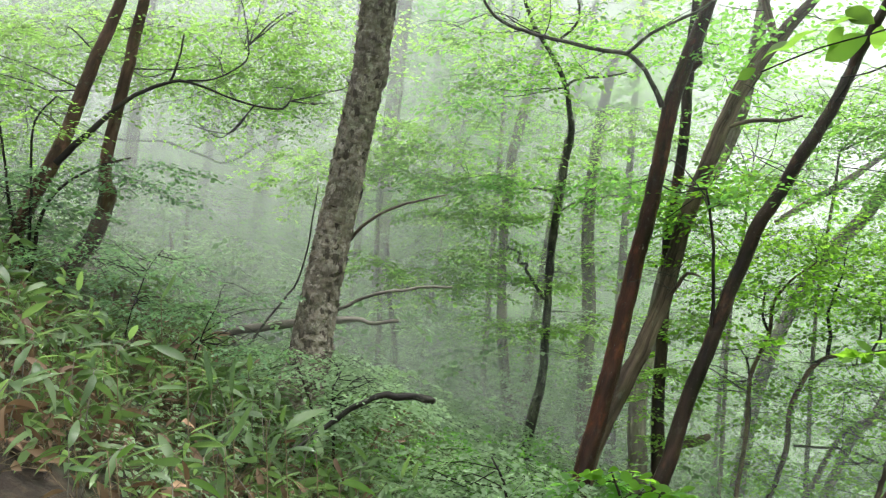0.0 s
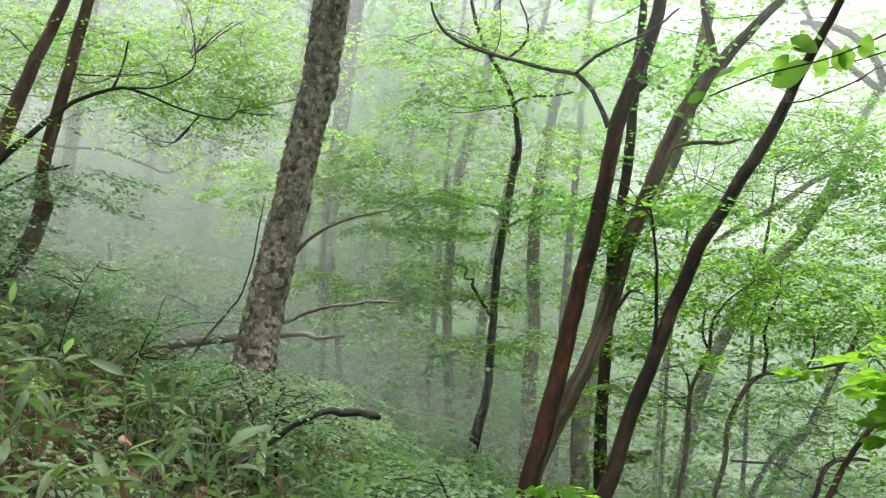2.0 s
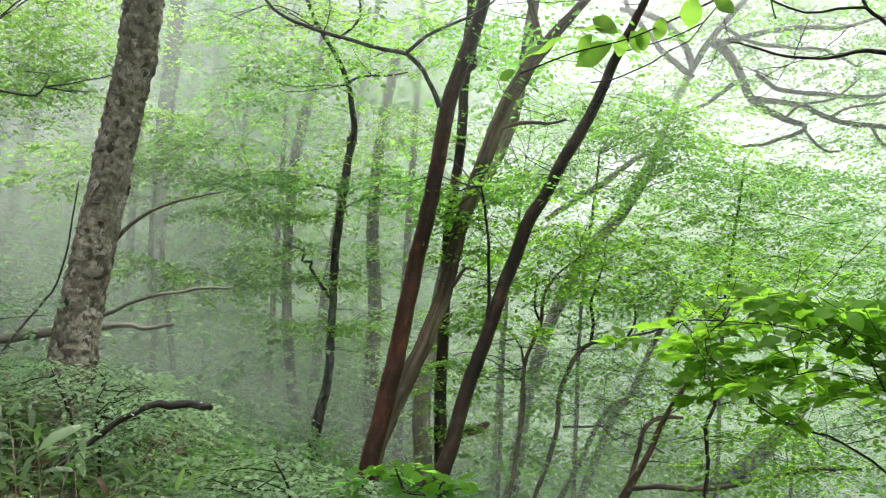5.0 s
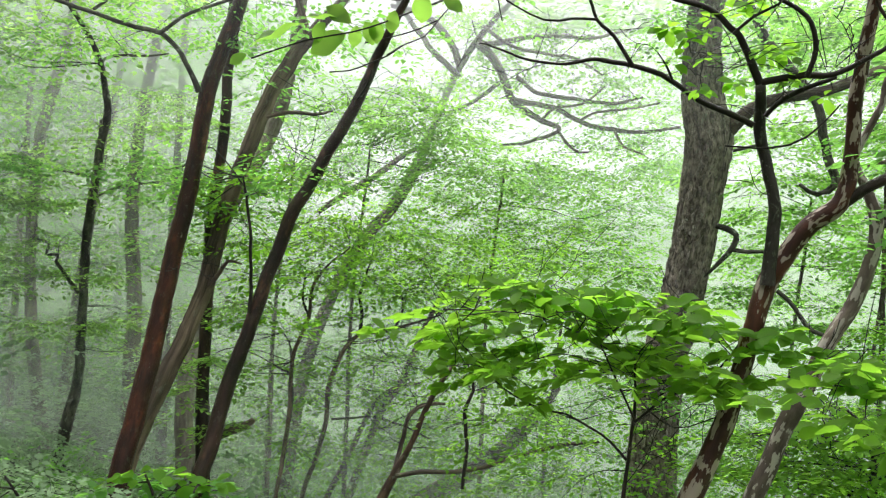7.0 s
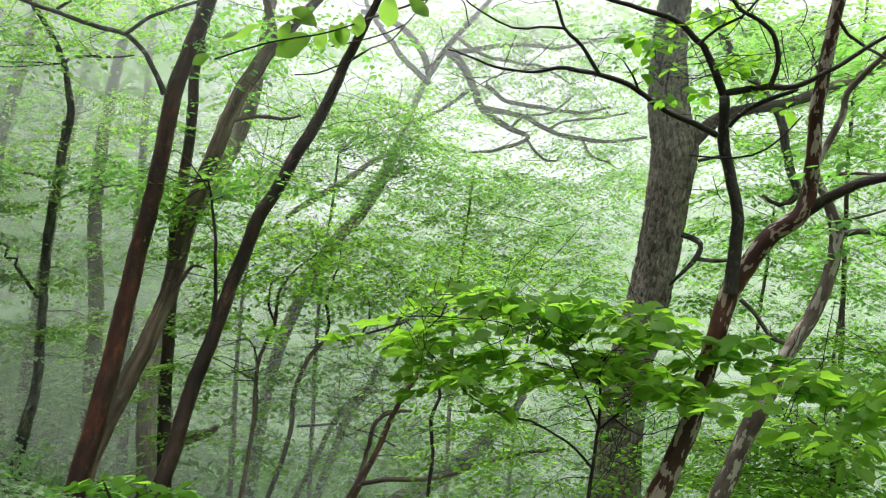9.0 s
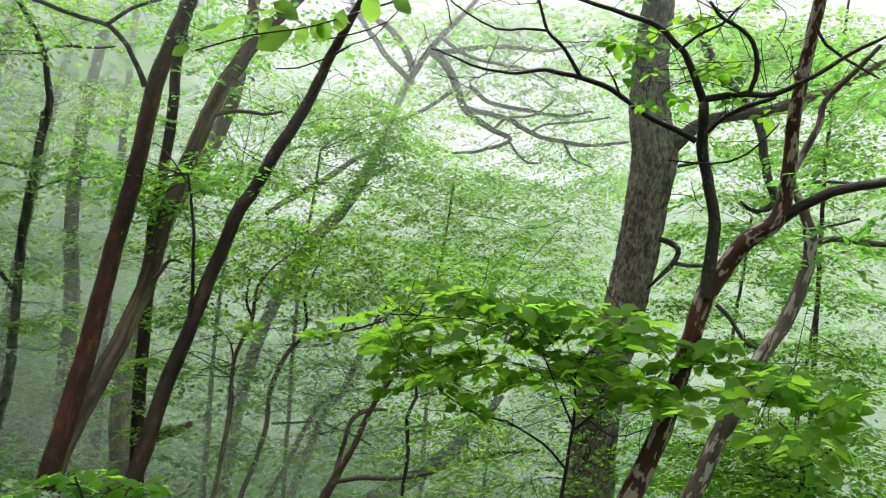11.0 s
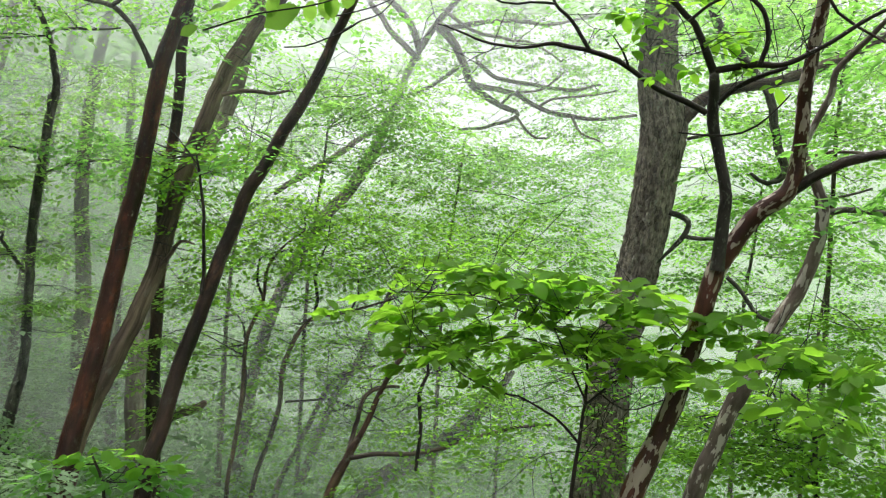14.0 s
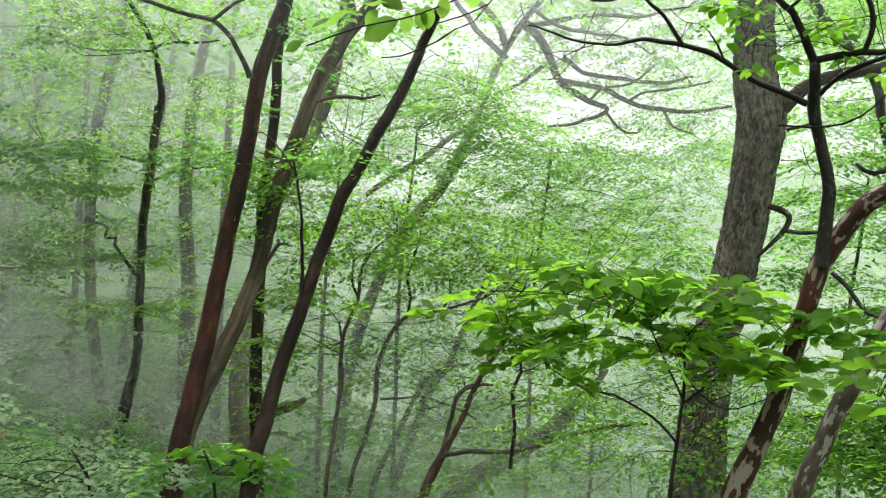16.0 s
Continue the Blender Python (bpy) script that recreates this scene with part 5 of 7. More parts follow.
crown(limbs, [(5.01, 8.56, 3.57, 0.78, 0.62, 0.17, 96), (5.40, 8.40, 3.23, 0.63, 0.51, 0.13, 66), (4.65, 8.77, 3.50, 0.56, 0.45, 0.13, 54), (5.45, 8.22, 3.84, 0.42, 0.34, 0.13, 27), (4.57, 8.92, 2.88, 0.56, 0.45, 0.13, 54), (5.64, 8.27, 3.09, 0.42, 0.34, 0.10, 30), (5.40, 11.40, 3.74, 0.54, 0.43, 0.17, 34), (7.38, 9.91, 5.02, 0.54, 0.43, 0.17, 24), (7.24, 9.87, 5.42, 0.45, 0.36, 0.11, 19), (8.10, 9.44, 4.74, 0.54, 0.43, 0.08, 16), (7.75, 9.84, 4.34, 0.45, 0.36, 0.08, 13), (8.36, 9.07, 5.13, 0.54, 0.43, 0.11, 19), (7.66, 10.02, 3.92, 0.54, 0.43, 0.08, 19), (8.77, 9.04, 4.09, 0.45, 0.36, 0.11, 19), (8.50, 9.39, 3.72, 0.54, 0.43, 0.08, 19), (9.26, 8.70, 3.51, 0.36, 0.29, 0.17, 26), (8.65, 8.90, 4.87, 0.45, 0.36, 0.17, 24), (7.83, 9.51, 5.16, 0.36, 0.29, 0.08, 11), (8.85, 8.49, 5.41, 0.54, 0.43, 0.17, 34), (8.06, 9.10, 5.70, 0.72, 0.57, 0.11, 31), (6.58, 10.28, 5.51, 0.36, 0.29, 0.11, 15), (6.25, 10.75, 4.69, 0.63, 0.50, 0.17, 34), (7.74, 9.39, 5.64, 1.25, 1.00, 0.22, 49), (6.98, 9.95, 5.66, 0.45, 0.36, 0.17, 16), (5.16, 11.30, 4.67, 0.72, 0.57, 0.22, 40), (8.93, 8.83, 4.28, 0.36, 0.29, 0.17, 13)], LEAF_FRESH, 0.062, 8, dense=0.26)

mid0 = thing("forest_tree", "broadleaf tree with layered green foliage on the falling slope", "tree", "slope trees")
limb(mid0, "trunk", [(4.467, 9.700, 0.969, 0.0245), (4.526, 9.694, 1.702, 0.0214), (4.641, 9.565, 2.807, 0.0184), (4.671, 9.459, 3.390, 0.0123)], BARK_GREY, root=True, sides=10)
crown(mid0, [(4.87, 9.21, 4.03, 0.60, 0.48, 0.14, 33), (5.40, 8.96, 3.90, 0.75, 0.60, 0.16, 45), (5.69, 8.87, 3.54, 0.67, 0.54, 0.16, 40), (5.33, 9.14, 3.25, 0.82, 0.66, 0.14, 45), (4.69, 9.49, 3.17, 0.60, 0.48, 0.14, 33), (5.03, 9.36, 2.88, 0.75, 0.60, 0.14, 41), (5.86, 8.87, 2.96, 0.60, 0.48, 0.14, 33), (4.40, 9.56, 3.53, 0.37, 0.30, 0.14, 20), (5.22, 8.93, 4.35, 0.45, 0.36, 0.10, 20), (4.17, 9.75, 2.95, 0.45, 0.36, 0.11, 21), (6.13, 8.73, 2.66, 0.60, 0.48, 0.11, 29)], LEAF_FRESH, 0.062, 8, seed=20)

mid1 = thing("forest_tree", "broadleaf tree with layered green foliage on the falling slope", "tree", "slope trees")
limb(mid1, "trunk", [(3.344, 9.475, 0.753, 0.0231), (3.401, 9.492, 1.427, 0.0202), (3.521, 9.413, 2.452, 0.0173), (3.559, 9.333, 2.997, 0.0116)], BARK_GREY, root=True, sides=10)
crown(mid1, [(3.06, 9.10, 4.65, 0.78, 0.62, 0.17, 89), (3.53, 9.07, 4.25, 0.63, 0.51, 0.20, 79), (2.47, 9.31, 4.54, 0.56, 0.45, 0.17, 39), (4.13, 8.96, 3.75, 0.56, 0.45, 0.17, 52), (3.26, 9.29, 3.78, 0.49, 0.39, 0.17, 40), (2.85, 9.49, 3.43, 0.42, 0.34, 0.13, 24), (1.49, 9.53, 4.43, 0.56, 0.45, 0.17, 39), (1.13, 9.72, 3.86, 0.49, 0.39, 0.17, 34), (2.11, 9.60, 3.77, 0.35, 0.28, 0.17, 20), (3.79, 8.84, 4.64, 0.35, 0.28, 0.13, 17), (3.43, 9.38, 2.99, 0.42, 0.34, 0.17, 29)], LEAF_FRESH, 0.062, 8, seed=21)

mid2 = thing("forest_tree", "broadleaf tree with layered green foliage on the falling slope", "tree", "slope trees")
limb(mid2, "trunk", [(6.779, 10.008, 0.700, 0.0277), (6.858, 9.996, 1.537, 0.0243), (6.985, 9.836, 2.801, 0.0208), (7.008, 9.714, 3.466, 0.0139)], BARK_GREY, root=True, sides=10)
crown(mid2, [(7.75, 9.18, 3.29, 1.27, 1.01, 0.16, 96), (7.11, 9.72, 2.97, 1.01, 0.81, 0.21, 92), (8.10, 8.96, 2.78, 1.01, 0.81, 0.21, 92), (7.48, 9.52, 2.37, 1.18, 0.95, 0.21, 108), (8.49, 8.66, 2.27, 0.76, 0.61, 0.21, 69), (6.79, 10.00, 2.55, 0.68, 0.54, 0.26, 72), (7.88, 9.23, 1.87, 1.18, 0.95, 0.21, 108), (6.33, 10.21, 3.14, 0.68, 0.54, 0.21, 61), (8.50, 8.54, 3.09, 0.51, 0.41, 0.16, 38), (7.08, 9.68, 3.38, 0.51, 0.41, 0.10, 30)], LEAF_FRESH, 0.062, 8, seed=22)

mid3 = thing("forest_tree", "broadleaf tree with layered green foliage on the falling slope", "tree", "slope trees")
limb(mid3, "trunk", [(9.378, 6.781, 0.182, 0.0266), (9.476, 6.761, 0.922, 0.0233), (9.589, 6.620, 2.045, 0.0199), (9.605, 6.529, 2.641, 0.0133)], BARK_GREY, root=True, sides=10)
crown(mid3, [(9.19, 7.10, 2.59, 0.65, 0.52, 0.25, 57), (9.55, 6.68, 2.05, 0.81, 0.65, 0.30, 82), (9.92, 6.10, 2.25, 0.89, 0.71, 0.25, 79), (10.23, 5.62, 1.80, 0.73, 0.58, 0.30, 74), (9.34, 6.98, 1.45, 0.73, 0.58, 0.25, 64), (9.81, 6.30, 1.22, 0.89, 0.71, 0.20, 67), (9.12, 7.25, 1.91, 0.49, 0.39, 0.20, 37), (10.18, 5.65, 2.38, 0.65, 0.52, 0.20, 49), (9.41, 6.72, 3.10, 0.49, 0.39, 0.20, 22), (9.77, 6.22, 2.92, 0.65, 0.52, 0.20, 29)], LEAF_FRESH, 0.062, 8, seed=23)

mid4 = thing("forest_tree", "broadleaf tree with layered green foliage on the falling slope", "tree", "slope trees")
limb(mid4, "trunk", [(8.438, 5.259, -0.504, 0.0231), (8.563, 5.265, 0.095, 0.0202), (8.724, 5.188, 1.025, 0.0173), (8.774, 5.136, 1.528, 0.0116)], BARK_GREY, root=True, sides=10)
crown(mid4, [(8.71, 5.19, 0.78, 0.70, 0.56, 0.22, 94), (8.40, 5.55, 0.20, 0.78, 0.62, 0.22, 104), (8.76, 4.92, 0.06, 0.63, 0.51, 0.26, 96), (8.06, 5.84, -0.44, 0.70, 0.56, 0.22, 94), (8.54, 5.12, -0.43, 0.78, 0.62, 0.22, 104), (7.86, 6.28, 0.22, 0.49, 0.39, 0.22, 66), (7.87, 6.14, -0.28, 0.42, 0.34, 0.22, 56), (8.94, 4.80, 1.04, 0.42, 0.34, 0.22, 56), (7.55, 6.45, -0.49, 0.42, 0.34, 0.22, 56)], LEAF_FRESH, 0.062, 8, seed=24)

mid5 = thing("forest_tree", "broadleaf tree with layered green foliage on the falling slope", "tree", "slope trees")
limb(mid5, "trunk", [(6.063, 7.728, -0.867, 0.0231), (6.196, 7.802, -0.229, 0.0202), (6.406, 7.808, 0.779, 0.0173), (6.484, 7.784, 1.333, 0.0116)], BARK_GREY, root=True, sides=10)
crown(mid5, [(5.88, 7.94, -0.62, 0.70, 0.56, 0.17, 81), (6.41, 7.51, -0.67, 0.78, 0.62, 0.17, 89), (5.48, 8.31, -0.23, 0.63, 0.51, 0.17, 73), (6.28, 7.77, -0.10, 0.63, 0.51, 0.17, 73), (6.76, 7.39, 0.04, 0.56, 0.45, 0.17, 65), (6.86, 7.21, -0.34, 0.35, 0.28, 0.26, 53), (5.02, 8.61, -0.09, 0.49, 0.39, 0.17, 34), (6.90, 7.34, 0.45, 0.49, 0.39, 0.17, 57)], LEAF_MID, 0.062, 8, seed=25, dense=0.25)

mid6 = thing("forest_tree", "broadleaf tree with layered green foliage on the falling slope", "tree", "slope trees")
limb(mid6, "trunk", [(8.748, 5.011, 2.905, 0.0231), (8.693, 4.908, 3.512, 0.0202), (8.583, 4.678, 4.374, 0.0173), (8.495, 4.554, 4.808, 0.0116)], BARK_GREY, root=True, sides=10)
crown(mid6, [(7.96, 5.62, 4.46, 0.78, 0.62, 0.17, 89), (8.33, 5.04, 4.49, 0.70, 0.56, 0.17, 81), (8.64, 4.65, 4.25, 0.56, 0.45, 0.17, 52), (8.67, 4.95, 3.52, 0.56, 0.45, 0.17, 45), (8.39, 5.45, 3.39, 0.56, 0.45, 0.17, 39), (8.88, 4.70, 3.18, 0.42, 0.34, 0.26, 64), (8.16, 5.80, 3.29, 0.49, 0.39, 0.17, 34), (8.93, 4.74, 2.64, 0.42, 0.34, 0.17, 49), (7.98, 5.88, 3.81, 0.35, 0.28, 0.17, 20), (8.68, 5.10, 2.98, 0.49, 0.39, 0.13, 24)], LEAF_FRESH, 0.062, 8, seed=26)
crown(mid6, ledges(((6.41, 5.13, 4.29), (7.38, 3.82, 4.04), 5, 0.45, 15), ((6.79, 5.31, 3.99), (7.70, 3.99, 3.86), 5, 0.45, 15), ((6.99, 5.21, 3.63), (7.79, 4.06, 3.40), 4, 0.45, 14), ((6.99, 4.35, 3.08), (7.38, 3.70, 2.95), 3, 0.40, 14), ((7.02, 3.67, 3.57), (7.43, 3.27, 2.58), 4, 0.45, 14)), LEAF_FRESH, 0.062, 9, seed=99, stems=False, dense=0.7)
crown(limbs, [(6.78, 9.51, 5.50, 0.43, 0.34, 0.11, 14), (7.29, 9.23, 5.26, 0.52, 0.41, 0.09, 15), (7.74, 9.00, 4.93, 0.52, 0.41, 0.07, 14), (8.10, 8.54, 5.29, 0.52, 0.41, 0.11, 17), (8.51, 8.28, 4.96, 0.34, 0.28, 0.13, 12), (7.21, 9.55, 4.56, 0.43, 0.34, 0.06, 11), (7.64, 9.29, 4.31, 0.52, 0.41, 0.05, 12), (8.07, 8.89, 4.45, 0.43, 0.34, 0.06, 11), (8.50, 8.51, 4.34, 0.43, 0.34, 0.07, 12), (8.20, 8.93, 3.88, 0.52, 0.41, 0.05, 12), (7.51, 9.54, 3.70, 0.52, 0.41, 0.06, 13), (8.68, 8.48, 3.85, 0.34, 0.28, 0.07, 9), (6.37, 9.95, 5.05, 0.43, 0.34, 0.11, 14), (6.83, 9.74, 4.81, 0.34, 0.28, 0.11, 11), (8.57, 7.99, 5.47, 0.34, 0.28, 0.16, 14), (7.54, 8.88, 5.62, 0.52, 0.41, 0.09, 15)], LEAF_MID, 0.062, 8, seed=44, dense=0.26)
crown(limbs, ledges(((4.55, 9.37, 4.03), (6.00, 9.21, 4.29), 5, 0.60, 16), ((4.26, 8.92, 3.66), (6.19, 8.95, 3.90), 6, 0.60, 18), ((4.06, 8.63, 3.33), (6.07, 8.63, 3.50), 6, 0.60, 18), ((5.05, 9.07, 3.22), (6.16, 8.39, 3.17), 4, 0.55, 16), ((5.94, 9.89, 2.96), (7.82, 8.52, 2.93), 6, 0.70, 18), ((6.50, 10.18, 2.57), (8.65, 8.47, 2.53), 7, 0.70, 18), ((6.49, 9.27, 2.09), (8.15, 7.88, 2.03), 5, 0.70, 18), ((7.10, 10.15, 3.45), (9.06, 8.51, 3.30), 6, 0.70, 18)), LEAF_FRESH, 0.06, 9, seed=82, stems=False, dense=0.62)
crown(limbs, ledges(((6.75, 11.24, 6.23), (9.82, 8.81, 6.12), 9, 0.60, 26), ((6.97, 11.26, 5.85), (9.73, 9.10, 5.71), 8, 0.60, 24), ((7.14, 11.55, 5.45), (9.88, 9.38, 5.41), 8, 0.60, 24), ((7.36, 11.54, 5.06), (10.01, 9.39, 4.99), 8, 0.60, 20), ((8.21, 11.07, 4.68), (10.21, 9.33, 4.58), 6, 0.55, 18), ((8.75, 7.53, 5.37), (10.38, 5.46, 4.83), 8, 0.70, 26), ((9.14, 7.39, 4.67), (10.52, 5.49, 4.28), 7, 0.70, 26), ((9.20, 10.47, 3.94), (10.29, 9.42, 3.93), 4, 0.50, 18)), LEAF_FRESH, 0.085, 7, folded=False, seed=83, stems=False)

mshrub0 = thing("misty_shrub", "pale green shrub standing in the mist on the slope", "shrub", "misty shrubs")
limb(mshrub0, "stem", [(2.950, 11.012, -0.377, 0.0266), (2.986, 11.051, -0.089, 0.0233), (2.963, 11.088, 0.132, 0.0133)], BARK_GREY, root=True, sides=8)
crown(mshrub0, [(2.96, 11.08, 0.06, 1.05, 0.84, 0.15, 80), (4.00, 10.71, -0.29, 0.89, 0.71, 0.15, 67), (2.28, 11.29, 0.61, 0.73, 0.58, 0.18, 60), (5.17, 10.14, -0.63, 0.81, 0.65, 0.15, 61), (4.80, 10.45, 0.14, 0.73, 0.58, 0.15, 55), (1.62, 11.34, 0.14, 0.65, 0.52, 0.15, 49), (3.53, 10.98, 0.63, 0.73, 0.58, 0.15, 55)], LEAF_PALE, 0.075, 8, seed=60)

mshrub1 = thing("misty_shrub", "pale green shrub standing in the mist on the slope", "shrub", "misty shrubs")
limb(mshrub1, "stem", [(4.456, 12.796, 0.639, 0.0312), (4.494, 12.805, 1.002, 0.0273), (4.461, 12.826, 1.277, 0.0156)], BARK_GREY, root=True, sides=8)
crown(mshrub1, [(4.46, 12.82, 1.19, 1.14, 0.91, 0.24, 116), (5.30, 12.48, 0.62, 0.86, 0.68, 0.24, 87), (3.46, 13.12, 1.20, 0.86, 0.68, 0.24, 87), (2.49, 13.32, 1.22, 0.76, 0.61, 0.24, 77), (6.29, 11.99, 0.23, 0.86, 0.68, 0.24, 87), (6.90, 11.55, -0.51, 0.86, 0.68, 0.24, 87), (1.57, 13.43, 0.73, 0.76, 0.61, 0.29, 91)], LEAF_PALE, 0.075, 8, seed=61)

mshrub2 = thing("misty_shrub", "pale green shrub standing in the mist on the slope", "shrub", "misty shrubs")
limb(mshrub2, "stem", [(-0.594, 10.871, 0.031, 0.0254), (-0.575, 10.911, 0.329, 0.0222), (-0.614, 10.933, 0.554, 0.0127)], BARK_GREY, root=True, sides=8)
crown(mshrub2, [(-0.61, 10.93, 0.48, 0.62, 0.50, 0.14, 45), (0.08, 10.91, 0.20, 0.62, 0.50, 0.14, 45), (0.61, 10.94, 0.66, 0.54, 0.43, 0.14, 40), (-1.09, 10.93, 0.92, 0.54, 0.43, 0.14, 40), (1.67, 10.81, 0.40, 0.54, 0.43, 0.14, 40), (-0.17, 10.98, 0.94, 0.54, 0.43, 0.12, 36), (-1.67, 10.83, 0.61, 0.47, 0.37, 0.14, 34)], LEAF_PALE, 0.075, 8, seed=62)

mshrub3 = thing("misty_shrub", "pale green shrub standing in the mist on the slope", "shrub", "misty shrubs")
limb(mshrub3, "stem", [(-3.555, 10.408, 1.761, 0.0254), (-3.538, 10.405, 2.055, 0.0222), (-3.570, 10.383, 2.273, 0.0127)], BARK_GREY, root=True, sides=8)
crown(mshrub3, [(-3.57, 10.39, 2.20, 0.85, 0.68, 0.12, 58), (-2.75, 10.64, 2.01, 0.85, 0.68, 0.14, 63), (-3.94, 10.27, 1.75, 0.70, 0.56, 0.12, 47), (-2.30, 10.76, 1.65, 0.70, 0.56, 0.14, 51), (-3.01, 10.58, 1.48, 0.70, 0.56, 0.12, 47), (-0.80, 10.97, 1.54, 0.62, 0.50, 0.14, 45), (0.13, 10.99, 1.26, 0.70, 0.56, 0.14, 51), (1.66, 10.87, 1.31, 0.62, 0.50, 0.19, 54)], LEAF_PALE, 0.075, 8, seed=63)

mshrub4 = thing("misty_shrub", "pale green shrub standing in the mist on the slope", "shrub", "misty shrubs")
limb(mshrub4, "stem", [(-3.925, 12.152, 2.481, 0.0296), (-3.899, 12.130, 2.825, 0.0259), (-3.932, 12.091, 3.078, 0.0148)], BARK_GREY, root=True, sides=8)
crown(mshrub4, [(-3.93, 12.10, 2.99, 0.90, 0.72, 0.17, 73), (-2.96, 12.40, 2.70, 0.81, 0.65, 0.17, 65), (-4.46, 11.97, 2.45, 0.72, 0.58, 0.17, 58), (-2.53, 12.53, 2.28, 0.72, 0.58, 0.17, 58), (-0.60, 12.76, 2.44, 0.72, 0.58, 0.20, 65), (0.32, 12.79, 1.93, 0.72, 0.58, 0.20, 65), (2.26, 12.58, 2.24, 0.54, 0.43, 0.28, 62), (-4.90, 11.74, 3.00, 0.63, 0.51, 0.17, 51), (-3.46, 12.20, 3.37, 0.63, 0.51, 0.15, 46), (-2.72, 12.42, 3.07, 0.54, 0.43, 0.15, 40), (-0.25, 12.72, 2.99, 0.63, 0.51, 0.17, 51)], LEAF_PALE, 0.075, 8, seed=64)

sapE = thing("understory_sapling", "slim dark sapling with layered green leaves on the falling slope", "sapling", "understory saplings")
limb(sapE, "trunk", [(4.738, 2.826, 0.322, 0.0155), (4.779, 2.851, 0.544, 0.0155), (4.775, 2.912, 0.703, 0.0116), (4.740, 2.998, 0.814, 0.0078)], BARK_TWIG, root=True)
limb(sapE, "branch", [(4.776, 2.850, 0.528, 0.0116), (4.848, 2.763, 0.618, 0.0078), (4.927, 2.667, 0.740, 0.0058)], BARK_TWIG)
limb(sapE, "branch", [(4.778, 2.897, 0.671, 0.0097), (4.651, 2.891, 0.619, 0.0076), (4.587, 2.996, 0.643, 0.0057)], BARK_TWIG)
crown(sapE, ledges(((4.74, 3.17, 0.79), (5.05, 2.67, 0.79), 5, 0.22, 10), ((4.61, 3.29, 0.59), (5.03, 2.66, 0.65), 6, 0.24, 11), ((4.44, 3.13, 0.43), (4.82, 2.56, 0.50), 6, 0.24, 12), ((4.91, 4.20, 0.54), (5.16, 3.89, 0.48), 3, 0.25, 10), ((4.69, 4.06, 0.26), (4.98, 3.71, 0.25), 3, 0.25, 10), ((6.52, 4.01, 1.17), (6.77, 3.58, 1.15), 3, 0.30, 14), ((6.48, 4.04, 0.98), (6.75, 3.58, 0.93), 3, 0.30, 14)), LEAF_MAPLE, 0.06, 9, seed=93, dense=0.9)

fog1 = thing("forest_tree", "pale leaning tree stem far down the misty slope", "tree", "misty trees")
limb(fog1, "trunk", [(5.172, 8.876, -1.051, 0.1110), (5.761, 8.615, -0.715, 0.1036), (6.164, 8.317, -0.303, 0.0953), (6.557, 8.004, 0.265, 0.0300)], BARK_GREY, root=True, sides=12)
crown(fog1, ledges(((6.27, 8.20, 1.26), (7.24, 7.38, 1.40), 4, 0.50, 16), ((6.27, 7.95, 1.89), (7.30, 7.04, 1.81), 5, 0.50, 16)), LEAF_FRESH, 0.08, 9, seed=94, stems=False)

fog2 = thing("forest_tree", "pale straight tree stem dim in the mist", "tree", "misty trees")
limb(fog2, "trunk", [(2.068, 11.606, -0.641, 0.1184), (2.126, 11.941, 0.285, 0.1118), (2.202, 12.097, 1.282, 0.1040), (2.163, 12.083, 2.387, 0.0953), (2.164, 11.897, 3.221, 0.0860), (2.235, 11.491, 4.240, 0.0761), (2.324, 11.051, 5.022, 0.0582)], BARK_GREY, root=True, sides=12)

fog3 = thing("forest_tree", "pale leaning tree stem dim in the mist", "tree", "misty trees")
limb(fog3, "trunk", [(-1.205, 14.892, 0.268, 0.1057), (-1.206, 15.148, 1.944, 0.1392), (-1.126, 14.989, 3.856, 0.1500), (-0.973, 14.492, 5.346, 0.1480), (-0.829, 13.871, 6.396, 0.1347), (-0.671, 13.231, 7.244, 0.1116)], BARK_GREY, root=True, sides=12)

crown(mid3, ledges(((7.04, 5.73, 2.75), (7.63, 4.96, 2.64), 4, 0.40, 16), ((7.07, 5.77, 2.36), (7.71, 4.90, 2.26), 4, 0.40, 18), ((7.10, 5.77, 1.99), (7.75, 4.88, 1.91), 4, 0.40, 16), ((7.20, 5.97, 1.54), (7.61, 5.45, 1.48), 3, 0.35, 14), ((7.60, 5.45, 1.18), (7.96, 4.91, 1.13), 3, 0.35, 12), ((7.48, 4.35, 2.02), (7.66, 4.03, 2.01), 2, 0.40, 16), ((7.46, 4.41, 1.59), (7.67, 4.05, 1.62), 2, 0.40, 14), ((6.51, 3.84, 2.87), (6.72, 3.51, 2.74), 2, 0.35, 14), ((7.39, 5.89, 3.55), (7.67, 5.66, 3.16), 2, 0.40, 12)), LEAF_FRESH, 0.07, 9, seed=95, stems=False, dense=0.8)

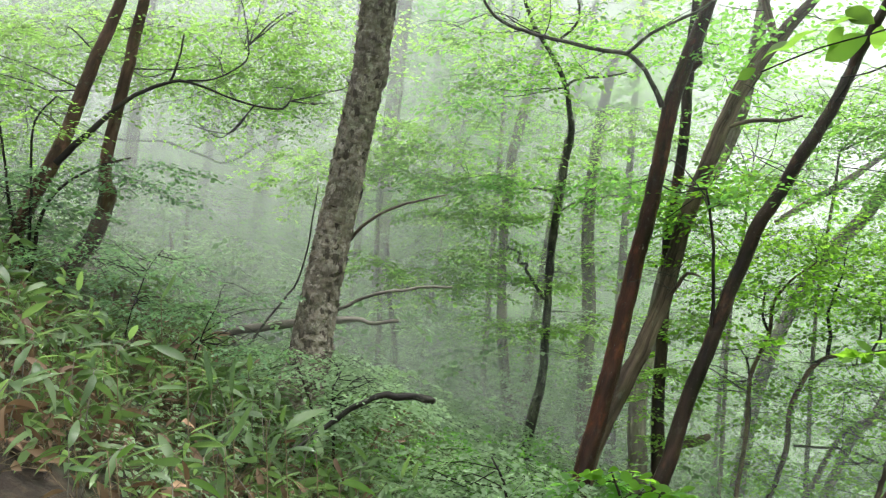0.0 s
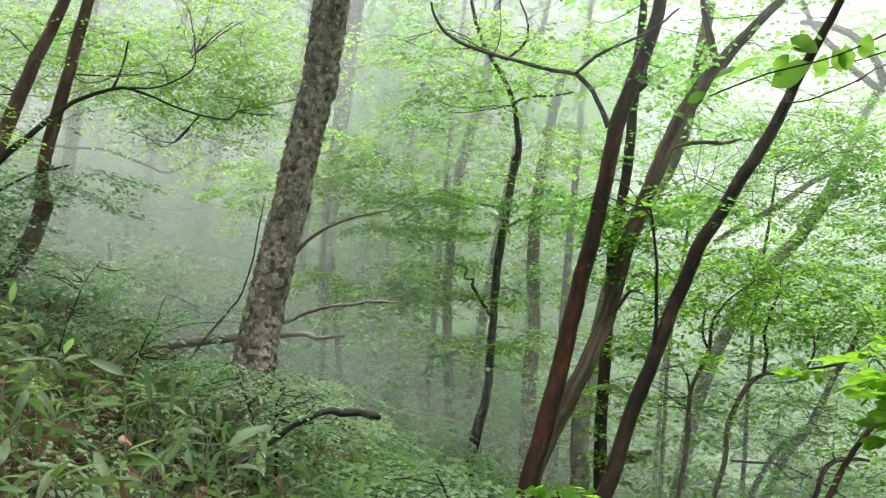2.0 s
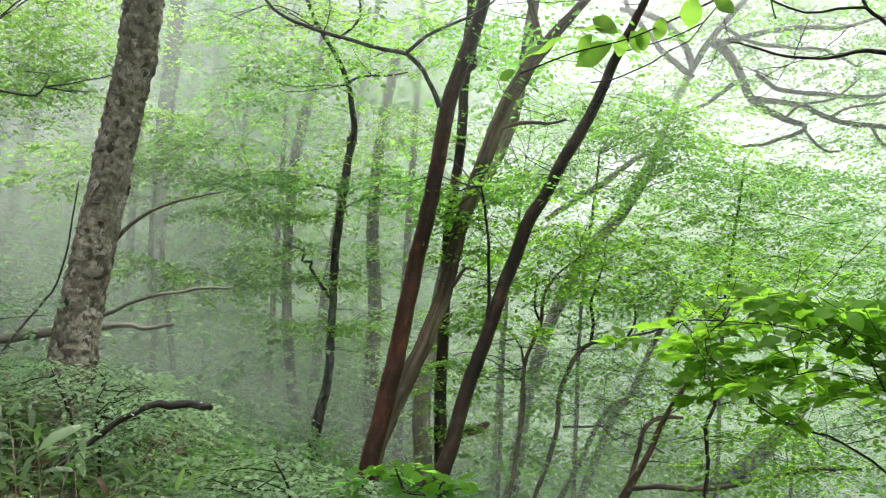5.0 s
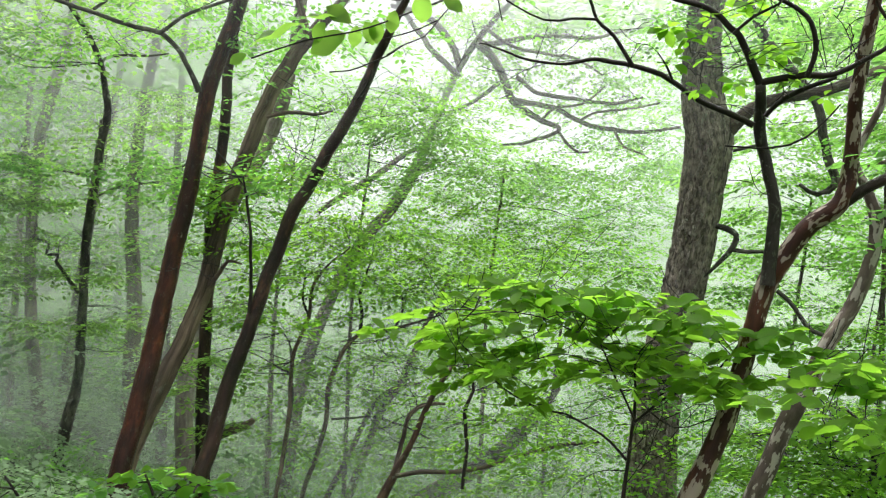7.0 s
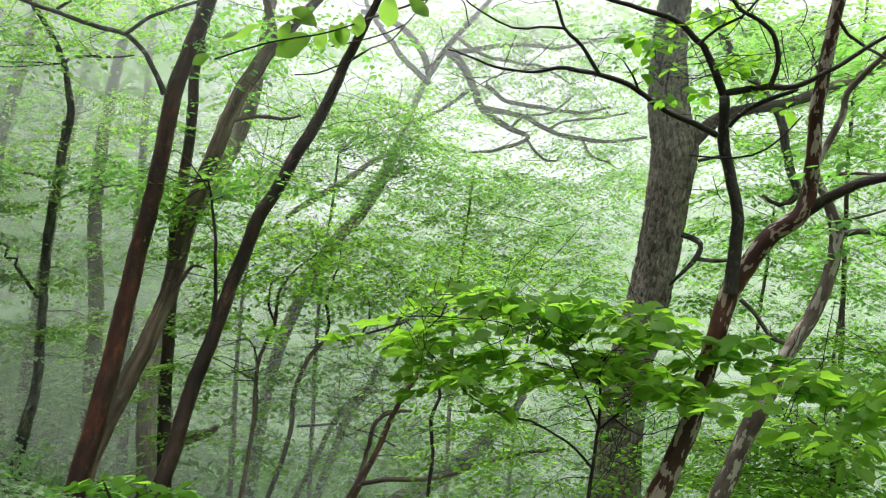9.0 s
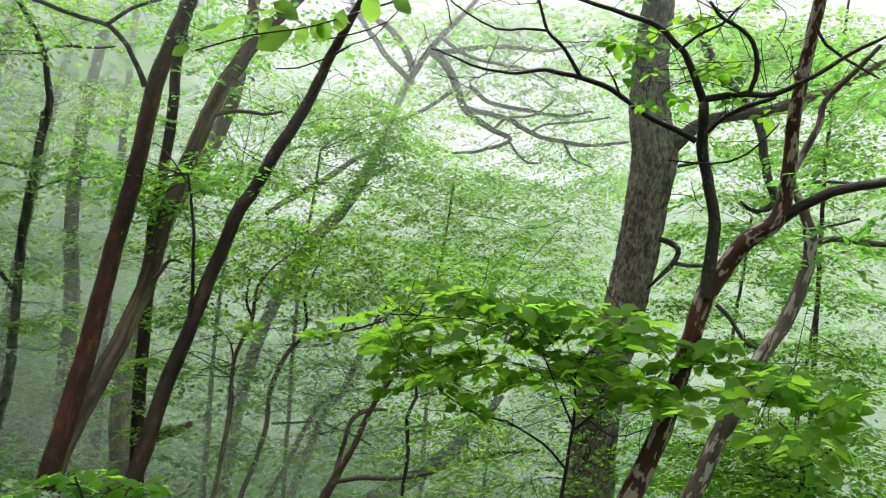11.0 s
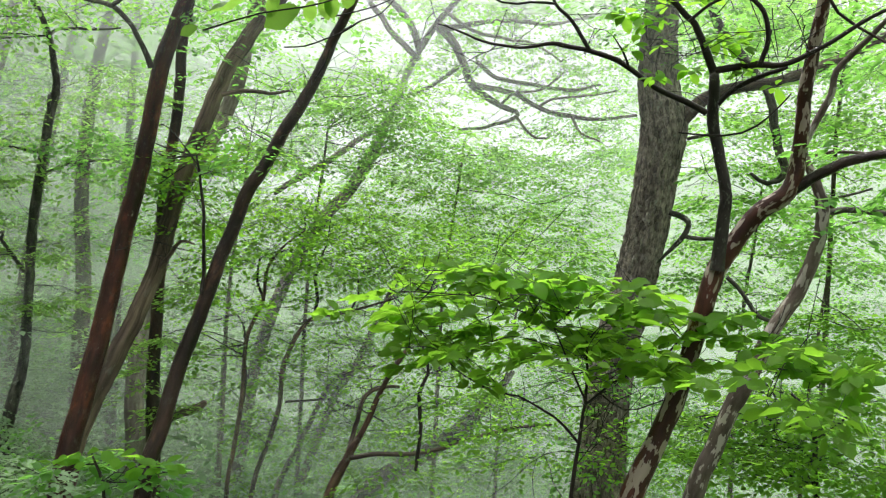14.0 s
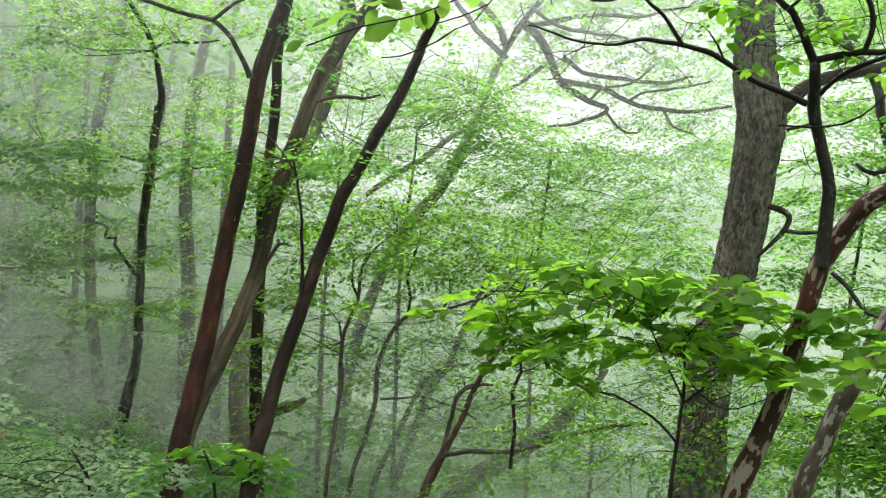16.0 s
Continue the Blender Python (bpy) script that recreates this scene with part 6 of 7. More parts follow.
oak = thing("oak_tree", "thick straight oak with deeply furrowed grey bark", "tree")
limb(oak, "trunk", [(4.875, 4.781, -0.122, 0.2049), (4.980, 4.823, 0.355, 0.1924), (5.067, 4.824, 0.762, 0.1840), (5.182, 4.764, 1.226, 0.1756), (5.255, 4.699, 1.601, 0.1714), (5.306, 4.624, 2.022, 0.1714), (5.324, 4.545, 2.438, 0.1756), (5.320, 4.486, 2.735, 0.1882), (5.257, 4.471, 3.030, 0.1673), (5.200, 4.425, 3.339, 0.1505), (5.159, 4.345, 3.635, 0.1380), (5.116, 4.249, 3.918, 0.1254), (5.022, 4.101, 4.341, 0.1087), (4.875, 3.909, 4.832, 0.0836)], BARK_OAK, root=True, step=0.035, sides=40, rough=0.05, lump=0.06, ridge=0.9, freq=14.0)
bark_flakes(oak, OAK_FLAKE, 1500, 4, (0.008, 0.02), (0.02, 0.06), 0.012, 0.85)
limb(oak, "branch", [(5.384, 4.406, 2.752, 0.0700), (5.462, 4.268, 2.899, 0.0560), (5.580, 4.085, 2.994, 0.0490), (5.744, 3.842, 3.034, 0.0438), (5.871, 3.634, 3.074, 0.0420), (5.999, 3.391, 3.148, 0.0385), (6.118, 3.113, 3.270, 0.0350), (6.245, 2.780, 3.390, 0.0245)], BARK_GREY)
limb(oak, "branch", [(5.333, 4.439, 2.035, 0.0242), (5.419, 4.342, 1.986, 0.0242), (5.435, 4.328, 1.917, 0.0224), (5.395, 4.383, 1.804, 0.0207), (5.325, 4.470, 1.691, 0.0138), (5.281, 4.522, 1.623, 0.0069)], BARK_LICHEN)
limb(oak, "branch", [(5.414, 4.358, 1.836, 0.0173), (5.491, 4.265, 1.816, 0.0173), (5.583, 4.147, 1.813, 0.0121)], BARK_LICHEN)
limb(oak, "branch", [(5.682, 4.540, 2.679, 0.0146), (5.738, 4.467, 2.698, 0.0146), (5.831, 4.338, 2.735, 0.0073)], BARK_LICHEN)
limb(oak, "branch", [(5.800, 4.541, 3.997, 0.0501), (5.922, 4.464, 3.848, 0.0463), (6.045, 4.419, 3.607, 0.0424), (6.313, 4.232, 3.156, 0.0386), (6.411, 4.200, 2.816, 0.0386), (6.462, 4.188, 2.572, 0.0386), (6.501, 4.165, 2.400, 0.0347), (6.431, 4.284, 2.324, 0.0231), (6.347, 4.390, 2.414, 0.0135)], BARK_LICHEN)
limb(oak, "branch", [(6.100, 4.464, 1.499, 0.0188), (6.176, 4.355, 1.354, 0.0188), (6.244, 4.244, 1.164, 0.0188), (6.315, 4.134, 1.119, 0.0150)], BARK_LICHEN)
crown(oak, [(5.03, 4.58, 3.77, 0.30, 0.24, 0.09, 19), (5.33, 4.25, 3.73, 0.35, 0.28, 0.12, 30), (5.47, 4.26, 3.34, 0.30, 0.24, 0.12, 22), (5.62, 3.94, 3.60, 0.39, 0.32, 0.12, 29), (5.82, 3.73, 3.45, 0.39, 0.32, 0.12, 24), (4.90, 4.50, 4.19, 0.69, 0.55, 0.12, 10), (5.50, 3.84, 4.09, 0.79, 0.63, 0.15, 13), (5.97, 3.45, 3.53, 0.39, 0.32, 0.12, 24), (6.16, 3.31, 3.17, 0.30, 0.24, 0.12, 18), (5.78, 4.09, 2.65, 0.30, 0.24, 0.12, 14)], LEAF_MID, 0.065, 9)

ivy = thing("ivy", "small-leaved climber clinging to the foot of the thick oak", "climber")
crown(ivy, [(4.86, 4.60, 0.75, 0.21, 0.17, 0.14, 25), (4.85, 4.54, 0.41, 0.21, 0.17, 0.14, 25), (4.73, 4.58, 0.12, 0.23, 0.19, 0.12, 25), (4.79, 4.71, 1.02, 0.12, 0.09, 0.12, 6)], LEAF_MID, 0.05, 9, stems=False, layer=0)

spot = thing("mottled_tree", "leaning tree with flaking mottled red and grey bark", "tree")
limb(spot, "trunk", [(3.076, 2.727, 0.534, 0.0541), (3.176, 2.690, 0.739, 0.0510), (3.260, 2.649, 0.936, 0.0478), (3.338, 2.606, 1.176, 0.0458), (3.380, 2.575, 1.352, 0.0447), (3.411, 2.546, 1.501, 0.0458), (3.445, 2.504, 1.610, 0.0478), (3.497, 2.429, 1.744, 0.0437), (3.547, 2.349, 1.856, 0.0437), (3.594, 2.272, 1.917, 0.0437), (3.615, 2.226, 2.001, 0.0374), (3.613, 2.191, 2.168, 0.0322), (3.593, 2.158, 2.371, 0.0312), (3.576, 2.105, 2.566, 0.0302), (3.560, 2.048, 2.729, 0.0291), (3.533, 1.983, 2.909, 0.0270), (3.493, 1.897, 3.120, 0.0208)], BARK_SPOT, root=True, step=0.03, sides=24, rough=0.06, lump=0.12)
limb(spot, "branch", [(3.611, 2.242, 1.941, 0.0291), (3.655, 2.162, 1.997, 0.0250), (3.699, 2.078, 2.051, 0.0250), (3.741, 1.996, 2.085, 0.0229), (3.801, 1.877, 2.103, 0.0208), (3.872, 1.723, 2.125, 0.0146)], BARK_DARKRED)
limb(spot, "branch", [(3.465, 1.967, 2.790, 0.0081), (3.511, 1.947, 2.693, 0.0071), (3.598, 1.851, 2.583, 0.0061), (3.648, 1.784, 2.526, 0.0041)], BARK_DARKRED)
crown(spot, [(3.75, 2.01, 1.95, 0.12, 0.09, 0.05, 4), (3.79, 1.87, 2.21, 0.17, 0.14, 0.07, 8), (3.58, 1.83, 3.01, 0.43, 0.35, 0.07, 4), (3.85, 1.81, 2.01, 0.14, 0.12, 0.07, 11)], LEAF_MID, 0.07, 8)

dark = thing("forked_tree", "thin dark wet tree with many crooked forking branches", "tree")
limb(dark, "trunk", [(3.392, 2.491, 1.569, 0.0342), (3.400, 2.478, 1.703, 0.0320), (3.407, 2.456, 1.864, 0.0297), (3.400, 2.451, 1.970, 0.0274), (3.371, 2.459, 2.131, 0.0263), (3.337, 2.467, 2.277, 0.0251), (3.321, 2.448, 2.407, 0.0251), (3.308, 2.432, 2.501, 0.0228)], BARK_BLACK, step=0.03, sides=16, rough=0.08, lump=0.15)
limb(dark, "branch", [(3.278, 2.452, 2.309, 0.0162), (3.188, 2.539, 2.387, 0.0142), (3.094, 2.626, 2.455, 0.0132), (3.010, 2.688, 2.544, 0.0132), (2.873, 2.802, 2.613, 0.0122), (2.734, 2.915, 2.658, 0.0101), (2.610, 3.024, 2.646, 0.0071), (2.458, 3.127, 2.687, 0.0061), (2.281, 3.225, 2.757, 0.0041)], BARK_TWIG, step=0.03, sides=8, rough=0.08)
limb(dark, "branch", [(2.839, 2.767, 2.601, 0.0110), (2.751, 2.797, 2.740, 0.0090), (2.674, 2.832, 2.821, 0.0080), (2.622, 2.822, 2.942, 0.0070), (2.580, 2.811, 3.037, 0.0050)], BARK_TWIG, step=0.03, sides=8, rough=0.08)
limb(dark, "branch", [(2.643, 2.797, 2.805, 0.0069), (2.556, 2.867, 2.815, 0.0059), (2.458, 2.946, 2.815, 0.0049), (2.278, 3.033, 2.922, 0.0040), (2.191, 3.053, 3.010, 0.0030)], BARK_TWIG)
limb(dark, "branch", [(3.152, 2.315, 2.457, 0.0186), (3.103, 2.330, 2.576, 0.0166), (3.062, 2.347, 2.655, 0.0147), (3.033, 2.366, 2.691, 0.0137), (2.928, 2.435, 2.804, 0.0127), (2.806, 2.534, 2.870, 0.0107), (2.700, 2.623, 2.908, 0.0088), (2.573, 2.707, 2.975, 0.0059)], BARK_TWIG, step=0.03, sides=10, rough=0.08)
limb(dark, "branch", [(3.155, 2.308, 2.463, 0.0156), (3.205, 2.240, 2.468, 0.0156), (3.262, 2.161, 2.466, 0.0147), (3.326, 2.068, 2.460, 0.0127), (3.380, 1.960, 2.509, 0.0107), (3.449, 1.793, 2.598, 0.0088), (3.499, 1.659, 2.658, 0.0059)], BARK_TWIG, step=0.03, sides=10, rough=0.08)
limb(dark, "branch", [(3.265, 2.378, 2.335, 0.0120), (3.287, 2.333, 2.381, 0.0120), (3.337, 2.243, 2.440, 0.0120), (3.409, 2.122, 2.475, 0.0090)], BARK_TWIG, step=0.03, sides=8)
limb(dark, "branch", [(3.222, 2.133, 2.455, 0.0116), (3.223, 2.084, 2.564, 0.0116), (3.187, 2.081, 2.675, 0.0106), (3.134, 2.123, 2.738, 0.0096), (3.076, 2.177, 2.788, 0.0087), (3.039, 2.190, 2.851, 0.0067)], BARK_TWIG, step=0.03, sides=8)
limb(dark, "branch", [(3.005, 2.331, 2.662, 0.0077), (3.043, 2.255, 2.723, 0.0067), (3.090, 2.174, 2.757, 0.0058), (3.115, 2.107, 2.815, 0.0048)], BARK_TWIG)
limb(dark, "branch", [(2.868, 2.555, 2.496, 0.0058), (2.842, 2.562, 2.554, 0.0048), (2.804, 2.576, 2.616, 0.0029)], BARK_TWIG)
limb(dark, "branch", [(3.133, 2.497, 2.210, 0.0040), (3.257, 2.346, 2.186, 0.0049), (3.337, 2.226, 2.222, 0.0049), (3.397, 2.096, 2.350, 0.0030)], BARK_TWIG)
limb(dark, "branch", [(2.591, 2.787, 2.925, 0.0059), (2.167, 2.487, 2.841, 0.0052), (1.682, 2.152, 2.626, 0.0043), (1.320, 1.856, 2.395, 0.0035), (1.142, 1.757, 2.293, 0.0027), (1.018, 1.729, 2.227, 0.0020), (0.948, 1.770, 2.203, 0.0020), (0.853, 1.816, 2.182, 0.0020), (0.736, 1.870, 2.137, 0.0020)], BARK_TWIG)

pale = thing("pale_tree", "crooked tree with pale grey-brown mottled bark", "tree")
limb(pale, "trunk", [(3.645, 2.821, 0.439, 0.0492), (3.730, 2.784, 0.624, 0.0481), (3.809, 2.740, 0.812, 0.0471), (3.882, 2.686, 0.988, 0.0460), (3.936, 2.639, 1.136, 0.0406), (3.992, 2.580, 1.285, 0.0396), (4.052, 2.502, 1.447, 0.0374), (4.095, 2.439, 1.623, 0.0353), (4.116, 2.397, 1.782, 0.0321), (4.114, 2.386, 1.913, 0.0321), (4.092, 2.406, 2.016, 0.0257), (4.059, 2.437, 2.134, 0.0214), (4.043, 2.437, 2.236, 0.0193), (4.062, 2.370, 2.360, 0.0182), (4.076, 2.309, 2.467, 0.0171), (4.068, 2.277, 2.575, 0.0160), (4.093, 2.187, 2.673, 0.0150), (4.135, 2.025, 2.822, 0.0107)], BARK_PALE, root=True, step=0.035, sides=22, rough=0.08, lump=0.15)
limb(pale, "branch", [(4.204, 2.435, 1.875, 0.0191), (4.255, 2.348, 1.880, 0.0167), (4.317, 2.236, 1.867, 0.0167), (4.408, 2.061, 1.845, 0.0119)], BARK_LICHEN)
limb(pale, "branch", [(4.147, 2.476, 2.175, 0.0095), (4.207, 2.371, 2.196, 0.0095), (4.295, 2.220, 2.169, 0.0072)], BARK_GREY)
limb(pale, "branch", [(4.025, 2.338, 1.920, 0.0091), (4.078, 2.245, 1.944, 0.0068), (4.133, 2.139, 1.974, 0.0057)], BARK_LICHEN)
crown(pale, [(4.37, 2.35, 1.86, 0.17, 0.14, 0.06, 5), (4.36, 2.08, 2.76, 0.27, 0.22, 0.10, 25), (4.46, 2.17, 1.91, 0.20, 0.16, 0.13, 20)], LEAF_MID, 0.07, 8)

near = thing("broadleaf_shrub", "near shrub with thin dark stems and layered broad green leaves", "shrub")
limb(near, "stem", [(2.939, 3.003, 0.519, 0.0104), (2.996, 3.019, 0.729, 0.0089), (3.041, 3.022, 0.905, 0.0081), (3.064, 3.031, 1.058, 0.0067), (3.074, 3.043, 1.198, 0.0052), (3.127, 3.002, 1.284, 0.0030)], BARK_TWIG, root=True, sides=10)
limb(near, "stem", [(3.007, 2.986, 0.914, 0.0058), (2.973, 3.048, 1.063, 0.0051), (2.938, 3.103, 1.215, 0.0037), (2.917, 3.129, 1.286, 0.0022)], BARK_TWIG)
limb(near, "stem", [(2.971, 2.949, 0.908, 0.0065), (3.080, 2.864, 1.014, 0.0058), (3.179, 2.772, 1.076, 0.0058), (3.276, 2.679, 1.174, 0.0051), (3.344, 2.614, 1.297, 0.0036), (3.372, 2.586, 1.352, 0.0022)], BARK_TWIG)
limb(near, "stem", [(3.159, 2.791, 1.065, 0.0051), (3.303, 2.636, 1.108, 0.0051), (3.461, 2.436, 1.117, 0.0043), (3.584, 2.256, 1.108, 0.0036), (3.650, 2.134, 1.033, 0.0029)], BARK_TWIG)
limb(near, "stem", [(3.021, 3.054, 0.692, 0.0075), (2.977, 3.121, 0.784, 0.0067), (2.911, 3.195, 0.851, 0.0060), (2.820, 3.287, 0.919, 0.0052), (2.708, 3.380, 0.946, 0.0052), (2.575, 3.494, 1.045, 0.0037), (2.485, 3.570, 1.161, 0.0022)], BARK_TWIG)
limb(near, "stem", [(3.026, 2.908, 0.964, 0.0043), (3.101, 2.814, 0.888, 0.0036), (3.195, 2.720, 0.919, 0.0029), (3.288, 2.626, 0.976, 0.0022)], BARK_TWIG)
limb(near, "stem", [(3.010, 3.106, 1.225, 0.0037), (2.866, 3.244, 1.339, 0.0037), (2.686, 3.392, 1.427, 0.0030), (2.445, 3.560, 1.457, 0.0022)], BARK_TWIG)
crown(near, [(2.44, 4.03, 1.40, 0.16, 0.13, 0.07, 4), (2.52, 3.98, 1.49, 0.19, 0.16, 0.07, 7), (2.64, 3.80, 1.56, 0.25, 0.20, 0.08, 11), (2.61, 3.39, 1.59, 0.26, 0.21, 0.08, 12), (2.77, 3.26, 1.57, 0.23, 0.19, 0.08, 11), (2.88, 3.17, 1.51, 0.23, 0.19, 0.08, 11), (3.01, 3.06, 1.46, 0.20, 0.16, 0.08, 9), (3.11, 2.96, 1.40, 0.20, 0.16, 0.08, 9), (3.22, 2.84, 1.32, 0.18, 0.14, 0.07, 7), (2.37, 3.55, 1.40, 0.23, 0.19, 0.07, 6), (2.56, 3.42, 1.43, 0.26, 0.21, 0.08, 10), (2.77, 3.26, 1.40, 0.26, 0.21, 0.08, 10), (2.94, 3.11, 1.34, 0.23, 0.19, 0.07, 6), (2.63, 3.36, 1.30, 0.26, 0.21, 0.05, 4), (2.83, 3.20, 1.26, 0.23, 0.19, 0.05, 4), (3.04, 3.01, 1.27, 0.18, 0.14, 0.06, 4), (3.16, 2.90, 1.34, 0.12, 0.09, 0.07, 5), (3.30, 2.74, 1.24, 0.18, 0.14, 0.06, 4), (2.41, 3.51, 1.31, 0.18, 0.14, 0.05, 4)], LEAF_SHRUB, 0.11, 7, reach=0.3, layer=0.07, tilt=0.65, droop=0.1, dense=0.27)
crown(near, ledges(((2.44, 4.03, 1.45), (2.79, 3.80, 1.35), 3, 0.18, 4), ((2.42, 3.68, 1.28), (2.92, 3.31, 1.22), 5, 0.18, 4), ((2.44, 3.78, 1.16), (2.84, 3.50, 1.15), 3, 0.16, 3), ((2.86, 3.24, 1.22), (3.23, 2.89, 1.17), 4, 0.16, 4), ((3.12, 2.71, 1.22), (3.26, 2.53, 1.12), 2, 0.14, 3), ((2.74, 3.73, 1.51), (3.34, 3.23, 1.45), 5, 0.20, 4), ((3.21, 2.11, 1.26), (3.40, 1.78, 1.12), 4, 0.12, 3)), LEAF_SHRUB, 0.1, 7, reach=0.28, layer=0.07, tilt=0.65, droop=0.1, seed=97, stems=False, dense=0.25)
whorls(near, [(3.24, 2.59, 1.36, 0.03, 0.02, 0.02, 1), (3.37, 2.42, 1.36, 0.05, 0.03, 0.03, 3), (3.41, 2.36, 1.26, 0.10, 0.07, 0.03, 4), (3.48, 2.24, 1.21, 0.11, 0.08, 0.04, 5), (3.54, 2.14, 1.14, 0.11, 0.08, 0.05, 5), (3.60, 2.05, 1.11, 0.13, 0.09, 0.05, 6), (3.63, 1.97, 1.05, 0.08, 0.06, 0.06, 4), (3.33, 2.46, 1.25, 0.06, 0.04, 0.03, 2), (3.11, 2.74, 1.37, 0.14, 0.10, 0.06, 6), (2.95, 2.91, 1.45, 0.17, 0.12, 0.07, 7), (2.74, 3.09, 1.52, 0.17, 0.12, 0.07, 7), (2.52, 3.27, 1.55, 0.17, 0.12, 0.07, 6)], 0.12, 5, 6)
twig_net(near, 55, 0.5, 3, 0.0028)
twig_net(sapA, 30, 0.7, 4, 0.004, low=0.5)
twig_net(sapB, 40, 0.7, 5, 0.004, low=0.4)
twig_net(sapC, 20, 0.7, 6, 0.004, low=0.5)
twig_net(sapD, 34, 0.6, 7, 0.0035, low=0.2)
twig_net(dark, 30, 0.35, 8, 0.0022, 0.1)
twig_net(slim, 30, 0.7, 9, 0.004, low=0.3)
twig_net(lean, 22, 0.6, 10, 0.003, low=0.4)
twig_net(limbs, 60, 0.9, 11, 0.005, 0.1, low=0.3)
twig_net(twin, 24, 0.8, 12, 0.0035, low=0.4)
twig_net(sap_y, 24, 0.9, 13, 0.004, low=0.3)
whorls(dark, [(2.90, 2.57, 2.75, 0.05, 0.03, 0.03, 3), (2.96, 2.53, 2.69, 0.05, 0.04, 0.03, 3), (3.13, 2.42, 2.46, 0.04, 0.03, 0.03, 2), (3.17, 2.31, 2.61, 0.08, 0.05, 0.04, 4), (3.24, 2.23, 2.57, 0.08, 0.06, 0.05, 4), (3.08, 2.33, 2.80, 0.08, 0.06, 0.03, 3), (3.26, 2.25, 2.47, 0.05, 0.04, 0.03, 2), (3.36, 2.13, 2.41, 0.05, 0.03, 0.03, 1), (3.03, 2.54, 2.46, 0.05, 0.04, 0.03, 2), (3.09, 2.30, 2.83, 0.05, 0.04, 0.03, 2), (2.96, 2.57, 2.59, 0.07, 0.05, 0.04, 3), (3.03, 2.43, 2.74, 0.08, 0.06, 0.04, 2)], 0.085, 8, 5)
lay_leaf(HANG[0], dark, (0.939, 1.775, 2.200), (-0.79, 0.47, -0.38), (-0.54, -0.79, 0.18), 0.104)
lay_leaf(HANG[3], dark, (1.096, 1.661, 2.294), (-0.10, 0.43, -0.90), (-0.47, -0.74, 0.14), 0.087)
lay_leaf(HANG[2], dark, (0.851, 1.804, 2.220), (-0.85, 0.42, -0.31), (-0.28, -0.22, 0.92), 0.148)
lay_leaf(HANG[1], dark, (0.975, 1.749, 2.227), (0.57, 0.03, -0.82), (-0.26, -0.77, 0.17), 0.065)
lay_leaf(HANG[0], dark, (0.997, 1.736, 2.235), (0.23, 0.24, -0.94), (-0.35, -0.77, 0.16), 0.062)
lay_leaf(HANG[0], dark, (0.725, 1.871, 2.145), (-0.84, 0.36, -0.41), (-0.43, -0.83, 0.20), 0.048)
lay_leaf(HANG[2], dark, (0.948, 1.763, 2.223), (-0.84, 0.18, 0.52), (-0.49, -0.78, 0.17), 0.073)
lay_leaf(HANG[2], dark, (0.918, 1.772, 2.234), (-0.93, 0.37, 0.05), (-0.27, -0.22, 0.92), 0.085)
lay_leaf(HANG[3], dark, (0.891, 1.787, 2.223), (-0.56, 0.47, -0.69), (-0.44, -0.79, 0.17), 0.062)
lay_leaf(HANG[0], dark, (1.037, 1.709, 2.254), (-0.06, 0.38, -0.92), (-0.43, -0.76, 0.15), 0.059)
lay_leaf(HANG[2], dark, (1.129, 1.646, 2.285), (0.81, -0.26, -0.53), (-0.29, -0.73, 0.14), 0.065)
lay_leaf(HANG[0], dark, (0.961, 1.759, 2.219), (-0.08, 0.36, -0.93), (-0.39, -0.78, 0.17), 0.056)

fore = thing("low_shrub", "low shrub with fresh pointed leaves before the red tree", "shrub")
limb(fore, "stem", [(1.081, 4.797, 0.400, 0.0087), (1.055, 4.824, 0.490, 0.0072), (1.029, 4.846, 0.567, 0.0043)], BARK_TWIG, root=True)
crown(fore, [(0.99, 4.85, 0.54, 0.11, 0.08, 0.03, 5), (1.14, 4.82, 0.53, 0.14, 0.11, 0.04, 7), (1.29, 4.77, 0.47, 0.14, 0.11, 0.03, 7), (0.89, 4.85, 0.50, 0.11, 0.08, 0.03, 5), (1.46, 4.71, 0.42, 0.18, 0.14, 0.03, 6)], LEAF_MID, 0.085, 7, reach=0.22, layer=0.1)
whorls(fore, [(0.96, 4.75, 0.56, 0.08, 0.06, 0.03, 2), (1.11, 4.72, 0.56, 0.12, 0.08, 0.04, 2), (1.26, 4.68, 0.50, 0.10, 0.07, 0.04, 2), (0.87, 4.76, 0.52, 0.07, 0.05, 0.03, 1), (1.38, 4.64, 0.46, 0.10, 0.07, 0.04, 2)], 0.11, 21, 5)

darkbush = thing("low_bush", "small-leaved green bush on the slope beside the slim tree", "shrub")
limb(darkbush, "stem", [(0.491, 5.587, 0.124, 0.0134), (0.452, 5.635, 0.303, 0.0101), (0.372, 5.672, 0.448, 0.0067)], BARK_TWIG, root=True)
crown(darkbush, [(0.33, 5.68, 0.48, 0.33, 0.26, 0.06, 29), (0.02, 5.67, 0.36, 0.33, 0.26, 0.08, 31), (0.61, 5.64, 0.38, 0.29, 0.23, 0.06, 25), (-0.29, 5.64, 0.28, 0.33, 0.26, 0.08, 31), (0.22, 5.63, 0.22, 0.45, 0.36, 0.08, 43), (0.72, 5.59, 0.24, 0.25, 0.20, 0.08, 23)], LEAF_PALE, 0.06, 9, dense=0.6)

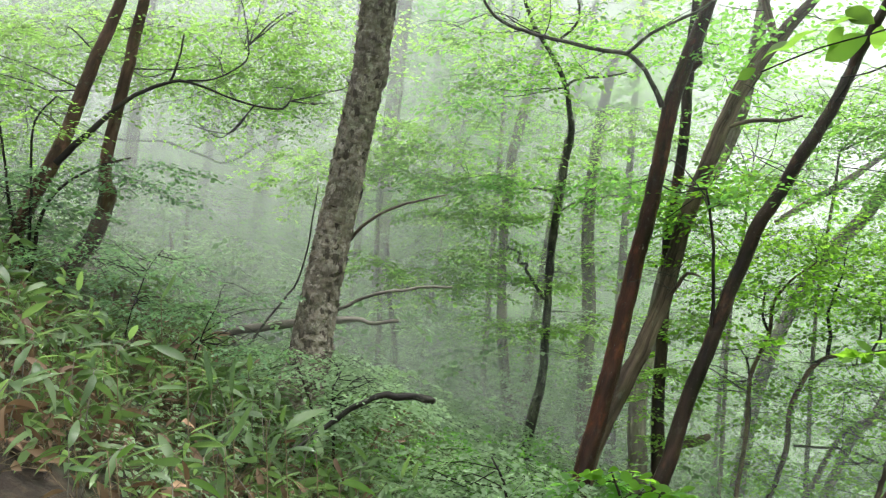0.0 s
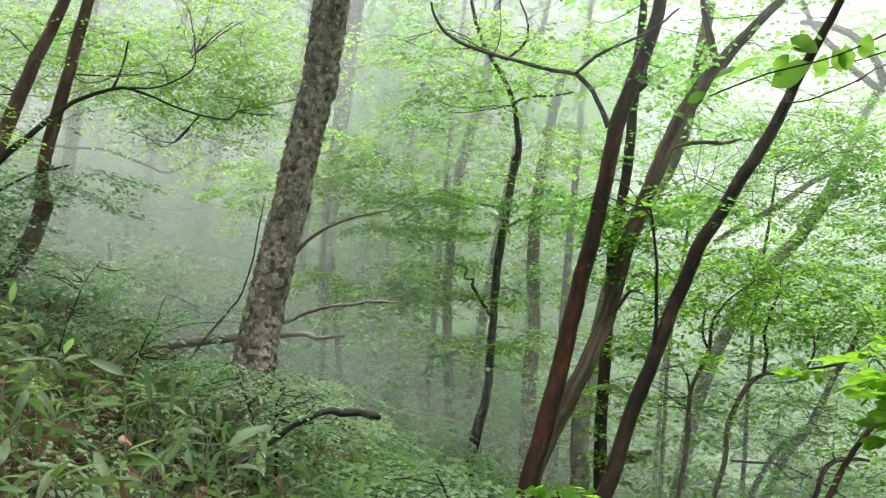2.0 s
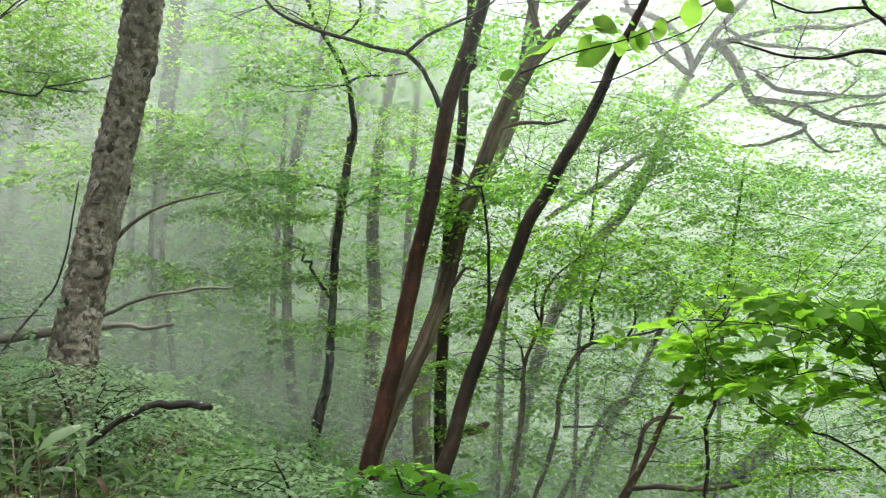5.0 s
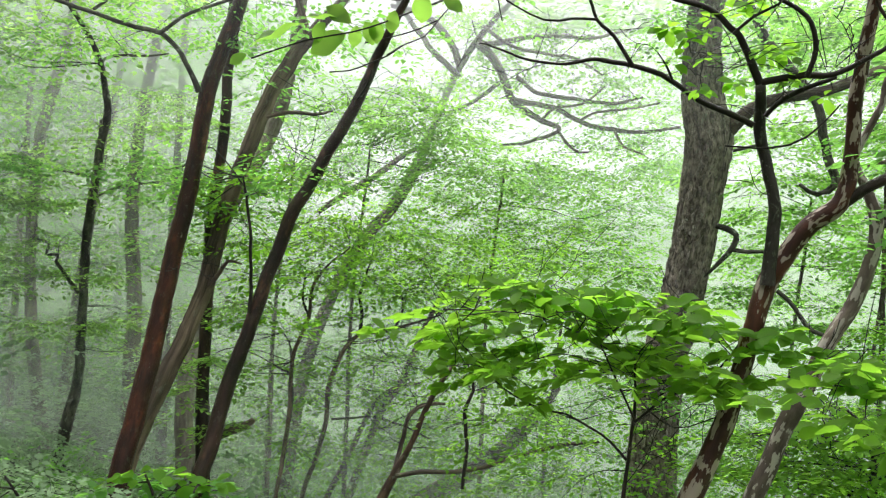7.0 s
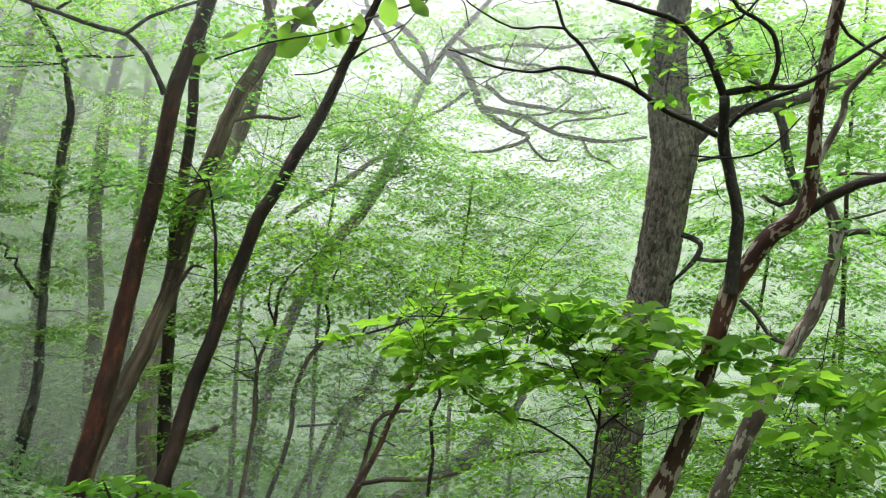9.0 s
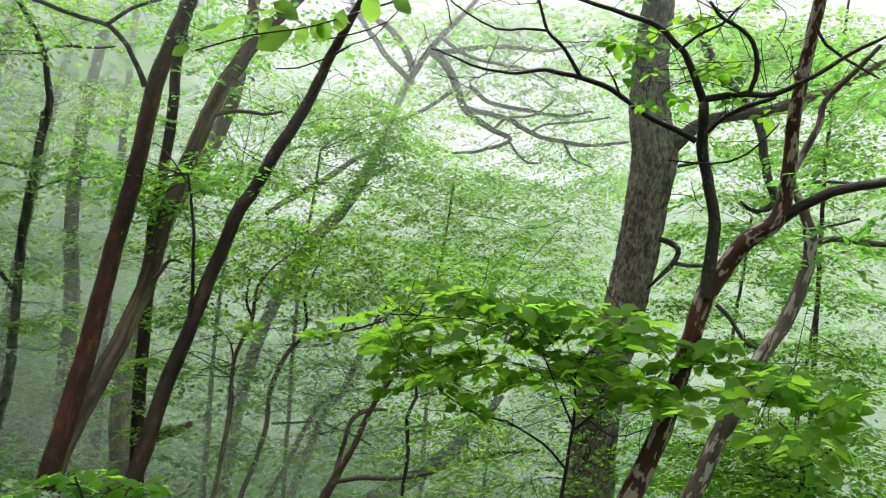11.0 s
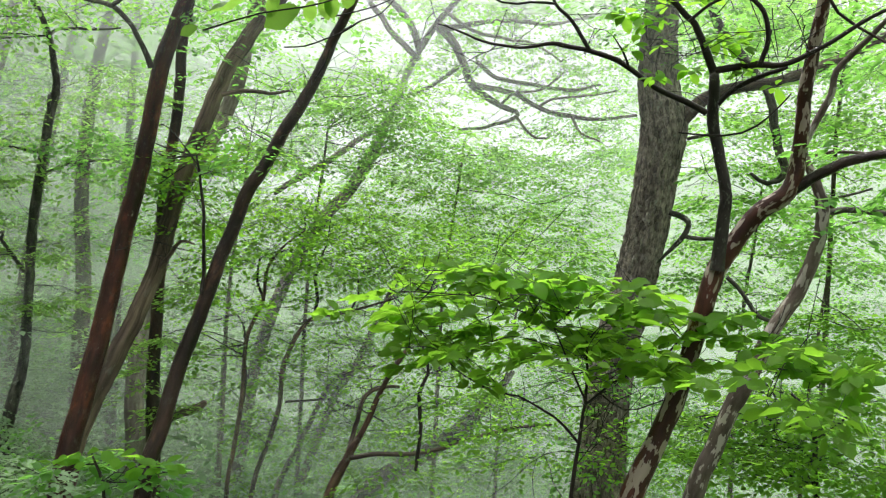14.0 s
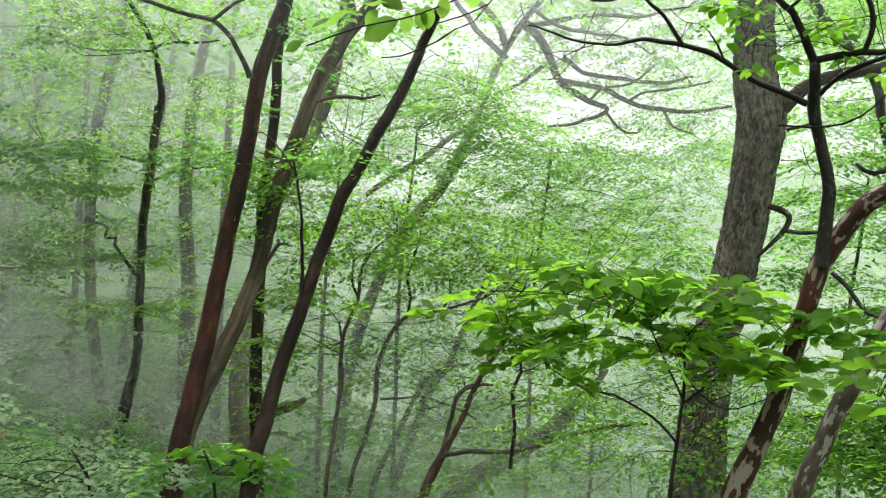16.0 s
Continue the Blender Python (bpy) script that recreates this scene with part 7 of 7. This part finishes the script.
birchbush = thing("low_bush", "small-leaved wet green bush round the foot of the birch", "shrub")
limb(birchbush, "stem", [(-0.699, 5.368, 0.629, 0.0097), (-0.730, 5.399, 0.846, 0.0077), (-0.685, 5.431, 1.069, 0.0039)], BARK_TWIG, root=True)
limb(birchbush, "stem", [(-0.812, 5.359, 0.664, 0.0097), (-0.900, 5.383, 0.918, 0.0077), (-1.003, 5.490, 1.132, 0.0040)], BARK_TWIG, root=True)
crown(birchbush, ledges(((-1.08, 5.48, 1.16), (-0.55, 5.55, 1.10), 4, 0.20, 9), ((-0.98, 5.38, 1.05), (-0.34, 5.45, 0.96), 5, 0.20, 10), ((-0.68, 5.42, 0.92), (-0.18, 5.44, 0.84), 4, 0.18, 8), ((-0.79, 5.18, 0.79), (-0.50, 5.22, 0.82), 3, 0.16, 8), ((-1.18, 5.45, 1.05), (-1.04, 5.48, 1.09), 2, 0.18, 8)), LEAF_PALE, 0.045, 9, seed=91, layer=0.08, dense=0.8)

bankbush = thing("bank_shrub", "sparse twiggy green shrub standing in the bamboo grass", "shrub")
limb(bankbush, "stem", [(-1.700, 5.744, 1.252, 0.0050), (-1.617, 5.776, 1.455, 0.0038), (-1.567, 5.792, 1.619, 0.0038), (-1.394, 5.938, 1.542, 0.0026)], BARK_TWIG, root=True)
limb(bankbush, "stem", [(-2.170, 5.589, 1.365, 0.0050), (-2.081, 5.627, 1.682, 0.0038), (-1.980, 5.658, 1.846, 0.0026)], BARK_TWIG, root=True)
limb(bankbush, "stem", [(-1.700, 5.744, 1.252, 0.0050), (-1.443, 5.821, 1.410, 0.0038), (-1.109, 5.996, 1.444, 0.0026)], BARK_TWIG, root=True)
crown(bankbush, ledges(((-2.29, 5.55, 1.69), (-1.83, 5.71, 1.79), 4, 0.22, 9), ((-2.14, 5.39, 1.50), (-1.72, 5.54, 1.46), 4, 0.22, 9), ((-1.67, 5.87, 1.53), (-1.24, 5.97, 1.58), 3, 0.16, 6), ((-1.47, 5.49, 1.18), (-1.10, 5.58, 1.22), 3, 0.20, 9), ((-2.70, 5.58, 1.82), (-2.37, 5.72, 1.92), 3, 0.22, 9)), LEAF_DEEP, 0.042, 9, seed=92, layer=0.08, dense=1.0)

deadb = thing("dead_branch", "grey dead branch lying across behind the birch", "dead branch")
limb(deadb, "branch", [(-1.838, 6.950, 1.195, 0.0372), (-1.586, 7.014, 1.238, 0.0403), (-1.303, 7.074, 1.278, 0.0372), (-0.915, 7.136, 1.326, 0.0342), (-0.717, 7.159, 1.326, 0.0210), (-0.641, 7.165, 1.298, 0.0189), (-0.391, 7.184, 1.324, 0.0168)], BARK_DEAD, sides=10, rough=0.1)
limb(deadb, "branch", [(-1.532, 6.403, 1.133, 0.0102), (-1.352, 6.457, 1.396, 0.0093), (-1.240, 6.482, 1.544, 0.0084), (-1.164, 6.496, 1.661, 0.0074), (-1.078, 6.396, 2.023, 0.0064), (-1.004, 6.271, 2.395, 0.0045)], BARK_LICHEN)
limb(deadb, "branch", [(-1.539, 7.024, 1.239, 0.0164), (-1.302, 7.073, 1.268, 0.0164), (-0.919, 7.139, 1.421, 0.0164), (-0.723, 7.163, 1.506, 0.0146), (-0.475, 7.184, 1.579, 0.0146), (-0.223, 7.196, 1.616, 0.0128), (0.080, 7.199, 1.640, 0.0091)], BARK_DEAD)
limb(deadb, "branch", [(-1.766, 6.965, 1.138, 0.0183), (-1.778, 6.946, 0.945, 0.0183), (-1.785, 6.918, 0.707, 0.0183)], BARK_DEAD)

log = thing("fallen_branch", "wet dark fallen branch end rising from the undergrowth", "dead branch")
limb(log, "branch", [(-0.861, 4.827, 0.620, 0.0114), (-0.718, 4.974, 0.732, 0.0142), (-0.587, 5.007, 0.827, 0.0168), (-0.469, 5.029, 0.893, 0.0181), (-0.348, 5.044, 0.930, 0.0194), (-0.277, 5.047, 0.921, 0.0220), (-0.154, 5.053, 0.927, 0.0207), (-0.073, 5.053, 0.912, 0.0233), (-0.041, 5.052, 0.902, 0.0168)], BARK_BLACK, sides=18, rough=0.35, lump=0.4, step=0.02, freq=40.0)
# ---- undergrowth and far woods ----
def undergrowth(name, label, seed, count, xr, yr, hi, size, per, mat, keep=None):
    rng = np.random.default_rng(seed)
    x, y = rng.uniform(*xr, count), rng.uniform(*yr, count)
    if keep is not None:
        k = keep(x, y)
        x, y = x[k], y[k]
    h = rng.random(len(x)) ** 1.3 * hi * (0.6 + 0.5 * np.sin(x * 1.9 + seed) * np.cos(y * 1.3))
    z = ground_z(x, y) + 0.05 + np.maximum(h, 0.03)
    v, f, a, b2 = sprays(rng, [(*p, 0.25, 0.25, 0.1, 4) for p in zip(x, y, z)], size, per, size * 5, layer=0, folded=False, tilt=0.5)
    return tagged(mesh_object(name, v, f, mat), label, "undergrowth", kind="stuff")


undergrowth("undergrowth", "dense misty undergrowth of small-leaved shrubs on the slope", 31, 3200, (-14, 6), (7.0, 26), 1.3, 0.09, 8, LEAF_PALE, keep=lambda x, y: np.abs(np.arctan2(x, y)) < 0.75)
undergrowth("undergrowth", "green small-leaved shrubs covering the slope below the trees", 32, 1900, (-1.6, 3.5), (4.9, 9.0), 0.5, 0.045, 9, LEAF_PALE)
undergrowth("undergrowth", "bright yellow-green seedlings among the shrubs below the trees", 34, 260, (-0.9, 3.2), (4.8, 8.0), 0.7, 0.055, 8, LEAF_MID, keep=lambda x, y: np.sin(x * 4.1) * np.cos(y * 3.7) > -0.2)
undergrowth("undergrowth", "dense green shrubs on the lower valley slope", 33, 3000, (4, 22), (2, 24), 1.6, 0.12, 6, LEAF_MID)

rng = np.random.default_rng(77)
far = []
for k in range(720):
    left = k < 400
    az, d = radians(rng.uniform(-42, 14) if left else rng.uniform(14, 82)), rng.uniform(15, 27) if left else rng.uniform(19, 30)
    top = 19 if az < radians(27) else (rng.choice((8, 13)) if az < radians(45) else 17)
    el = radians(rng.uniform(-16, top))
    x, y, z = math.sin(az) * d, math.cos(az) * d, 1.6 + math.tan(el) * d
    if z > float(ground_z(x, y)) + 0.3:
        far.append((x, y, z, rng.uniform(0.7, 1.7), rng.uniform(0.7, 1.5), rng.uniform(0.15, 0.4), int(rng.uniform(40, 85))))
for k in range(24):
    az, d, el = radians(rng.uniform(13, 33)), rng.uniform(15, 25), radians(rng.uniform(-4, 19))
    x, y, z = math.sin(az) * d, math.cos(az) * d, 1.6 + math.tan(el) * d
    far.append((x, y, z, rng.uniform(0.7, 1.6), rng.uniform(0.7, 1.4), rng.uniform(0.2, 0.5), int(rng.uniform(40, 80))))
for part_of, mat in ((far[::2], LEAF_MID), (far[1::2], LEAF_FRESH)):
    v, f, a, b2 = sprays(rng, part_of, 0.12, 7, 0.55, layer=0.35, folded=False, tilt=0.4)
    tagged(mesh_object("far_woods", v, f, mat), "far broadleaf woods fading into pale mist", "woods", kind="stuff")
wall = []
for k in range(1050):
    left = k < 800
    az, d = radians(rng.uniform(-48, 16) if left else rng.uniform(14, 90)), rng.uniform(30, 48)
    top = 21 if left else (8 if az < radians(46) else 18)
    x, y, z = math.sin(az) * d, math.cos(az) * d, 1.6 + math.tan(radians(rng.uniform(-14, top))) * d
    if z > float(ground_z(x, y)):
        wall.append((x, y, z, 2.4, 2.4, 1.0, 26))
v, f, a, b2 = sprays(rng, wall, 0.36, 6, 1.2, layer=0.6, folded=False, tilt=0.5)
tagged(mesh_object("far_woods", v, f, LEAF_MID), "dim wall of far woods on the opposite slopes", "woods", kind="stuff")
# Out-of-view foliage added behind the camera to darken the near trunk fronts.
behind = []
for k in range(110):
    az, d, el = radians(rng.uniform(88, 312)), rng.uniform(8, 20), radians(rng.uniform(-8, 26))
    x, y, z = math.sin(az) * d, math.cos(az) * d, 1.6 + math.tan(el) * d
    if z > float(ground_z(x, y)) + 0.3:
        behind.append((x, y, z, 1.6, 1.6, 0.5, 40))
v, f, a, b2 = sprays(rng, behind, 0.24, 6, 0.7, layer=0.45, folded=False, tilt=0.45)
tagged(mesh_object("unseen_woods_behind", v, f, LEAF_MID), "unseen broadleaf woods added behind the camera to cut sky light", "woods", kind="stuff")
for k in range(26):
    az, d = radians(rng.uniform(-34, 13)), rng.uniform(13, 28)
    x, y = math.sin(az) * d, math.cos(az) * d
    g, lean_x, r = float(ground_z(x, y)), rng.uniform(0.3, 2.4), rng.uniform(0.05, 0.1)
    t = thing("forest_tree", "distant tree stem half lost in the mist", "tree", "misty trees")
    limb(t, "trunk", [(x, y, g - 0.2, r * 1.2), (x + lean_x * 0.2, y, g + 2.5, r), (x + lean_x * 0.5, y, g + 5.5, r * 0.8), (x + lean_x, y, g + 10, r * 0.5)], BARK_GREY, sides=8, step=0.4)
    crown(t, [(x + lean_x * 0.8 + rng.normal() * 1.2, y + rng.normal(), g + 6 + q * 1.3, 1.6, 1.4, 0.4, 45) for q in range(4)], LEAF_MID, 0.15, 6, 0.6, seed=100 + k, folded=False, twigs=False)

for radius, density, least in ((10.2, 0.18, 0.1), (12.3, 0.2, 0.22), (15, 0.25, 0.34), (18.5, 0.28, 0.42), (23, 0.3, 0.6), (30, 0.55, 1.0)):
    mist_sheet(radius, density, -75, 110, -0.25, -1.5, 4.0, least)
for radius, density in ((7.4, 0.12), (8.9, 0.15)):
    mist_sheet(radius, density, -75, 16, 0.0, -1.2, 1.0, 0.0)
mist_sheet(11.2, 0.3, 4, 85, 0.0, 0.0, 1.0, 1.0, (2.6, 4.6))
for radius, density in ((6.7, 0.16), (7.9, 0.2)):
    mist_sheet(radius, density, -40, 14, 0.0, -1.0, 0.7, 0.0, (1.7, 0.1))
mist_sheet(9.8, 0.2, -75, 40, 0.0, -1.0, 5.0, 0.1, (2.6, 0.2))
# Low haze sheet added to whiten the slope; its edge stops behind the oak.
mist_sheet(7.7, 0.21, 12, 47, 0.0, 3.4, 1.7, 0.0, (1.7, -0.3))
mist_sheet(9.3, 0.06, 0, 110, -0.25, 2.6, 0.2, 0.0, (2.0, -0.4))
# High veil also imitates glare that washes out the upper trunks.
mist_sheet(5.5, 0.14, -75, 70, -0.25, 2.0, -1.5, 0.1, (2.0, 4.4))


# ---- bamboo grass on the near bank ----
rng = np.random.default_rng(5)
CANE = [blade("leaf", 1.0, 0.22, b, fo, 0.42, LEAF_CANE, 6, 0.06) for b, fo in ((0.25, 0.25), (0.5, 0.3), (0.8, 0.2), (0.1, 0.4))]
WITHERED = [blade("leaf", 1.0, w, b, fo, 0.5, LEAF_WITHERED, 6, 0.5) for w, b, fo in ((0.5, 0.6, 0.5), (0.4, 0.2, 0.8), (0.55, 0.9, 0.2))]
BLADES = []
for me in CANE:
    co = np.empty(len(me.vertices) * 3, np.float32)
    me.vertices.foreach_get("co", co)
    BLADES.append((co.reshape(-1, 3), np.array([tuple(p.vertices) for p in me.polygons])))


def bank_spot(far_y=7.5):
    while True:
        x, y = rng.uniform(-4.2, 0.6), rng.uniform(1.7, far_y)
        az = math.degrees(math.atan2(x, y))
        if -38 < az < (0 if y > 4 else -4) and math.hypot(x, y) > 2.3:
            return x, y


def blade_pose(at):
    return Matrix.Translation(at) @ Euler((rng.uniform(-1.1, 0.65), rng.normal() * 0.7, rng.uniform(0, 6.28))).to_matrix().to_4x4() @ Matrix.Scale(rng.uniform(0.06, 0.18) * (1.35 if rng.random() < 0.15 else 1.0), 4)


green, dry = [[], [], 0], [[], [], 0]
feet, tips = [], []
for k in range(2300):
    x, y = bank_spot()
    if y < 3.3 and rng.random() < (0.85 if x < -0.8 else 0.6):
        continue
    g, h = float(ground_z(x, y)), rng.uniform(0.05, 0.42) * (0.65 + 0.5 * math.sin(x * 3.1) * math.cos(y * 2.3))
    top = np.array((x + rng.normal() * 0.12 + 0.08, y + rng.normal() * 0.12, g + max(h, 0.04)))
    feet.append((x, y, g)), tips.append(top)
    for q in range(int(rng.integers(3, 7))):
        bv, bf = BLADES[int(rng.integers(0, 4))]
        heap = dry if rng.random() < (0.7 if x < -0.9 and y < 3.6 else 0.3) else green
        low = rng.uniform(0, 0.1) + (rng.choice((0.1, 0.6)) * h if heap is dry else 0)
        m = np.array(blade_pose(top - np.array((0, 0, min(low, max(h, 0.04))))))
        heap[0].append(bv @ m[:3, :3].T + m[:3, 3]), heap[1].append(bf + heap[2])
        heap[2] += len(bv)
tagged(mesh_object("bamboo_grass", np.vstack(green[0]), np.vstack(green[1]), LEAF_BAMBOO), "wet green dwarf bamboo leaves covering the bank", "bamboo grass", kind="stuff")
tagged(mesh_object("dry_leaves", np.vstack(dry[0]), np.vstack(dry[1]), LEAF_DRY), "withered brown bamboo leaves among the green ones", "dry leaves", kind="stuff")
stalk_a, stalk_b = np.array(feet), np.array(tips)
loose = rng.normal(size=(3400, 3)) * (0.16, 0.16, 0.07) + (0, 0, 0.1)
pick = rng.integers(0, len(feet), 3400)
stalk_a = np.vstack([stalk_a, stalk_a[pick] + (0, 0, 0.03)])
stalk_b = np.vstack([stalk_b, np.array(feet)[pick] + loose + (0, 0, 0.05)])
cv, cf = sticks(stalk_a, stalk_b, 0.0028)
tagged(mesh_object("bamboo_stems", cv, cf, STRAW), "thin straw-coloured bamboo grass stems on the bank", "bamboo stems", kind="stuff")
v, f, a, b2 = sprays(rng, [(*at_spot, 0, 0.2, 0.2, 0.0, 5) for at_spot in (bank_spot() for k in range(260)) if at_spot[1] > 3.6], 0.045, 6, 0.2, layer=0, folded=False, tilt=0.6)
v[:, 2] += ground_z(v[:, 0], v[:, 1]) + rng.uniform(0.05, 0.25)
tagged(mesh_object("seedlings", v, f, LEAF_PALE), "small-leaved seedlings between the bamboo grass", "seedlings", kind="stuff")

for k in range(92):
    x, y = bank_spot(5.0) if k < 68 else (rng.uniform(-1.75, -0.55), rng.uniform(4.5, 5.6))
    if math.hypot(x, y) < 3.0:
        continue
    g, h = float(ground_z(x, y)), rng.uniform(0.28, 0.52)
    plant = thing("bamboo_grass_plant", "dwarf bamboo plant with a thin stem and broad pointed leaves", "bamboo grass", "bamboo plants on the bank")
    top = Vector((x + rng.normal() * 0.08 + 0.05, y + rng.normal() * 0.08, g + h))
    v, f, c = tube([(x, y, g - 0.03, 0.003), (x + 0.02, y, g + h * 0.5, 0.0028), (*top, 0.002)], 0.08, 6, 0)
    mesh_object("stem", v, f, BARK_DEAD, plant)
    for q in range(6):
        a = rng.uniform(0, 6.28)
        way = Vector((math.cos(a), math.sin(a), rng.uniform(-0.25, 0.6 if q else 2.5)))
        lay_leaf(CANE[int(rng.integers(0, 4))], plant, top - Vector((0, 0, q * 0.014)), way, Vector((rng.normal() * 0.3, rng.normal() * 0.3, 1)), rng.uniform(0.09, 0.21))

for k in range(16):
    x, y = 0, 0
    while y < 2.9:
        x, y = bank_spot(4.6)
    up = float(ground_z(x, y)) + rng.uniform(0.14, 0.36)
    fallen = thing("fallen_leaf", "single withered tan-brown leaf caught in the bamboo grass", "dead leaf", "fallen leaves on the bank")
    way = Vector((rng.normal(), rng.normal(), rng.normal() * 0.4))
    me = WITHERED[int(rng.integers(0, 3))]
    leaf = lay_leaf(me, fallen, (x, y, up), way, Vector((rng.normal() * 0.4, -0.6, 1)), rng.uniform(0.06, 0.1))
    leaf.name = "blade"

# ---- the broad and upright blades that stand out of the bank ----
SLIM_CANE = blade("leaf", 1.0, 0.13, 0.2, 0.5, 0.42, LEAF_CANE, 6, 0.06)
BROAD_CANE = blade("leaf", 1.0, 0.25, 0.35, 0.3, 0.42, LEAF_CANE, 6, 0.08)
FRESH_CANE = blade("leaf", 1.0, 0.24, 0.4, 0.35, 0.45, LEAF_HANG, 6, 0.06)
for me, foot, way, face, length in (
    (SLIM_CANE, (-1.135, 4.009, 1.074), (-0.184, 0.042, 0.982), (0.5, -1, 0.2), 0.282),
    (SLIM_CANE, (-1.036, 4.032, 1.046), (-0.086, 0.083, 0.993), (-0.3, -1, 0.2), 0.252),
    (CANE[1], (-0.829, 3.862, 0.972), (-0.910, -0.167, 0.379), (0, -0.5, 1), 0.252),
    (SLIM_CANE, (-0.976, 3.704, 0.865), (0.533, 0.260, 0.805), (0.9, -0.6, 0.3), 0.299),
    (BROAD_CANE, (-0.753, 3.969, 0.897), (0.737, 0.215, 0.641), (-0.5, -0.7, 0.5), 0.306),
    (BROAD_CANE, (-0.569, 3.782, 0.835), (-0.938, -0.096, 0.334), (0, -0.5, 1), 0.167),
    (FRESH_CANE, (-1.470, 3.241, 1.056), (-0.398, -0.046, 0.916), (0.3, -1, 0.4), 0.122),
    (CANE[2], (-1.261, 3.091, 0.953), (-0.871, -0.437, -0.224), (0, -0.6, 1), 0.216),
    (BROAD_CANE, (-1.348, 4.274, 1.190), (-0.798, -0.229, 0.558), (0.3, -0.8, 0.6), 0.262),
    (SLIM_CANE, (-1.786, 4.230, 1.329), (-0.901, -0.417, -0.123), (0, -0.5, 1), 0.241),
    (SLIM_CANE, (-1.681, 4.161, 1.272), (-0.916, -0.390, 0.089), (0, -0.6, 1), 0.227),
    (FRESH_CANE, (-0.978, 3.166, 0.837), (0.952, 0.210, -0.221), (0, -0.6, 1), 0.199),
    (FRESH_CANE, (-0.445, 3.670, 0.722), (0.996, 0.084, -0.025), (0, -0.6, 1), 0.229),
    (FRESH_CANE, (-1.266, 3.188, 0.907), (0.669, 0.385, 0.635), (0.4, -0.9, 0.3), 0.118),
    (BROAD_CANE, (-2.236, 4.467, 1.398), (0.014, 0.031, 0.999), (0.2, -1, 0.2), 0.188),
    (SLIM_CANE, (-1.720, 4.906, 1.502), (0.475, 0.159, 0.866), (0.8, -0.7, 0.1), 0.245),
):
    x, y, z = foot
    plant = thing("bamboo_grass_plant", "single tall shoot of dwarf bamboo with a broad blade", "bamboo grass", "bamboo plants on the bank")
    g = float(ground_z(x, y))
    v, f, c = tube([(x + 0.03, y + 0.02, min(g, z) - 0.03, 0.003), (x + 0.02, y + 0.01, (min(g, z) + z) / 2, 0.0025), (x, y, z, 0.002)], 0.05, 6, 0)
    mesh_object("stem", v, f, STRAW, plant)
    lay_leaf(me, plant, foot, way, face, length * 0.85)
